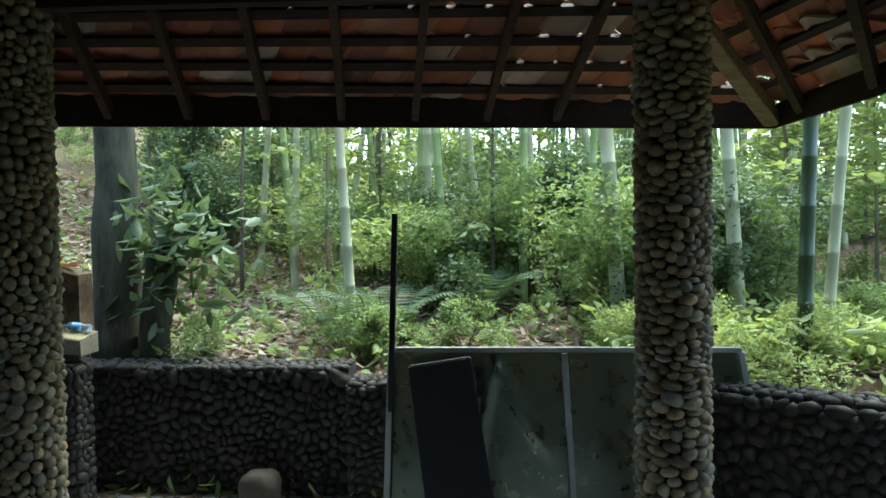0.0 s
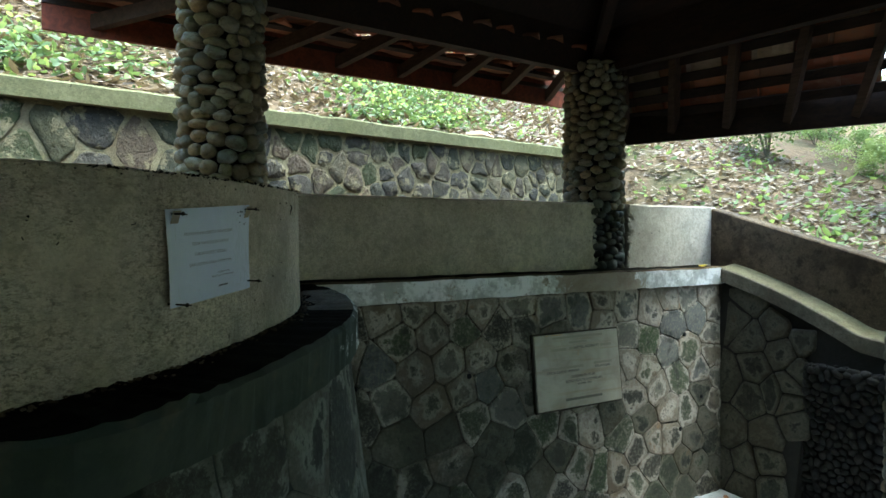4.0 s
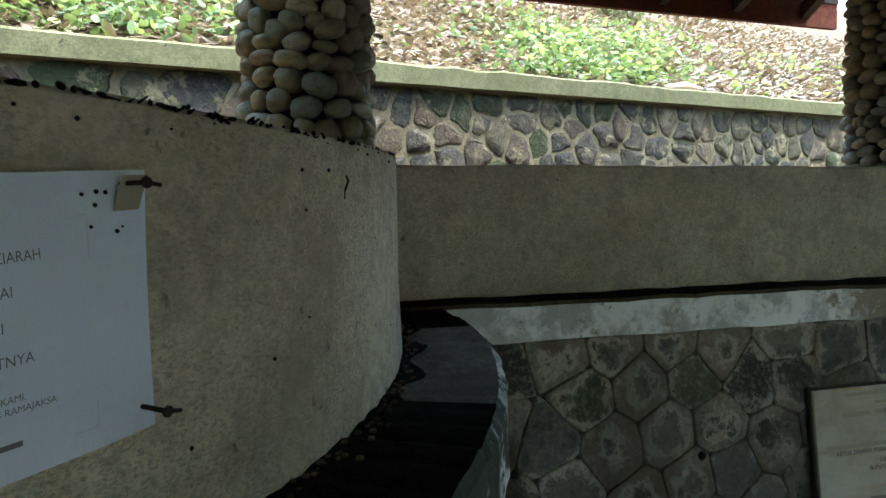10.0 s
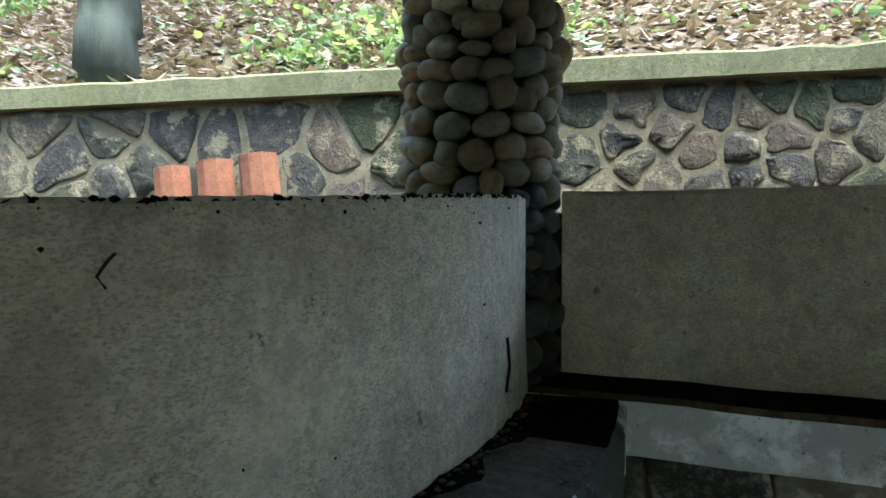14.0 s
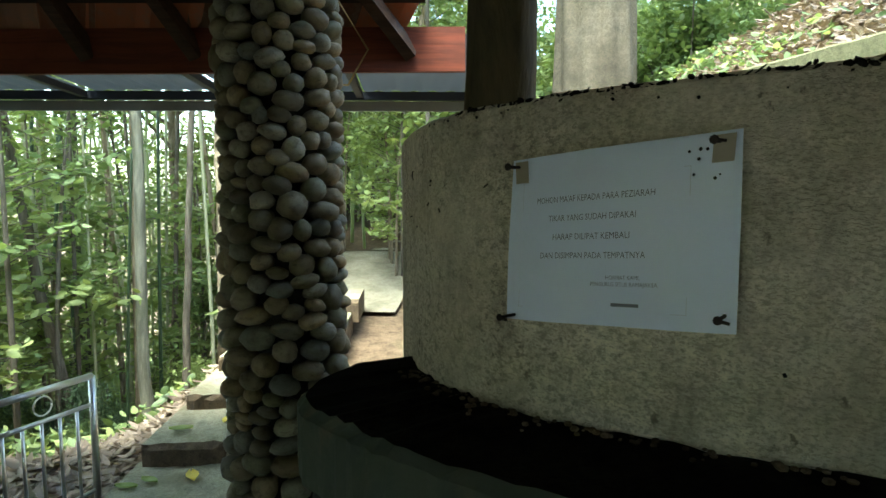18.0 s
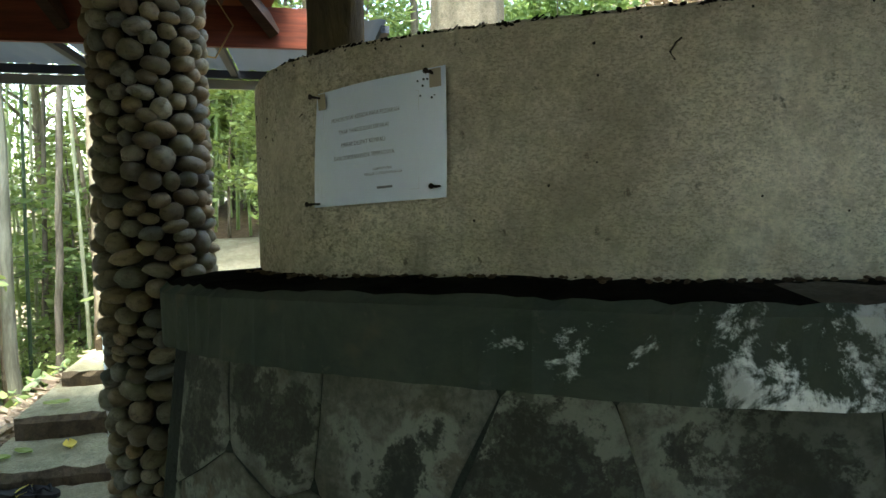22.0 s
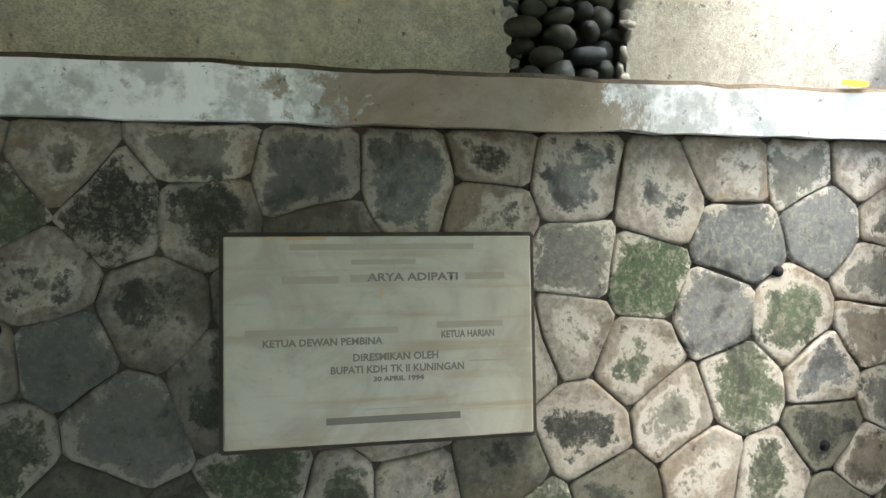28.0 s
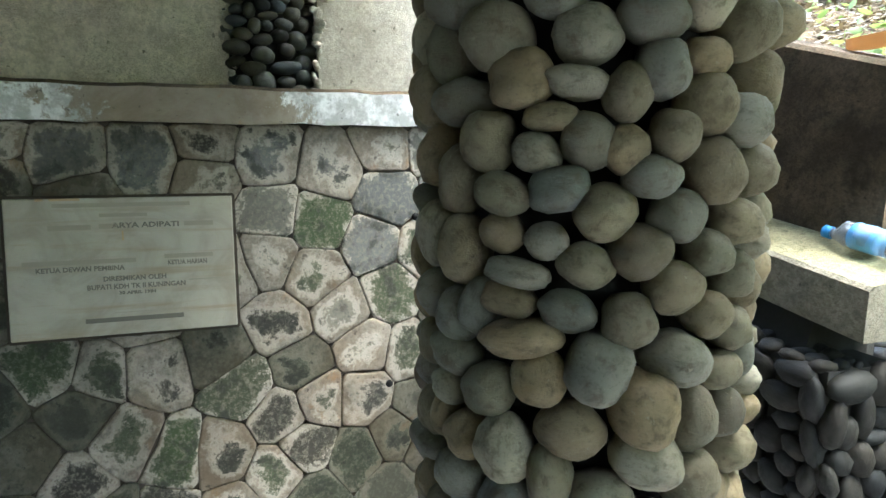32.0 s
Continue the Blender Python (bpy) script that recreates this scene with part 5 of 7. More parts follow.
def tree(name, x, y, h, rad, mat, label, leaves=0, crown=1.5, leaf=0.16, lean=(0, 0), rings=0, seed=1, lmat=None, z0=None):
    r = np.random.default_rng(seed)
    ob = thing(name, label, "tree", "", "", Matrix.Translation((x, y, ground_z(x, y) if z0 is None else z0)))
    bm = bmesh.new()
    pts, rr = [], []
    n = 14 if not rings else rings
    for i in range(n + 1):
        t = i / n
        q = (lean[0] * t * h + r.normal(0, 0.012), lean[1] * t * h + r.normal(0, 0.012), -0.15 + t * h)
        if rings:
            pts += [q, (q[0], q[1], q[2] + h / n * 0.9)]
            rr += [rad * (1.06 - 0.3 * t), rad * (0.98 - 0.3 * t)]
        else:
            pts.append(q)
            rr.append(rad * (1 + 0.7 * math.exp(-t * h * 3) - 0.45 * t))
    tube(bm, pts, rr, 14)
    part("trunk", bm, mat, ob, "", True)
    if leaves:
        bm = bmesh.new()
        top = Vector((lean[0] * h, lean[1] * h, h))
        for k in range(7):
            a = r.uniform(0, 6.28)
            s = top * r.uniform(0.6, 1.0)
            e = s + Vector((math.cos(a) * crown * 0.8, math.sin(a) * crown * 0.8, r.uniform(0.2, 0.9)))
            tube(bm, [s, s.lerp(e, 0.5) + Vector((0, 0, 0.15)), e], [rad * 0.35, rad * 0.2, 0.01], 6)
        part("limb", bm, mat, ob)
        p = blob_points(leaves, r, 18, (crown * 2, crown * 2, crown * 1.4)) + np.array(top) - (0, 0, crown * 0.6)
        v, f = leaf_cloud(p, r.uniform(0.6, 1.3, leaves) * leaf, r, 0.5, 0.8)
        part("crown", fast_mesh("crown", v, f, lmat or M_leaf), None, ob)
    return ob


tree("tree", -2.75, 4.82, 5.5, 0.17, M_mossy_bark, "dark mossy grey tree trunk behind the pebble wall", 2000, 1.6, 0.16, seed=3)
tree("palm_tree", -5.17, -2.43, 6.5, 0.175, M_palm, "green ringed palm trunk above the retaining wall", 0, rings=26, seed=4)
tree("tree", -0.34, -5.6, 7.5, 0.10, M_bark, "pale tan straight tree trunk beside the stair", 1200, 1.4, 0.14, seed=5)
tree("tree", 0.56, -5.6, 7.5, 0.065, M_grey_bark, "slim pale straight tree trunk among bamboo", 1200, 1.4, 0.14, (-0.01, 0), seed=6)
tree("tree", 0.30, -5.9, 7.0, 0.042, M_bark_dark, "slim dark tree trunk among bamboo", 1200, 1.4, 0.14, (-0.06, 0), seed=7)
tree("tree", 1.26, -5.6, 7.0, 0.055, M_bark_dark, "dark leaning tree trunk among bamboo", 1500, 1.5, 0.14, (0.15, 0), seed=8)
for k in range(46):
    single_culm(r3.uniform(0.7, 5.6), r3.uniform(-9.2, -5.4), 8, r3.uniform(0.014, 0.03), [M_bamboo, M_bamboo_p, M_bamboo_d][k % 3], (r3.normal(0, 0.035), r3.normal(0, 0.03)), "thin green bamboo stem in the thicket")
for k in range(14):
    single_culm(r3.uniform(-0.1, 4.2), r3.uniform(-8.5, -5.6), 7, r3.uniform(0.025, 0.045), [M_bark, M_bark_dark, M_bamboo_p][k % 3], (r3.normal(0, 0.03), 0), "thin straight grey-brown stem among the trees")
# wide crowns above the view, added to shade the bank by the stair
for k, (x, y) in enumerate([(3.4, -5.2), (2.6, -8.2), (3.6, -9.0), (-2.4, -9.5), (1.7, -9.8), (-4.5, -10.5)]):
    tree("tree", x, y, 8.0, 0.09, M_bark_dark if k % 2 else M_bark, "slender forest tree behind the stair", 3200, 2.3, 0.17, (r3.normal(0, 0.03), 0), seed=20 + k)


# ---- slim saplings with loose sprays of leaves ----
def sapling(seed, h, mat, leaf, label):
    r = np.random.default_rng(seed)
    ob = thing("sapling", label, "tree", "young trees")
    bm = bmesh.new()
    bend = r.normal(0, 0.05, 2)
    tube(bm, [(bend[0] * t * t * h, bend[1] * t * t * h, -0.1 + t * h) for t in np.linspace(0, 1, 8)], list(np.linspace(0.034, 0.008, 8)), 7)
    part("trunk", bm, M_bark if seed % 2 else M_bark_dark, ob, "", True)
    bm = bmesh.new()
    pts = []
    for k in range(30):
        t = r.uniform(0.16, 1.0)
        a, L = r.uniform(0, 6.28), r.uniform(0.4, 1.15) * (1.15 - 0.5 * t)
        s = Vector((bend[0] * t * t * h, bend[1] * t * t * h, t * h))
        e = s + Vector((math.cos(a) * L, math.sin(a) * L, r.uniform(0.0, 0.4)))
        tube(bm, [s, e], [0.007, 0.002], 4, False)
        for q in range(22):
            p = s.lerp(e, r.uniform(0.25, 1.05))
            pts.append((p.x + r.normal(0, 0.07), p.y + r.normal(0, 0.07), p.z + r.normal(0, 0.05)))
    part("twig_spray", bm, M_bark_dark, ob)["kind"] = "stuff"
    pts = np.array(pts)
    v, f = leaf_cloud(pts, r.uniform(0.6, 1.3, len(pts)) * leaf, r, 0.35, 0.75)
    part("foliage", fast_mesh("foliage", v, f, mat), None, ob)
    return ob


saps = [sapling(61, 4.2, M_leaf_light, 0.13, "slim young tree with loose bright leaves"), sapling(62, 5.4, M_leaf, 0.12, "slim dark-stemmed young tree with green leaves"),
        sapling(63, 3.4, M_leaf_light, 0.15, "slim young tree with loose bright leaves"), sapling(64, 6.0, M_leaf_bam, 0.14, "slim dark-stemmed young tree with yellow-green leaves")]
for i in range(64):
    x, y = r3.uniform(-3.2, 6.5), r3.uniform(-13, -6.0)
    if -1.4 < x < -0.2 and y > -7.5:
        continue
    put(saps[int(r3.integers(4))], x, y, r3.uniform(0.75, 1.15), r3.uniform(0, 6.28))
for i in range(12):
    put(saps[int(r3.integers(4))], r3.uniform(1.2, 5.0), r3.uniform(-6.5, -4.6), r3.uniform(0.7, 1.0), r3.uniform(0, 6.28))
for i in range(12):
    put(saps[int(r3.choice([0, 1, 3]))], r3.uniform(-1.5, 4.5), r3.uniform(6.2, 10), r3.uniform(0.7, 1.0), r3.uniform(0, 6.28))
for i in range(8):
    put(saps[int(r3.choice([0, 1, 3]))], r3.uniform(-4.6, -1.5), r3.uniform(7.0, 10), r3.uniform(0.6, 0.9), r3.uniform(0, 6.28))
for i in range(9):
    put(saps[int(r3.choice([0, 2, 3]))], r3.uniform(2.6, 6.5), r3.uniform(4.6, 8.5), r3.uniform(0.5, 0.9), r3.uniform(0, 6.28))
for i in range(10):
    put(saps[int(r3.choice([0, 2, 3]))], r3.uniform(0.8, 4.6), r3.uniform(-6.0, -4.2), r3.uniform(0.6, 0.95), r3.uniform(0, 6.28))
for i in range(6):
    put(saps[int(r3.choice([0, 2]))], r3.uniform(-3.0, -1.9), r3.uniform(-8.6, -6.6), r3.uniform(0.6, 0.9), r3.uniform(0, 6.28))
for b in saps:
    drop(b)

# ---- pale path climbing away behind the stair ----
def path_pt(s, w):
    x, y = -1.25 - 0.5 * s + w * 0.8, -6.0 - 2.6 * s
    return (x, y, ground_z(x, y) + 0.06)


v, f = grid_sheet(path_pt, np.linspace(0, 1, 30), np.linspace(-1, 1, 8))
tagged(new("path", mesh_of("path", v, f, concrete("pale_path", (0.30, 0.28, 0.20), (0.20, 0.18, 0.12), (0.17, 0.18, 0.08), 2.0, 0.5), True)), "pale worn stone path climbing into the trees", "path", "", "structure")

# ---- stones of the walls ----
r4 = np.random.default_rng(71)


def stones(cells, place, mat, parent, proud, bevel=0.012, rough=0.0, vary=0.3, keep=None, shrink=1.0, cut=0.08):
    for poly in cells:
        if shrink < 1:
            poly = poly.mean(0) + (poly - poly.mean(0)) * r4.uniform(shrink, 1.0, 2)
        if keep is not None and not keep(poly):
            continue
        ob = stone_piece(poly, place, mat, proud * r4.uniform(1 - vary, 1 + vary), r4, bevel, "stone", rough, cut)
        ob.parent = parent


# centres (along the wall, height) of the stones that stand out, by their colour
GREEN_STONES = [(3.07, 0.98), (3.05, 0.78), (3.39, 0.47), (3.46, 0.86), (3.32, 0.71), (2.78, 0.42), (2.2, 0.54), (1.25, 1.12), (1.66, 1.16), (1.44, 0.76), (1.68, 0.66)]
DARK_STONES = [(2.91, 0.62), (2.7, 1.25), (2.06, 1.13), (3.21, 0.33), (2.5, 0.5), (1.96, 0.92), (0.96, 1.05), (1.01, 0.77), (1.89, 1.13)]
SLATE_STONES = [(3.12, 1.16), (3.32, 1.06), (3.58, 1.11), (3.56, 0.72), (2.51, 1.2), (2.28, 1.2), (2.89, 1.21), (3.26, 0.89), (1.12, 0.99), (1.79, 0.84), (1.9, 0.69)]
PALE_STONES = [(3.32, 1.25), (3.51, 1.25), (3.69, 1.25), (3.77, 1.11), (2.9, 1.01), (2.88, 0.86), (3.71, 0.82), (3.75, 0.67), (3.14, 0.65), (3.22, 0.51), (3.67, 0.5), (2.98, 0.46), (3.62, 0.26), (3.42, 0.28), (3.73, 0.97), (2.69, 1.14), (1.46, 1.14), (1.34, 0.95), (1.55, 0.98), (1.75, 0.99), (1.63, 0.82), (1.18, 0.83), (1.36, 1.28), (1.19, 1.26), (1.6, 1.27), (1.76, 1.24), (2.05, 1.26), (1.5, 0.61), (1.24, 0.59)]
wall_seeds = [(p, m) for group, m in ((GREEN_STONES, M_pads_green), (DARK_STONES, M_pads_black), (SLATE_STONES, M_pads_slate), (PALE_STONES, M_pads_pale)) for p in group]
r5 = np.random.default_rng(61)
for c in relaxed(150, 3.22, 1.41, False, 2, 0.02, 61):
    p = (0.62 + c[0][0] + r5.normal(0, 0.012), c[0][1] + FLOOR + r5.normal(0, 0.012))
    if min(math.hypot(p[0] - q[0], p[1] - q[1]) for q, _ in wall_seeds) > 0.125:
        # stones near the floor and south corner take darker kinds, standing for shade
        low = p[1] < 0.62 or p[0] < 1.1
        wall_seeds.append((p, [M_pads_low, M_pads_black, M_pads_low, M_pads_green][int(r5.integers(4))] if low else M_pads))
spots = np.array([p for p, _ in wall_seeds])
for (p, m), own in zip(wall_seeds, spots):
    # shade towards the floor is put into the stone colours
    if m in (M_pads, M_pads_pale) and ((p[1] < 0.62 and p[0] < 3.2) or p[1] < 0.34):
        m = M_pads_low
    poly = [np.array(q) for q in ((0.62, FLOOR), (3.84, FLOOR), (3.84, 1.318), (0.62, 1.318))]
    for k in np.argsort(((spots - own) ** 2).sum(1))[1:16]:
        d = spots[k] - own
        l = np.linalg.norm(d)
        poly = clip_cell(poly, (spots[k] + own) / 2 - d / l * 0.0011, d / l)
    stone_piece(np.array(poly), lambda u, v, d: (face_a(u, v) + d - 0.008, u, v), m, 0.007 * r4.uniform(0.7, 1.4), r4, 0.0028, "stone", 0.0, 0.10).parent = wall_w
R_MEAN = 1.80
arc = radians(75) * R_MEAN
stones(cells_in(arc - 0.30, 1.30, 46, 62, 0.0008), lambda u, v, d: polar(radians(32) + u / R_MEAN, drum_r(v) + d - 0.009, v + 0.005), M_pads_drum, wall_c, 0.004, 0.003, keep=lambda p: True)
stones(cells_in(1.4, 1.4, 48, 63, 0.004), lambda u, v, d: (-3.85 + u, NY - d + 0.006 - 0.135 * (1.42 - v), v + FLOOR), M_pads_dark, wall_n, 0.014, 0.012,
       keep=lambda p: p[:, 1].mean() + FLOOR < sweep_z(-3.85 + p[:, 0].mean()) - 0.13 and (p[:, 0].mean() < 0.66 or p[:, 1].min() + FLOOR > NZ - 0.06))
stones(cells_in(RLEN, 0.80, 165, 64, 0.006, 1, 1.15), lambda u, v, d: tuple(ro + ux * u + un * (d - 0.06 * (v + 0.48) / 1.29 - 0.004) + Vector((0, 0, v + coping_z(RY0 + ux.y * u) - RZ0 - 0.805))), M_rubble, wall_r, 0.012, 0.010, 0.9, 0.5, None, 0.86, 0.14)

# floor tiles
tile_f = bmesh.new()
box(tile_f, -0.147, 0.147, -0.147, 0.147, -0.008, 0.0, 0.002)
tile_fm = bm_mesh("floor_tile", tile_f, M_floor)
k = 0
jv, jf, c = [], [], 0
for ix in range(-13, 9):
    for iy in range(-7, 14):
        x, y = 0.3 * ix + 0.15, 0.3 * iy + 0.15
        if math.hypot(x - DRUM.x, y - DRUM.y) < 1.7:
            continue
        if y < 1.7:
            continue
        near = x < 0.4
        if near and k < 290:
            ob = new("tile", tile_fm)
            ob.location = (x, y, FLOOR + r4.normal(0, 0.0006))
            ob.parent = floor
            k += 1
        else:
            for vv in tile_fm.vertices:
                jv.append((vv.co.x + x, vv.co.y + y, vv.co.z + FLOOR))
            jf += [tuple(i2 + c for i2 in p.vertices) for p in tile_fm.polygons]
            c += len(tile_fm.vertices)
part("tile_field", mesh_of("tile_field", jv, jf, M_floor), None, floor)["kind"] = "stuff"


# ---- pebbles of the low walls ----
def flat_pebbles(origin, along, up, out, w, h, count, parent, near, seed, cap=300, shapes=PEB, mats=None):
    o, a, b, n = (Vector(p) for p in (origin, along, up, out))
    cells = relaxed(count, w, h, False, 2, max(w, h) / 160, seed)
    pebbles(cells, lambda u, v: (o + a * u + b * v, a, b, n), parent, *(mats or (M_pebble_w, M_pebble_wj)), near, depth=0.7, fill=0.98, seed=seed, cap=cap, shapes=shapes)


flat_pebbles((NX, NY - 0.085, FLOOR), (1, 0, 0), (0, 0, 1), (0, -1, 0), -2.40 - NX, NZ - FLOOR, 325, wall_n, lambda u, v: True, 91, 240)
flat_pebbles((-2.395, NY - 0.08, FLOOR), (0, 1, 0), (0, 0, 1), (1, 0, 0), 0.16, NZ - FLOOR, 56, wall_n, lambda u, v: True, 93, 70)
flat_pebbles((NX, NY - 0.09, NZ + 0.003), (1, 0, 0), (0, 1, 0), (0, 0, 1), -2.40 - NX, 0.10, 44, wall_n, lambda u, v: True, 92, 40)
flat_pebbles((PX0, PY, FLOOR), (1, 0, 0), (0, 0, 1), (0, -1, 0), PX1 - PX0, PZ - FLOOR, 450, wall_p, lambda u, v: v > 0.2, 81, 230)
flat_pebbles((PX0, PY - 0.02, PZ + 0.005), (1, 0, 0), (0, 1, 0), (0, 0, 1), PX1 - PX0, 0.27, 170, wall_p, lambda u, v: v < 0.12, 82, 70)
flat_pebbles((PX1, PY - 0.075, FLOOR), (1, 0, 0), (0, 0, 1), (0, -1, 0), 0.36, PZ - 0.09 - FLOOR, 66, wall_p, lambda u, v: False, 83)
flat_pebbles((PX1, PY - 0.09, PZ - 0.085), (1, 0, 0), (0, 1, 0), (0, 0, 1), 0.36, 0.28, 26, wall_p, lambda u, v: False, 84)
flat_pebbles((-0.13, -1.875, -0.05), (0.9972, 0.0746, 0), (0, 0, 1), (-0.0746, 0.9972, 0), 2.6, 0.78, 420, wall_s, lambda u, v: u < 1.0, 85, 150, PEB, (M_pebble, M_pebble_j))
flat_pebbles((-0.15, -2.09, 0.70), (0.9972, 0.0746, 0), (-0.0746, 0.9972, 0), (0, 0, 1), 2.6, 0.24, 110, wall_s, lambda u, v: u < 0.9, 86, 40, PEB, (M_pebble, M_pebble_j))
flat_pebbles((1.12, 4.0, -0.05), (0.866, -0.5, 0), (0, 0, 1), (-0.5, -0.866, 0), 2.0, 0.78, 260, wall_e, lambda u, v: False, 87)
flat_pebbles((1.14, 4.01, 0.725), (0.866, -0.5, 0), (0.5, 0.866, 0), (0, 0, 1), 2.0, 0.26, 90, wall_e, lambda u, v: False, 88)


# ---- writing ----
def text_mesh(body, size, width=None, bold=0.0):
    cu = bpy.data.curves.new("writing", "FONT")
    cu.body, cu.size, cu.align_x, cu.align_y = body, size, "CENTER", "CENTER"
    cu.resolution_u, cu.offset = 2, bold
    ob = bpy.data.objects.new("writing", cu)
    scene.collection.objects.link(ob)
    bpy.context.view_layer.update()
    me = bpy.data.meshes.new_from_object(ob.evaluated_get(bpy.context.evaluated_depsgraph_get()))
    bpy.data.objects.remove(ob)
    if width:
        xs = [v.co.x for v in me.vertices]
        k = width / max(1e-6, max(xs) - min(xs))
        for v in me.vertices:
            v.co.x *= k
    return me


def bar_mesh(w, h):
    return mesh_of("writing", [(-w / 2, -h / 2, 0), (w / 2, -h / 2, 0), (w / 2, h / 2, 0), (-w / 2, h / 2, 0)], [(0, 1, 2, 3)], [])


# ---- marble plaque ----
px, py = Vector((-0.02, 1, 0)).normalized(), Vector((-0.13, 0, 1)).normalized()
pz = px.cross(py)
PC = Vector((-3.822, 2.442, 0.858))
pm = Matrix.Translation(PC) @ Matrix((px, py, pz)).transposed().to_4x4()
plaque = thing("plaque", "cream marble memorial plaque, stained, with worn engraved lettering", "plaque", "", "", pm)
bm = bmesh.new()
box(bm, -0.333, 0.333, -0.221, 0.221, -0.02, 0.016, 0.003)
part("slab", bm, M_marble, plaque)
bm = bmesh.new()
for a, b in (((-0.338, -0.226, 0), (0.338, -0.226, 0)), ((0.338, -0.226, 0), (0.338, 0.226, 0)), ((0.338, 0.226, 0), (-0.338, 0.226, 0)), ((-0.338, 0.226, 0), (-0.338, -0.226, 0))):
    beam(bm, Vector(a), Vector(b), 0.009, 0.016, (0, 0, 1))
part("rim", bm, M_joint, plaque, "dark open joint round the slab")
chips = bmesh.new()
for x, w in ((-0.235, 0.02), (-0.165, 0.085)):
    box(chips, x - w / 2, x + w / 2, 0.213, 0.2205, 0.012, 0.0172, 0.001)
part("chip", chips, M_marble_edge, plaque, "chipped brown edge")


def engrave(x, y, body=None, size=0.02, width=None, mat=M_engrave, bar=None):
    me = text_mesh(body, size, width, 0.0007) if body else bar_mesh(*bar)
    me.materials.clear()
    me.materials.append(mat)
    ob = part("lettering", me, None, plaque)
    ob.location = (x, y, 0.0172)


engrave(0.0, 0.198, bar=(0.40, 0.013), mat=M_engrave_faint)
engrave(0.0, 0.165, bar=(0.14, 0.011), mat=M_engrave_faint)
engrave(-0.155, 0.128, bar=(0.12, 0.016), mat=M_engrave_faint)
engrave(0.065, 0.131, "ARYA ADIPATI", 0.024, 0.20)
engrave(-0.045, 0.130, bar=(0.055, 0.016), mat=M_engrave_faint)
engrave(0.225, 0.132, bar=(0.09, 0.015), mat=M_engrave_faint)
engrave(-0.005, 0.098, bar=(0.005, 0.03), mat=M_marble_edge)
engrave(-0.13, 0.018, bar=(0.32, 0.014), mat=M_engrave_faint)
engrave(-0.13, -0.005, "KETUA DEWAN PEMBINA", 0.021, 0.25)
engrave(0.19, 0.026, bar=(0.15, 0.014), mat=M_engrave_faint)
engrave(0.185, 0.004, "KETUA HARIAN", 0.021, 0.12)
engrave(0.025, -0.040, "DIRESMIKAN OLEH", 0.022, 0.185)
engrave(0.03, -0.066, "BUPATI KDH TK II KUNINGAN", 0.022, 0.29)
engrave(0.03, -0.087, "30 APRIL 1994", 0.014, 0.11)
engrave(0.02, -0.150, bar=(0.12, 0.002), mat=M_engrave_faint)
engrave(0.02, -0.172, bar=(0.29, 0.015), mat=M_engrave)
engrave(0.235, -0.055, bar=(0.10, 0.004), mat=M_engrave_faint)

# ---- notice on the curved wall ----
notice = thing("notice", "laminated white paper notice with printed lines, nailed to the curved wall", "notice")
TA, TB = radians(39.4), radians(50.6)


def sheet(u, v, lift=0.0):
    """A point of the notice; u to the right and v up, both from 0 to 1."""
    t = TA + (TB - TA) * u
    z = 1.532 + 0.020 * u + v * (0.216 + 0.001 * u)
    bulge = 0.010 + 0.006 * math.sin(math.pi * u) * math.sin(math.pi * v) + 0.012 * (1 - v) * (1 - u) ** 2 + 0.002 * math.sin(9 * u + 4 * v)
    return polar(t, r_wall(t) + bulge + lift, z)


v, f = grid_sheet(lambda a, b: sheet(a, b), np.linspace(0, 1, 22), np.linspace(0, 1, 15))
v2, f2 = grid_sheet(lambda a, b: sheet(a, b, 0.0012), np.linspace(0, 1, 22), np.linspace(0, 1, 15))
n0 = len(v)
edge = []
me = mesh_of("paper", v + v2, [tuple(reversed(p)) for p in f] + [tuple(i + n0 for i in p) for p in f2], M_paper, True)
part("paper", me, None, notice)


def printed(x, y, me, mat):
    """Writing on the sheet, at millimetres from its lower left corner."""
    me.materials.clear()
    me.materials.append(mat)
    for q in me.vertices:
        q.co = Vector(sheet((x + q.co.x) / 0.29, (y + q.co.y) / 0.21, 0.0022))
    part("writing", me, None, notice)


for y, body, w in ((0.153, "MOHON MA'AF KEPADA PARA PEZIARAH", 0.158), (0.130, "TIKAR YANG SUDAH DIPAKAI", 0.118), (0.107, "HARAP DILIPAT KEMBALI", 0.104), (0.084, "DAN DISIMPAN PADA TEMPATNYA", 0.140)):
    printed(0.125, y, text_mesh(body, 0.0108, w), M_ink)
printed(0.168, 0.058, text_mesh("HORMAT KAMI,", 0.007, 0.042), M_ink)
printed(0.168, 0.050, text_mesh("PENGURUS SITUS RAMAJAKSA", 0.007, 0.082), M_ink)
printed(0.170, 0.026, bar_mesh(0.034, 0.004), M_ink)
for x, y, w, h in ((0.13, 0.178, 0.22, 0.0007), (0.13, 0.018, 0.22, 0.0007), (0.022, 0.098, 0.0007, 0.16), (0.24, 0.098, 0.0007, 0.16)):
    printed(x, y, bar_mesh(w, h), M_line)
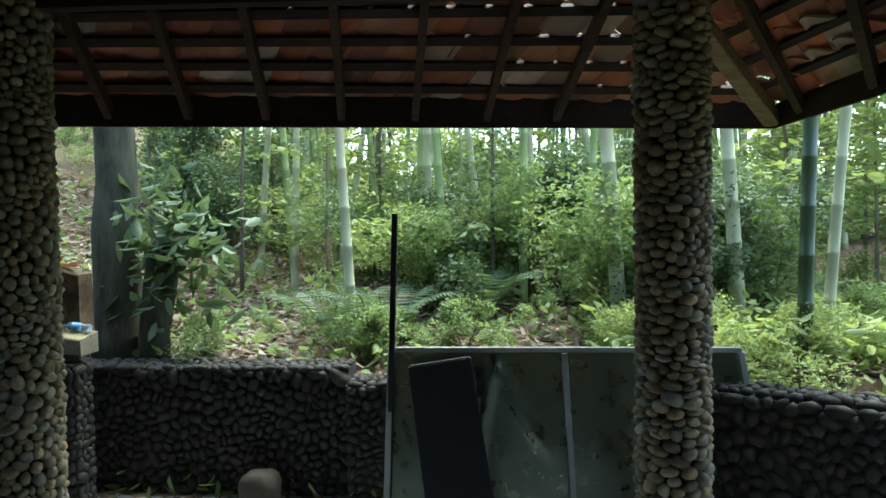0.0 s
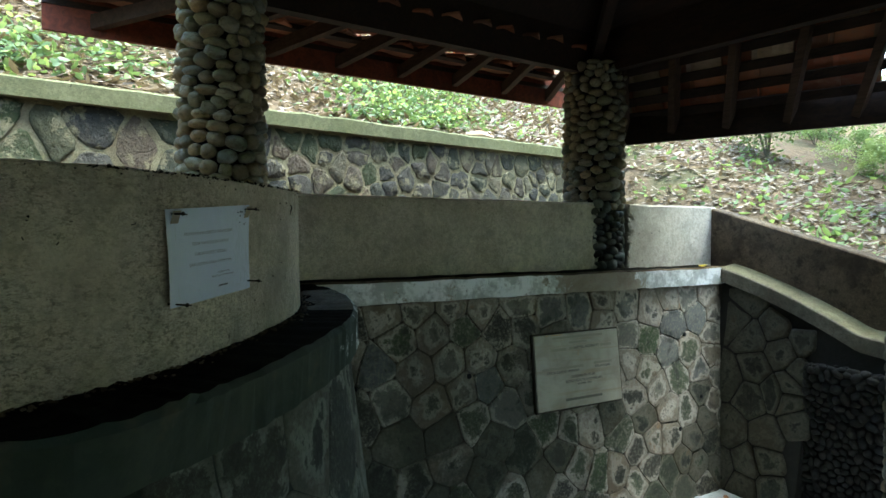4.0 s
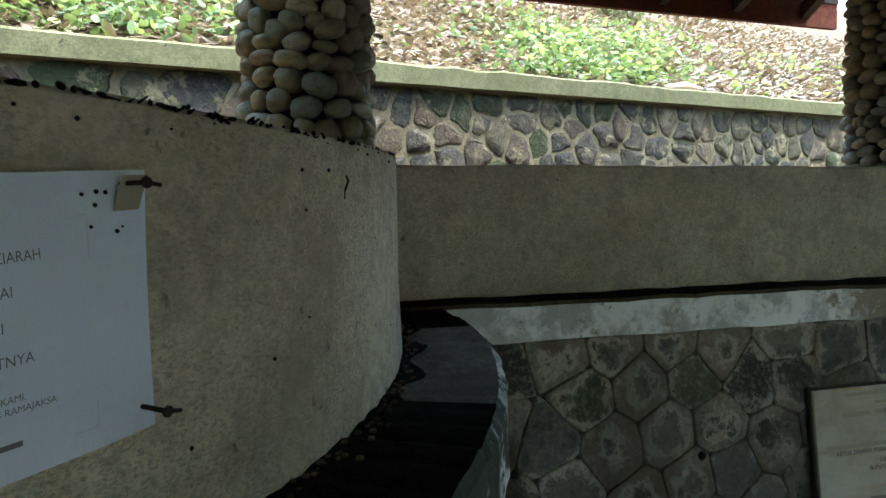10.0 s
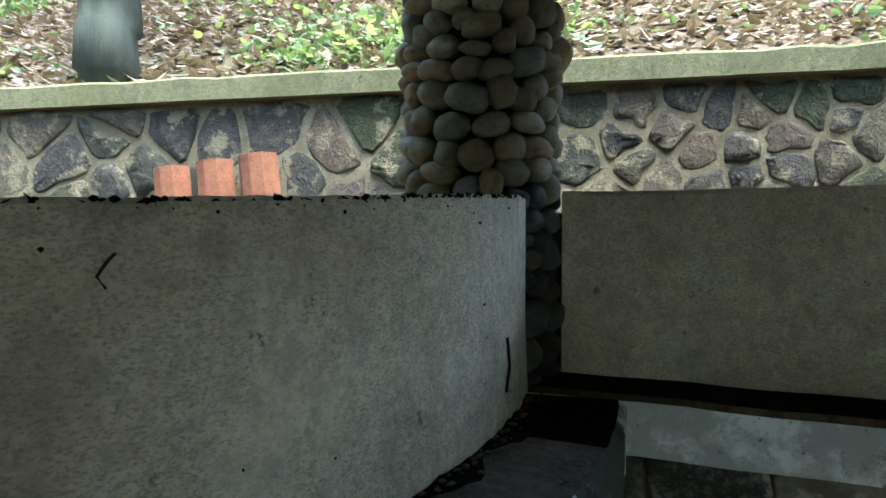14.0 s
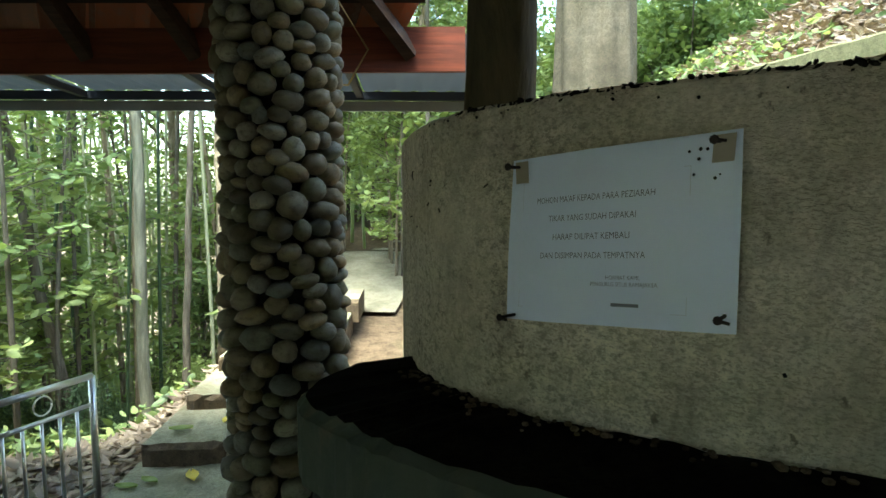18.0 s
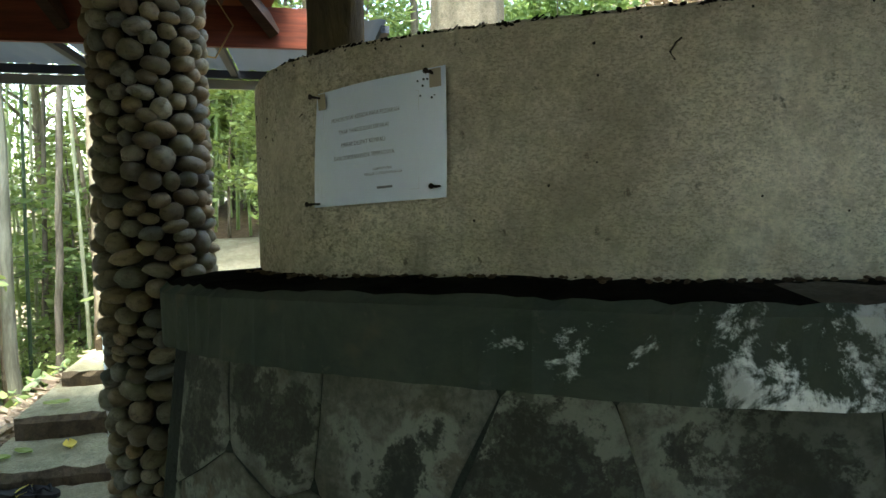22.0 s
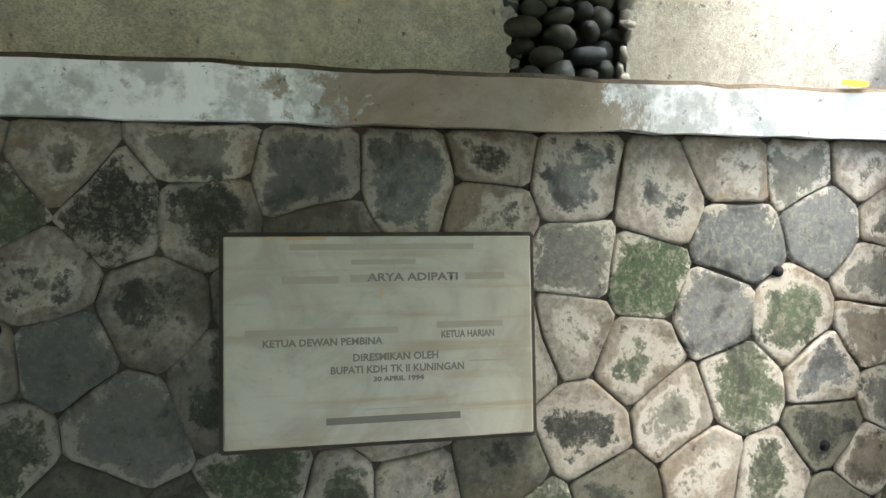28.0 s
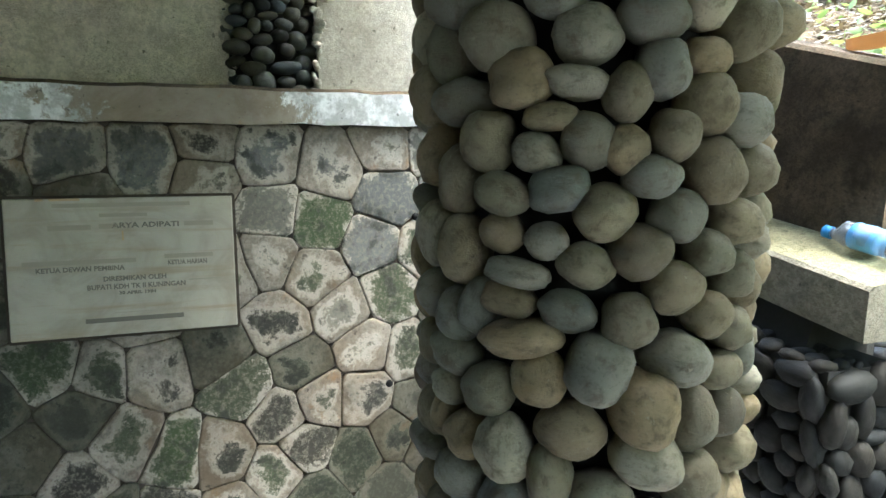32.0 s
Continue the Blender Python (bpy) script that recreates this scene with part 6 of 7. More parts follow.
for k, (u, w, card) in enumerate(((0.06, 0.95, True), (0.93, 0.95, True), (0.96, 0.09, False), (0.05, 0.03, False))):
    bm = bmesh.new()
    a, b = Vector(sheet(u, w, -0.03)), Vector(sheet(u, w, 0.032))
    side = Vector((-math.sin(TA), math.cos(TA), 0))
    tube(bm, [a, b, b + side * 0.012 + Vector((0, 0, -0.002))], [0.0022, 0.0022, 0.0018], 6)
    nail = part("nail", bm, M_rust, notice, "rusty black nail", True)
    bm = bmesh.new()
    tube(bm, [b, b + (b - a).normalized() * 0.0015], 0.005, 8)
    part("head", bm, M_rust, nail)
    if card:
        v, f = grid_sheet(lambda p, q: sheet(u - 0.03 + 0.075 * p + 0.012 * q, w - 0.10 + 0.13 * q, 0.003 + 0.008 * q), [0, 0.5, 1], [0, 0.5, 1])
        part("washer", mesh_of("washer", v, f, M_card), None, notice, "torn cardboard patch")
for _ in range(9):
    u, w = r4.uniform(0.78, 0.95), r4.uniform(0.76, 0.95)
    p = Vector(sheet(u, w, 0.002))
    bm = bmesh.new()
    bmesh.ops.create_icosphere(bm, subdivisions=1, radius=r4.uniform(0.001, 0.0022), matrix=Matrix.Translation(p))
    part("speck", bm, M_void, notice, "black speck of dirt")

# spots and stray nails on the curved wall
for k in range(40):
    t, z = r4.uniform(radians(28), T1 - 0.1), r4.uniform(1.45, 1.81)
    if r4.random() < 0.75:
        z = top_c(t) - 0.004 - abs(r4.normal(0, 0.02))
    if TA - 0.03 < t < TB + 0.03 and z < 1.78:
        continue
    bm = bmesh.new()
    s = r4.uniform(0.0008, 0.0022)
    bmesh.ops.create_icosphere(bm, subdivisions=2, radius=1.0)
    for q in bm.verts:
        q.co = Vector((q.co.x * s * r4.uniform(0.6, 1.6), q.co.y * 0.0025, q.co.z * s * r4.uniform(0.6, 1.6)))
    ob = part("dirt_spot", bm, M_void, wall_c)
    ob.matrix_world = Matrix.Translation(polar(t, r_wall(t) + 0.001, z)) @ Matrix.Rotation(t - math.pi / 2, 4, "Z")

# bits of old wire and nails left in the render
def wire_bit(points, rad, label):
    bm = bmesh.new()
    tube(bm, [polar(radians(a), r_wall(radians(a)) + 0.002 + d, z) for a, z, d in points], rad, 6)
    part("wire_bit", bm, M_rust, wall_c, label, True)


wire_bit([(91.1, 1.60, 0.004), (90.9, 1.55, 0.01), (90.9, 1.50, 0.004)], 0.003, "black stub of wire in the wall")
wire_bit([(64.3, 1.782, 0.0), (64.0, 1.775, 0.006), (63.7, 1.762, 0.004), (64.0, 1.751, 0.0)], 0.0016, "curled black wire")
wire_bit([(24.35, 1.749, 0.0), (24.6, 1.747, 0.003), (24.55, 1.738, 0.003), (24.4, 1.733, 0.0)], 0.0012, "bent nail stub")
wire_bit([(22.87, 1.659, 0.0), (23.4, 1.660, 0.002), (23.91, 1.662, 0.001)], 0.0011, "black nail stub")
wire_bit([(25.62, 1.642, 0.0), (25.9, 1.644, 0.002), (26.11, 1.644, 0.001)], 0.0011, "black nail stub")
wire_bit([(29.13, 1.690, 0.0), (29.2, 1.684, 0.003)], 0.0011, "black nail stub")
wire_bit([(31.25, 1.674, 0.0), (31.35, 1.680, 0.003)], 0.0011, "black nail stub")
wire_bit([(36.6, 1.713, 0.0), (36.85, 1.715, 0.002), (37.0, 1.718, 0.0)], 0.0011, "black nail stub")
wire_bit([(32.1, 1.718, 0.0), (32.3, 1.719, 0.002)], 0.001, "black nail stub")

# dark crust along the upper edge of the curved wall
cv, cf, c = [], [], 0
for k in range(300):
    t = radians(33) + (T1 - radians(33) - 0.02) * r4.random()
    v, f = PEB_LOW[k % len(PEB_LOW)]
    s = np.array((abs(r4.normal(0, 0.004)) + 0.0015, 0.002, abs(r4.normal(0, 0.0018)) + 0.001))
    m = Matrix.Translation(polar(t, r_wall(t) - 0.002, top_c(t) - abs(r4.normal(0, 0.006)))) @ Matrix.Rotation(t - math.pi / 2, 4, "Z") @ Matrix.Rotation(r4.normal(0, 0.4), 4, "Y")
    cv += [tuple(m @ Vector(q)) for q in v * s]
    cf += [tuple(i2 + c for i2 in q) for q in f]
    c += len(v)
part("edge_crust", mesh_of("edge_crust", cv, cf, M_ledge, True), None, wall_c, "dark crust of old moss")["kind"] = "stuff"

# crumbs of plaster along the foot of the curved wall
crumbs = bmesh.new()
for k in range(260):
    t = r4.uniform(TL0 + 0.08, T1)
    p = polar(t, r_wall(t) + 0.012 + abs(r4.normal(0, 0.018)), ledge_c(t) + 0.003)
    bmesh.ops.create_icosphere(crumbs, subdivisions=1, radius=r4.uniform(0.002, 0.007), matrix=Matrix.Translation(p) @ Matrix.Diagonal((1, 1, 0.6, 1)))
tagged(new("plaster_crumbs", bm_mesh("plaster_crumbs", crumbs, M_render_dark)), "crumbs of fallen plaster and dirt on the ledge", "debris", "", "stuff")

# ---- weep holes ----
for y, z in ((1.0, 0.905), (1.67, 0.895), (3.43, 0.985), (3.545, 0.55), (3.305, 0.367)):
    hole = thing("drain_hole", "small weep hole in the stone wall, shown as a black plug", "drain", "weep holes", "", Matrix.Translation((face_a(y, z), y, z)))
    # solid black plug: the dark inside the hole is its colour
    bm = bmesh.new()
    tube(bm, [(-0.04, 0, 0), (0.004, 0, 0)], 0.014, 12)
    part("pipe", bm, M_void, hole, "", True)

# ---- weathered post that carries the roof ----
bm = bmesh.new()
pts = [(-2.44 + 0.008 * math.sin(k), -0.58 + 0.006 * math.cos(2 * k), 1.2 + 0.2 * k) for k in range(10)]
tube(bm, pts, [0.086, 0.082, 0.08, 0.079, 0.078, 0.078, 0.08, 0.082, 0.085, 0.085], 20)
for q in bm.verts:
    a = math.atan2(q.co.y + 0.58, q.co.x + 2.44)
    k = 1 + 0.10 * math.sin(3 * a + 1) + 0.06 * math.sin(7 * a)
    q.co.x, q.co.y = -2.44 + (q.co.x + 2.44) * k, -0.58 + (q.co.y + 0.58) * k
tagged(new("wooden_post", bm_mesh("wooden_post", bm, M_post, True)), "thick weathered grooved timber post behind the curved wall", "post", "", "structure")

# ---- stair ----
stair = thing("stair", "worn stone steps with fallen leaves, climbing into the bamboo", "stair", "", "structure")
z, y = -0.06, -2.34
xl = -0.54
for k, (rise, tread) in enumerate(((0.13, 0.50), (0.14, 0.62), (0.10, 0.6), (0.12, 0.6), (0.12, 0.6), (0.13, 0.7))):
    z += rise
    v = []
    n = 14
    rings = []
    for i in range(n + 1):
        x = xl - 0.05 * k - (0.82 + 0.02 * k) * i / n
        j = r4.normal(0, 0.012, 3)
        rings.append([(x, y + j[0], z - rise - 0.1), (x, y + j[0] + 0.008, z - 0.035 + j[1] * 0.3), (x, y - 0.02 + j[1], z + j[2] * 0.3), (x, y - tread - 0.08, z + j[2] * 0.3), (x, y - tread - 0.08, z - rise - 0.1)])
    v, f = loft(rings)
    sl = [1 if i % 5 in (0, 1) else 0 for i in range(n * 5)] + [1, 1]
    part("step", mesh_of("step", v, f, [M_step, M_riser], False, sl), None, stair)
    y -= tread
landing = bmesh.new()
box(landing, -1.5, 0.0, -2.36, -2.1, -0.16, -0.02, 0.004)
part("landing", landing, M_step, stair)
path_m = bmesh.new()
for k in range(34):
    x, yy = -2.5 + r4.uniform(-0.7, 0.9), -6.2 - r4.uniform(0, 4.2)
    bmesh.ops.create_circle(path_m, cap_ends=True, segments=7, radius=r4.uniform(0.16, 0.3), matrix=Matrix.Translation((x, yy, ground_z(x, yy) + 0.035)) @ Matrix.Rotation(r4.uniform(0, 3), 4, "Z"))
part("path_stones", path_m, M_step, stair, "pale flat stones of the path")


# ---- stainless gate and rails ----
def rail_frame(name, a, b, z0, h, bars, label, ornament=True):
    a, b = Vector((*a, z0)), Vector((*b, z0))
    ob = thing(name, label, "railing", "stainless railings")
    up = Vector((0, 0, h))
    for p in (a, b):
        bm = bmesh.new()
        tube(bm, [p, p + up], 0.019, 12)
        part("post", bm, M_steel, ob, "", True)
    for k, hh in (("top_rail", 1.0), ("middle_rail", 0.78), ("bottom_rail", 0.1)):
        bm = bmesh.new()
        tube(bm, [a + up * hh, b + up * hh], 0.019 if hh == 1 else 0.012, 12)
        part(k, bm, M_steel, ob, "", True)
    for k in range(bars):
        p = a.lerp(b, (k + 1) / (bars + 1))
        bm = bmesh.new()
        tube(bm, [p + up * 0.1, p + up * 0.78], 0.009, 8)
        part("baluster", bm, M_steel, ob, "", True)
    if ornament:
        c = a.lerp(b, 0.52) + up * 0.89
        d = (b - a).normalized()
        bm = bmesh.new()
        pts = [c + d * 0.05 * math.cos(q) + Vector((0, 0, 0.05 * math.sin(q))) for q in np.linspace(0, 2 * math.pi, 20)]
        tube(bm, pts, 0.005, 6)
        part("ring", bm, M_steel, ob, "small steel ring", True)
    return ob


rail_frame("gate", (-0.18, -2.07), (-0.43, -2.62), -0.03, 0.735, 5, "open stainless steel tube gate at the foot of the stair")
rail_frame("railing", (-1.165, -2.70), (-1.34, -3.4), -0.02, 0.73, 5, "stainless steel tube railing beside the stair")
bm = bmesh.new()
tube(bm, [(-0.165, -1.9, -0.05), (-0.215, -1.9, 0.765)], 0.016, 10)
tagged(new("gate_post", bm_mesh("gate_post", bm, M_steel, True)), "slim stainless steel post at the end of the pebble wall", "post", "stainless railings")

# ---- sheet canopy beyond the south eave ----
canopy = thing("canopy", "blue-grey translucent roofing sheets on dark steel bars, with dead leaves", "canopy", "", "structure")
for k in range(7):
    x0 = -2.75 + 0.82 * k
    v, f = grid_sheet(lambda a, b: (x0 + 0.80 * a, -1.75 - 1.32 * b, 2.375 - 0.015 * b + 0.006 * math.sin(a * 44)), np.linspace(0, 1, 30), [0, 0.5, 1])
    part("sheet", mesh_of("sheet", v, f, M_canopy, True), None, canopy)
    bm = bmesh.new()
    beam(bm, (x0, -1.8, 2.345), (x0, -3.05, 2.32), 0.04, 0.035)
    part("bar", bm, M_purlin, canopy)
bm = bmesh.new()
beam(bm, (-2.8, -3.0, 2.318), (3.1, -3.0, 2.318), 0.04, 0.05)
part("edge_bar", bm, M_purlin, canopy)
bm = bmesh.new()
beam(bm, (-2.8, -3.04, 2.262), (3.1, -3.04, 2.262), 0.02, 0.06)
part("gutter", bm, M_iron, canopy, "pale metal edge strip")
bm = bmesh.new()
tube(bm, [(-1.62, -1.45, 2.62), (-1.98, -1.42, 2.40), (-2.08, -1.45, 2.24), (-2.0, -1.5, 2.12), (-1.85, -1.3, 2.1)], 0.004, 6)
tagged(new("wire", bm_mesh("wire", bm, M_wire, True)), "thin old wire hanging from the rafters", "wire")

# ---- metal sheet panel in the north-east ----
panel = thing("sheet_panel", "buckled galvanised metal sheet on a grey iron frame", "fence panel")


def zinc_pt(u, v):
    x = -0.50 + 2.06 * u - 0.03 * (1 - v) + 0.15 * (1 - v) * u
    left, right = u - 0.30 + 0.10 * (0.94 - v), u - 0.30 - 0.27 * (0.94 - v)
    fade = 1 / (1 + math.exp((v - 0.95) * 40))
    dent = -0.035 * fade * (math.exp(-(left / 0.016) ** 2) + math.exp(-(right / 0.018) ** 2) * (1 if v > 0.5 else math.exp(-((v - 0.5) / 0.08) ** 2)))
    return (x, 4.0 + dent + 0.018 * math.sin(5.2 * u + 2.0 * v) - 0.10 * (1 - v), FLOOR + 1.015 * v)


v, f = grid_sheet(zinc_pt, np.linspace(0, 1, 70), np.linspace(0, 1, 40))
part("sheet", mesh_of("sheet", v, f, M_zinc, True), None, panel, "dull buckled galvanised sheet")
for u in (0.0, 0.505, 1.0):
    bm = bmesh.new()
    a, b = Vector(zinc_pt(u, 0)) + Vector((0, -0.03, 0)), Vector(zinc_pt(u, 1)) + Vector((0, -0.03, 0))
    beam(bm, a, b, 0.035, 0.03, (0, 1, 0), 0.002)
    part("upright", bm, M_iron, panel)
bm = bmesh.new()
beam(bm, Vector(zinc_pt(0, 1)) + Vector((0, -0.03, 0.015)), Vector(zinc_pt(1, 1)) + Vector((0, -0.03, 0.015)), 0.035, 0.03, (0, 0, 1), 0.002)
part("top_bar", bm, M_iron, panel)
bm = bmesh.new()
beam(bm, (-0.525, 3.93, -0.11), (-0.46, 3.98, 1.755), 0.034, 0.034, (0, 1, 0), 0.003)
tagged(new("iron_post", bm_mesh("iron_post", bm, M_black)), "tall thin black iron post beside the metal sheet", "post")
bm = bmesh.new()
vs = [(-0.375, 0.86), (-0.01, 0.915), (0.155, FLOOR), (-0.235, FLOOR)]
front = [bm.verts.new((x, 3.64 + 0.22 * z, z)) for x, z in vs]
back = [bm.verts.new((x, 3.69 + 0.22 * z, z)) for x, z in vs]
bm.faces.new(front)
bm.faces.new(back[::-1])
for k in range(4):
    bm.faces.new((front[k], back[k], back[(k + 1) % 4], front[(k + 1) % 4]))
bmesh.ops.bevel(bm, geom=list(bm.edges), offset=0.008, segments=2, affect="EDGES")
tagged(new("leaning_board", bm_mesh("leaning_board", bm, M_black)), "black rubber-like board leaning on the metal sheet", "board")

# ---- rounded stone on the floor ----
vs, fs = pebble_verts(5, 3, 0.12)
M_pale = plain("pale_stone", (0.022, 0.019, 0.013), 0.8, 0, 0.25, 8)
ob = tagged(new("boulder", mesh_of("boulder", vs * (0.13, 0.11, 0.13), fs, M_pale, True)), "pale rounded boulder standing on the floor by the pebble wall", "stone")
ob.location = (-1.37, 4.05, 0.022)

# ---- pale tub behind the pebble wall, bottle on the kerb ----
tub = thing("tub", "pale yellow-green plastic tub behind the pebble wall", "tub")
M_tub = plain("green_plastic", (0.40, 0.43, 0.20), 0.5)
bm = bmesh.new()
box(bm, -3.20, -2.73, 4.86, 5.06, 0.58, 0.785, 0.02)
part("body", bm, M_tub, tub)
bm = bmesh.new()
box(bm, -3.22, -2.715, 4.845, 5.075, 0.785, 0.80, 0.006)
part("rim", bm, M_tub, tub)


def glassy(name, c, rough=0.08):
    n = Nodes(name)
    n.b.inputs["Transmission Weight"].default_value = 0.85
    n.b.inputs["IOR"].default_value = 1.3
    return n.done(c, rough, 0, None, spec=0.5)


bottle = thing("bottle", "crushed clear plastic bottle with blue cap and label on the kerb", "bottle", "", "", Matrix.Translation((-2.555, NY + 0.075, sweep_z(-2.555) + 0.024)) @ Matrix.Rotation(radians(6), 4, "Y") @ Matrix.Scale(0.85, 4))
bm = bmesh.new()
tube(bm, [(0.20, 0, 0.024), (0.19, 0, 0.03), (0.12, 0, 0.028), (0.10, 0, 0.031), (0.04, 0, 0.03), (0.015, 0, 0.022), (0.0, 0, 0.022)], [0.018, 0.03, 0.028, 0.031, 0.03, 0.014, 0.012], 14)
part("body", bm, glassy("clear_plastic", (0.85, 0.92, 0.98)), bottle, "clear plastic body", True)
bm = bmesh.new()
tube(bm, [(0.12, 0, 0.0285), (0.06, 0, 0.0305)], [0.0295, 0.0312], 14)
part("label", bm, plain("label_blue", (0.10, 0.32, 0.62), 0.35), bottle, "blue printed label", True)
bm = bmesh.new()
tube(bm, [(0.0, 0, 0.022), (-0.018, 0, 0.022)], 0.015, 12)
part("cap", bm, plain("cap_blue", (0.03, 0.22, 0.55), 0.4), bottle, "blue screw cap", True)

# ---- clay ridge tiles stacked behind the curved wall ----
M_ridge = concrete("orange_clay", (0.27, 0.11, 0.055), (0.17, 0.075, 0.042), (0.13, 0.11, 0.08), 3.0, 0.6)
for k in range(3):
    ob = thing("ridge_tile", "orange clay ridge tile stood against the retaining wall", "tile", "stacked ridge tiles", "", pose(-4.86 - 0.065 * k, -1.565 + 0.232 * k, 1.405, 0, -7, 76 + 3 * k))
    prof = [(-0.10, 0.0), (-0.085, 0.09), (-0.03, 0.125), (0.03, 0.125), (0.085, 0.09), (0.10, 0.0)]
    inner = [(x * 0.86, y * 0.88 - 0.002) for x, y in prof][::-1]
    v, f = loft([[(x, -y + 0.06, z) for x, y in prof + inner] for z in (0.0, 0.4, 0.70 + 0.03 * k)])
    part("body", mesh_of("body", v, f, M_ridge), None, ob)

# ---- buttress tree ----
big = thing("buttress_tree", "big pale tree with wide buttress roots behind the retaining wall", "tree", "", "", Matrix.Translation((-4.25, -5.85, ground_z(-4.25, -5.85) - 0.1)))
sides, levels = 64, 26
rings = []
for i in range(levels + 1):
    z = 7.5 * (i / levels) ** 1.6
    ring = []
    for k in range(sides):
        a = 2 * math.pi * k / sides
        flare = math.exp(-z / 0.75)
        fin = max(0.0, math.cos(5 * a + 0.6)) ** 2.5
        rad = 0.44 - 0.012 * z + 0.20 * flare + 0.95 * fin * flare ** 1.25 + 0.02 * math.sin(11 * a + z)
        ring.append((rad * math.cos(a), rad * math.sin(a), z))
    rings.append(ring)
v, f = loft(rings)
part("trunk", mesh_of("trunk", v, f, M_big_bark, True), None, big)
for k in range(3):
    bm = bmesh.new()
    a = 0.9 + 0.55 * k
    pts = [Vector((math.cos(a + 0.1 * q) * (0.42 + 0.16 * q), math.sin(a + 0.1 * q) * (0.42 + 0.16 * q), 2.2 - 0.55 * q)) for q in range(5)]
    tube(bm, pts, [0.02, 0.025, 0.03, 0.03, 0.035], 7)
    part("aerial_root", bm, M_big_bark, big, "pale hanging root", True)
bm = bmesh.new()
for k in range(9):
    a = k * 0.7
    s = Vector((0, 0, 5 + 0.28 * k))
    e = s + Vector((math.cos(a) * 2.6, math.sin(a) * 2.6, 1.2))
    tube(bm, [s, s.lerp(e, 0.5) + Vector((0, 0, 0.3)), e], [0.12, 0.07, 0.02], 7)
part("limb", bm, M_bark, big)
rr = np.random.default_rng(99)
p = blob_points(5200, rr, 26, (6.5, 6.5, 3.2)) + (0, 0, 4.6)
v, f = leaf_cloud(p, rr.uniform(0.12, 0.24, 5200), rr, 0.5, 0.8)
part("crown", fast_mesh("crown", v, f, M_leaf), None, big)

# ---- epiphytes on the tree by the pebble wall ----
epi = thing("fern_cluster", "dark glossy strap-leaved plants growing on a mossy stump", "plant", "", "", Matrix.Translation((-2.44, 4.72, 0.6)))
bm = bmesh.new()
tube(bm, [(0, 0, -0.2), (0.02, 0, 0.3), (0.08, 0.02, 0.75), (0.12, 0.0, 1.0)], [0.13, 0.11, 0.12, 0.08], 12)
part("stump", bm, M_mossy_bark, epi, "dark mossy stump", True)
rr = np.random.default_rng(98)
n = 330
p = np.c_[rr.normal(0.16, 0.2, n), rr.normal(0, 0.14, n), rr.normal(0.9, 0.26, n)]
v, f = leaf_cloud(p, rr.uniform(0.09, 0.22, n), rr, 0.6, 0.55)
part("foliage", fast_mesh("foliage", v, f, M_leaf_dark), None, epi)

# ---- ferns on the north slope ----
for k in range(7):
    x, y = (-0.75, 5.6) if k == 0 else (r4.uniform(-2.0, 1.2), r4.uniform(5.2, 7.0))
    fern = thing("fern", "feathery green fern on the slope", "fern", "ferns", "", Matrix.Translation((x, y, ground_z(x, y))))
    bm = bmesh.new()
    pts, sz = [], []
    vv, ff, c = [], [], 0
    for q in range(7):
        a = q * 0.9 + k
        L = r4.uniform(0.5, 0.9)
        axis = [Vector((math.cos(a) * L * 0.75 * t, math.sin(a) * L * 0.75 * t, L * (1.25 * t - 0.75 * t * t))) for t in np.linspace(0, 1, 9)]
        tube(bm, axis, [0.007] * 8 + [0.002], 5)
        for t in np.linspace(0.12, 0.98, 17):
            i = min(7, int(t * 8))
            o = axis[i].lerp(axis[i + 1], t * 8 - i)
            d = (axis[i + 1] - axis[i]).normalized()
            s = d.cross(Vector((0, 0, 1))).normalized()
            l = 0.22 * L * math.sin(math.pi * min(0.98, t * 0.9 + 0.1))
            for sg in (-1, 1):
                e = o + (s * sg + d * 0.35 - Vector((0, 0, 0.2))) * l
                w = d * 0.014
                vv += [tuple(o - w), tuple(e), tuple(o + w)]
                ff.append((c, c + 1, c + 2))
                c += 3
    part("stem", bm, M_leaf_dark, fern)
    part("frond", mesh_of("frond", vv, ff, M_leaf_dark), None, fern)


# ---- single fallen leaves, bark ----
def one_leaf(x, y, z, size, mat, label, turn=0.0, tilt=0.0, curl=0.1):
    v, f = grid_sheet(lambda a, b: ((a - 0.5) * size * 0.5 * math.sin(math.pi * (0.06 + 0.9 * b)), (b - 0.5) * size, curl * size * (4 * (a - 0.5) ** 2 + 1.2 * (b - 0.5) ** 2)), np.linspace(0, 1, 6), np.linspace(0, 1, 9))
    ob = tagged(new("leaf", mesh_of("leaf", v, f, mat, True)), label, "leaf", "fallen leaves")
    ob.matrix_world = Matrix.Translation((x, y, z)) @ Matrix.Rotation(turn, 4, "Z") @ Matrix.Rotation(tilt, 4, "X")


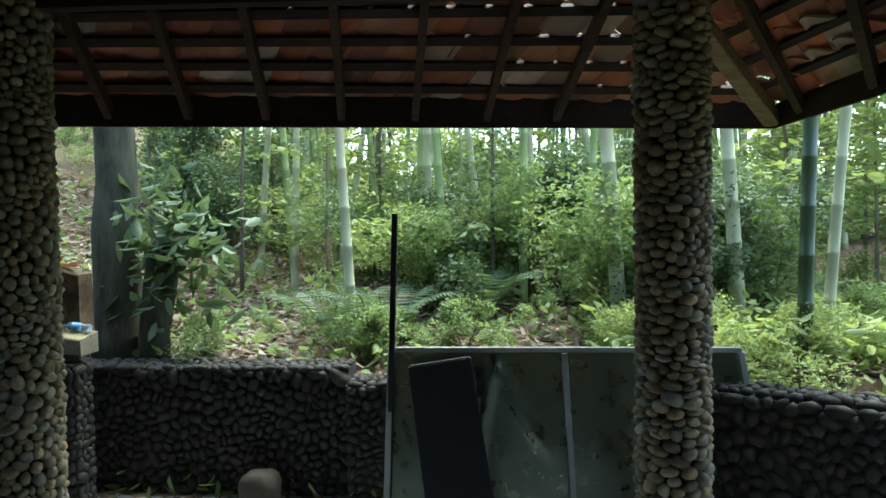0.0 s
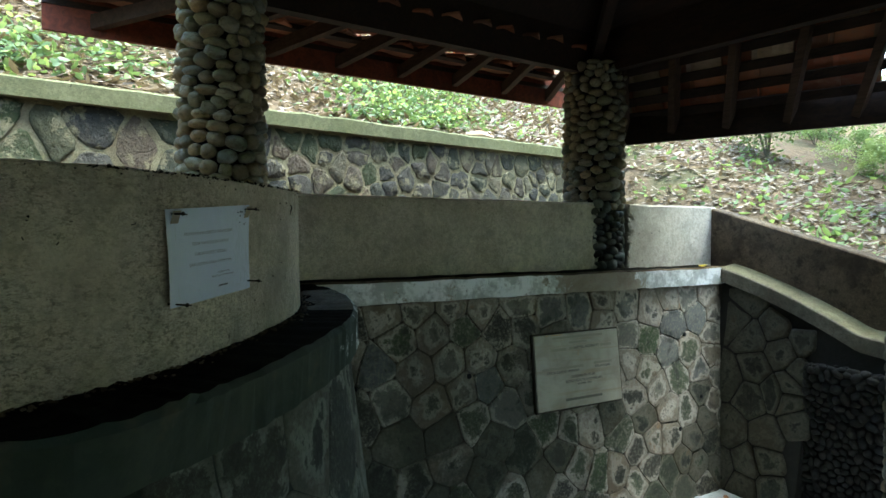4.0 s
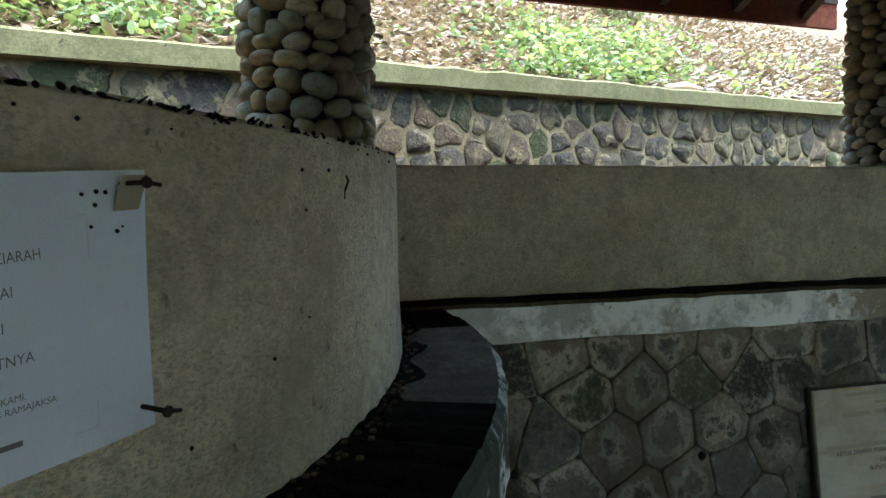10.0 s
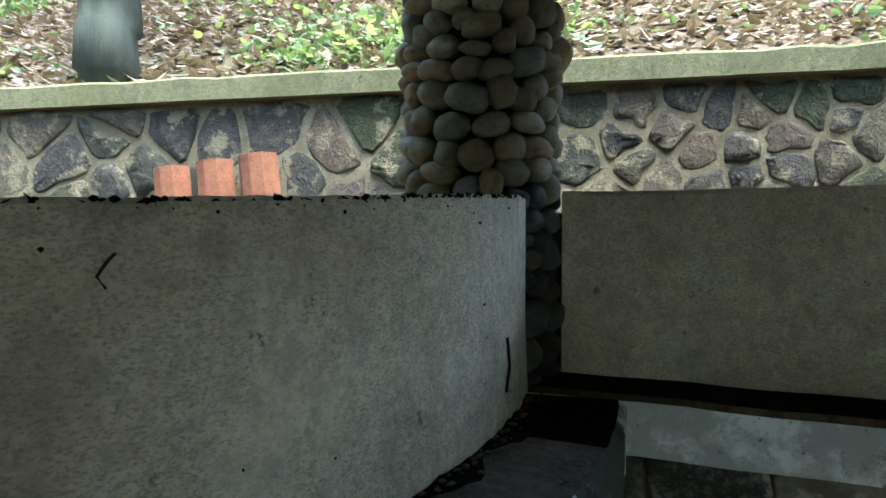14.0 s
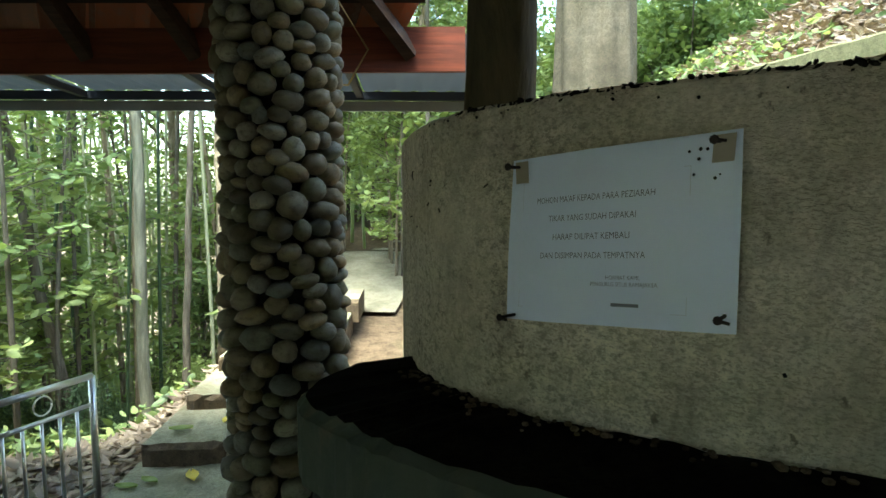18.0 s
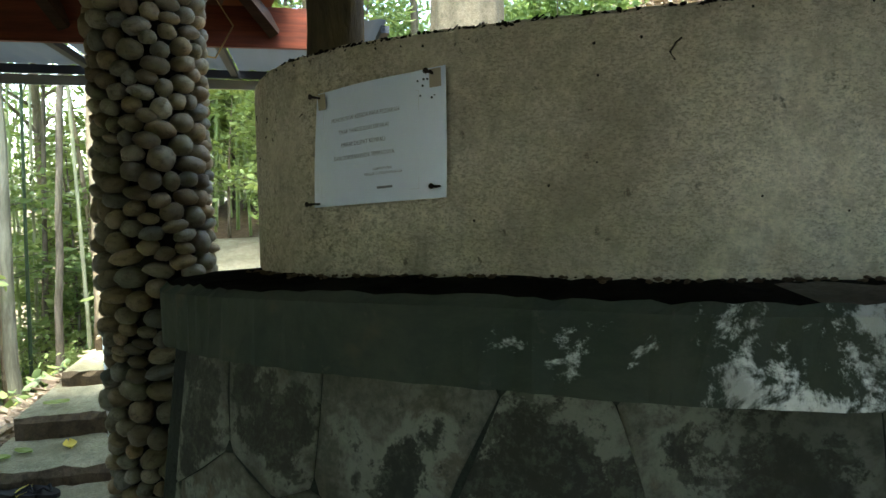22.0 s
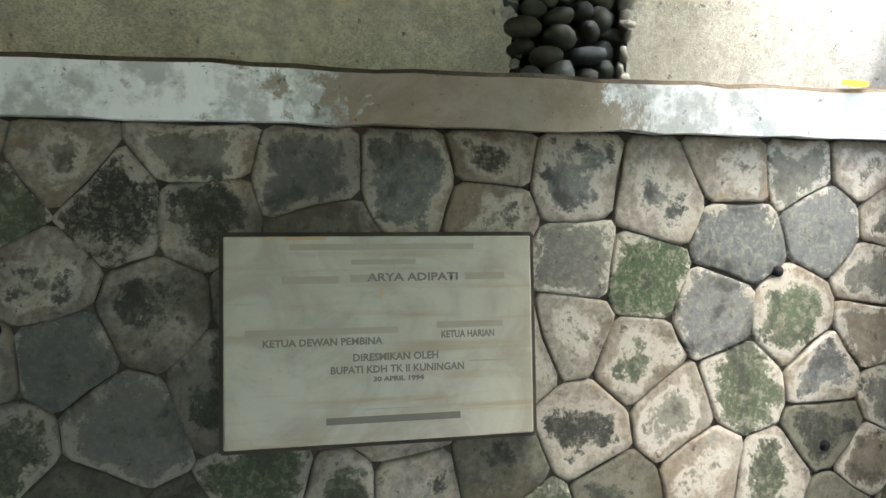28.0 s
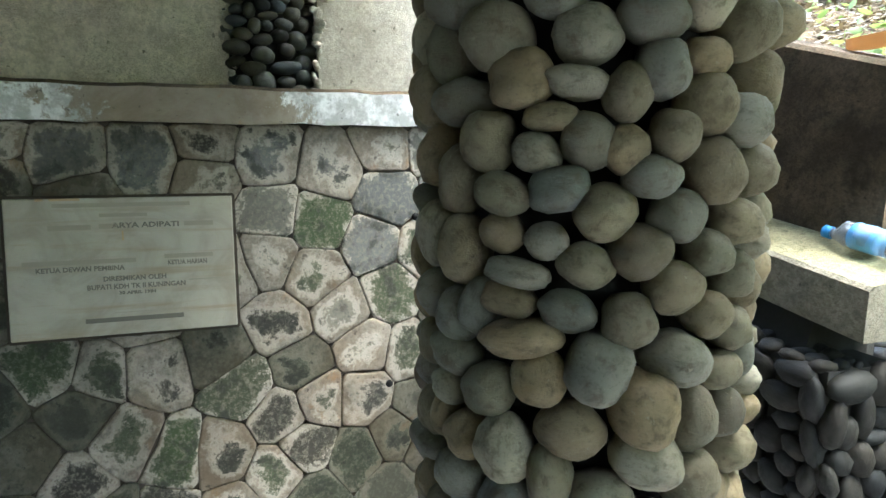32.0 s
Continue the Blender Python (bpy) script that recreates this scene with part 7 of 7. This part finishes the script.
M_leaf_brown = leaf_mat("curled_brown_leaf", (0.28, 0.13, 0.06), (0.40, 0.20, 0.09), 0.1)
one_leaf(-3.90, 3.64, LEDGE_Z + 0.006, 0.10, M_leaf_yel, "yellow fallen leaf on the ledge", 0.2)
one_leaf(-2.60, NY + 0.19, PARAPET_Z + 0.012 - 0.288 * 1.52 + 0.012, 0.15, M_leaf_brown, "curled brown leaf on the parapet", 1.4, 0.0, 0.16)
one_leaf(-3.62, 3.56, FLOOR + 0.006, 0.07, M_leaf_brown, "brown leaf on the floor in the corner", 0.7)
for k, (x, y) in enumerate(((-0.72, -2.62), (-0.95, -2.66), (-0.75, -3.05), (-1.0, -3.2), (-0.62, -2.55), (-0.85, -2.28))):
    z = (0.07 if y > -2.84 else 0.21) if y < -2.36 else -0.02
    one_leaf(x, y, z + 0.012, r4.uniform(0.10, 0.16), M_leaf_yel if k % 2 else M_leaf_light, "yellowing fallen leaf on the stone steps", r4.uniform(0, 6))
bm = bmesh.new()
c0 = Vector((retain_x(3.2) - 0.1, 3.2, coping_z(3.2) + 0.14))
tube(bm, [c0, c0 + Vector((-0.03, 0.2, 0.02)), c0 + Vector((-0.04, 0.36, 0.0))], [0.02, 0.045, 0.02], 7)
tagged(new("bark_strip", bm_mesh("bark_strip", bm, plain("dry_bark", (0.45, 0.32, 0.22), 0.9))), "curl of dry pale bark on the coping", "bark")

# ---- slippers at the foot of the stair ----
for k in range(2):
    ob = thing("slipper", "black rubber slipper lying on the stone landing", "slipper", "slippers", "", pose(-0.93 + 0.1 * k, -2.27, -0.02, 0, 0, 60 + 12 * k))
    bm = bmesh.new()
    n = 18
    ring = [(0.045 * math.cos(q) * (1.0 + 0.15 * math.sin(q)), 0.13 * math.sin(q)) for q in np.linspace(0, 2 * math.pi, n, endpoint=False)]
    a = [bm.verts.new((x, y, 0.0)) for x, y in ring]
    b = [bm.verts.new((x, y, 0.022)) for x, y in ring]
    bm.faces.new(a[::-1])
    bm.faces.new(b)
    for i in range(n):
        bm.faces.new((a[i], a[(i + 1) % n], b[(i + 1) % n], b[i]))
    part("sole", bm, M_black, ob)
    bm = bmesh.new()
    tube(bm, [(-0.045, 0.0, 0.02), (-0.02, 0.05, 0.05), (0, 0.08, 0.02)], 0.006, 6)
    tube(bm, [(0.045, 0.0, 0.02), (0.02, 0.05, 0.05), (0, 0.08, 0.02)], 0.006, 6)
    part("strap", bm, M_black, ob)


# ---- ragged mortar where the parapets meet the columns ----
def lumps(x, y, z0, z1, n, parent, mat, spread):
    shared = [mesh_of("mortar_lump", v, f, mat, True) for v, f in PEB_LOW]
    for k in range(n):
        ob = new("mortar_lump", shared[k % len(shared)])
        ob.location = (x + r4.normal(0, 0.006), y + r4.normal(0, spread), z0 + (z1 - z0) * (k + r4.uniform(0, 0.8)) / n)
        ob.scale = (r4.uniform(0.006, 0.014), r4.uniform(0.012, 0.026), r4.uniform(0.014, 0.034))
        ob.rotation_euler = tuple(r4.uniform(-0.6, 0.6, 3))
        ob.parent = parent


lumps(parapet_a(2.79) - 0.004, 2.788, LEDGE_Z, PARAPET_Z, 18, wall_w, M_render_grey, 0.012)
lumps(parapet_a(3.1) - 0.004, 3.102, LEDGE_Z, PARAPET_Z, 16, wall_w, M_render_grey, 0.010)
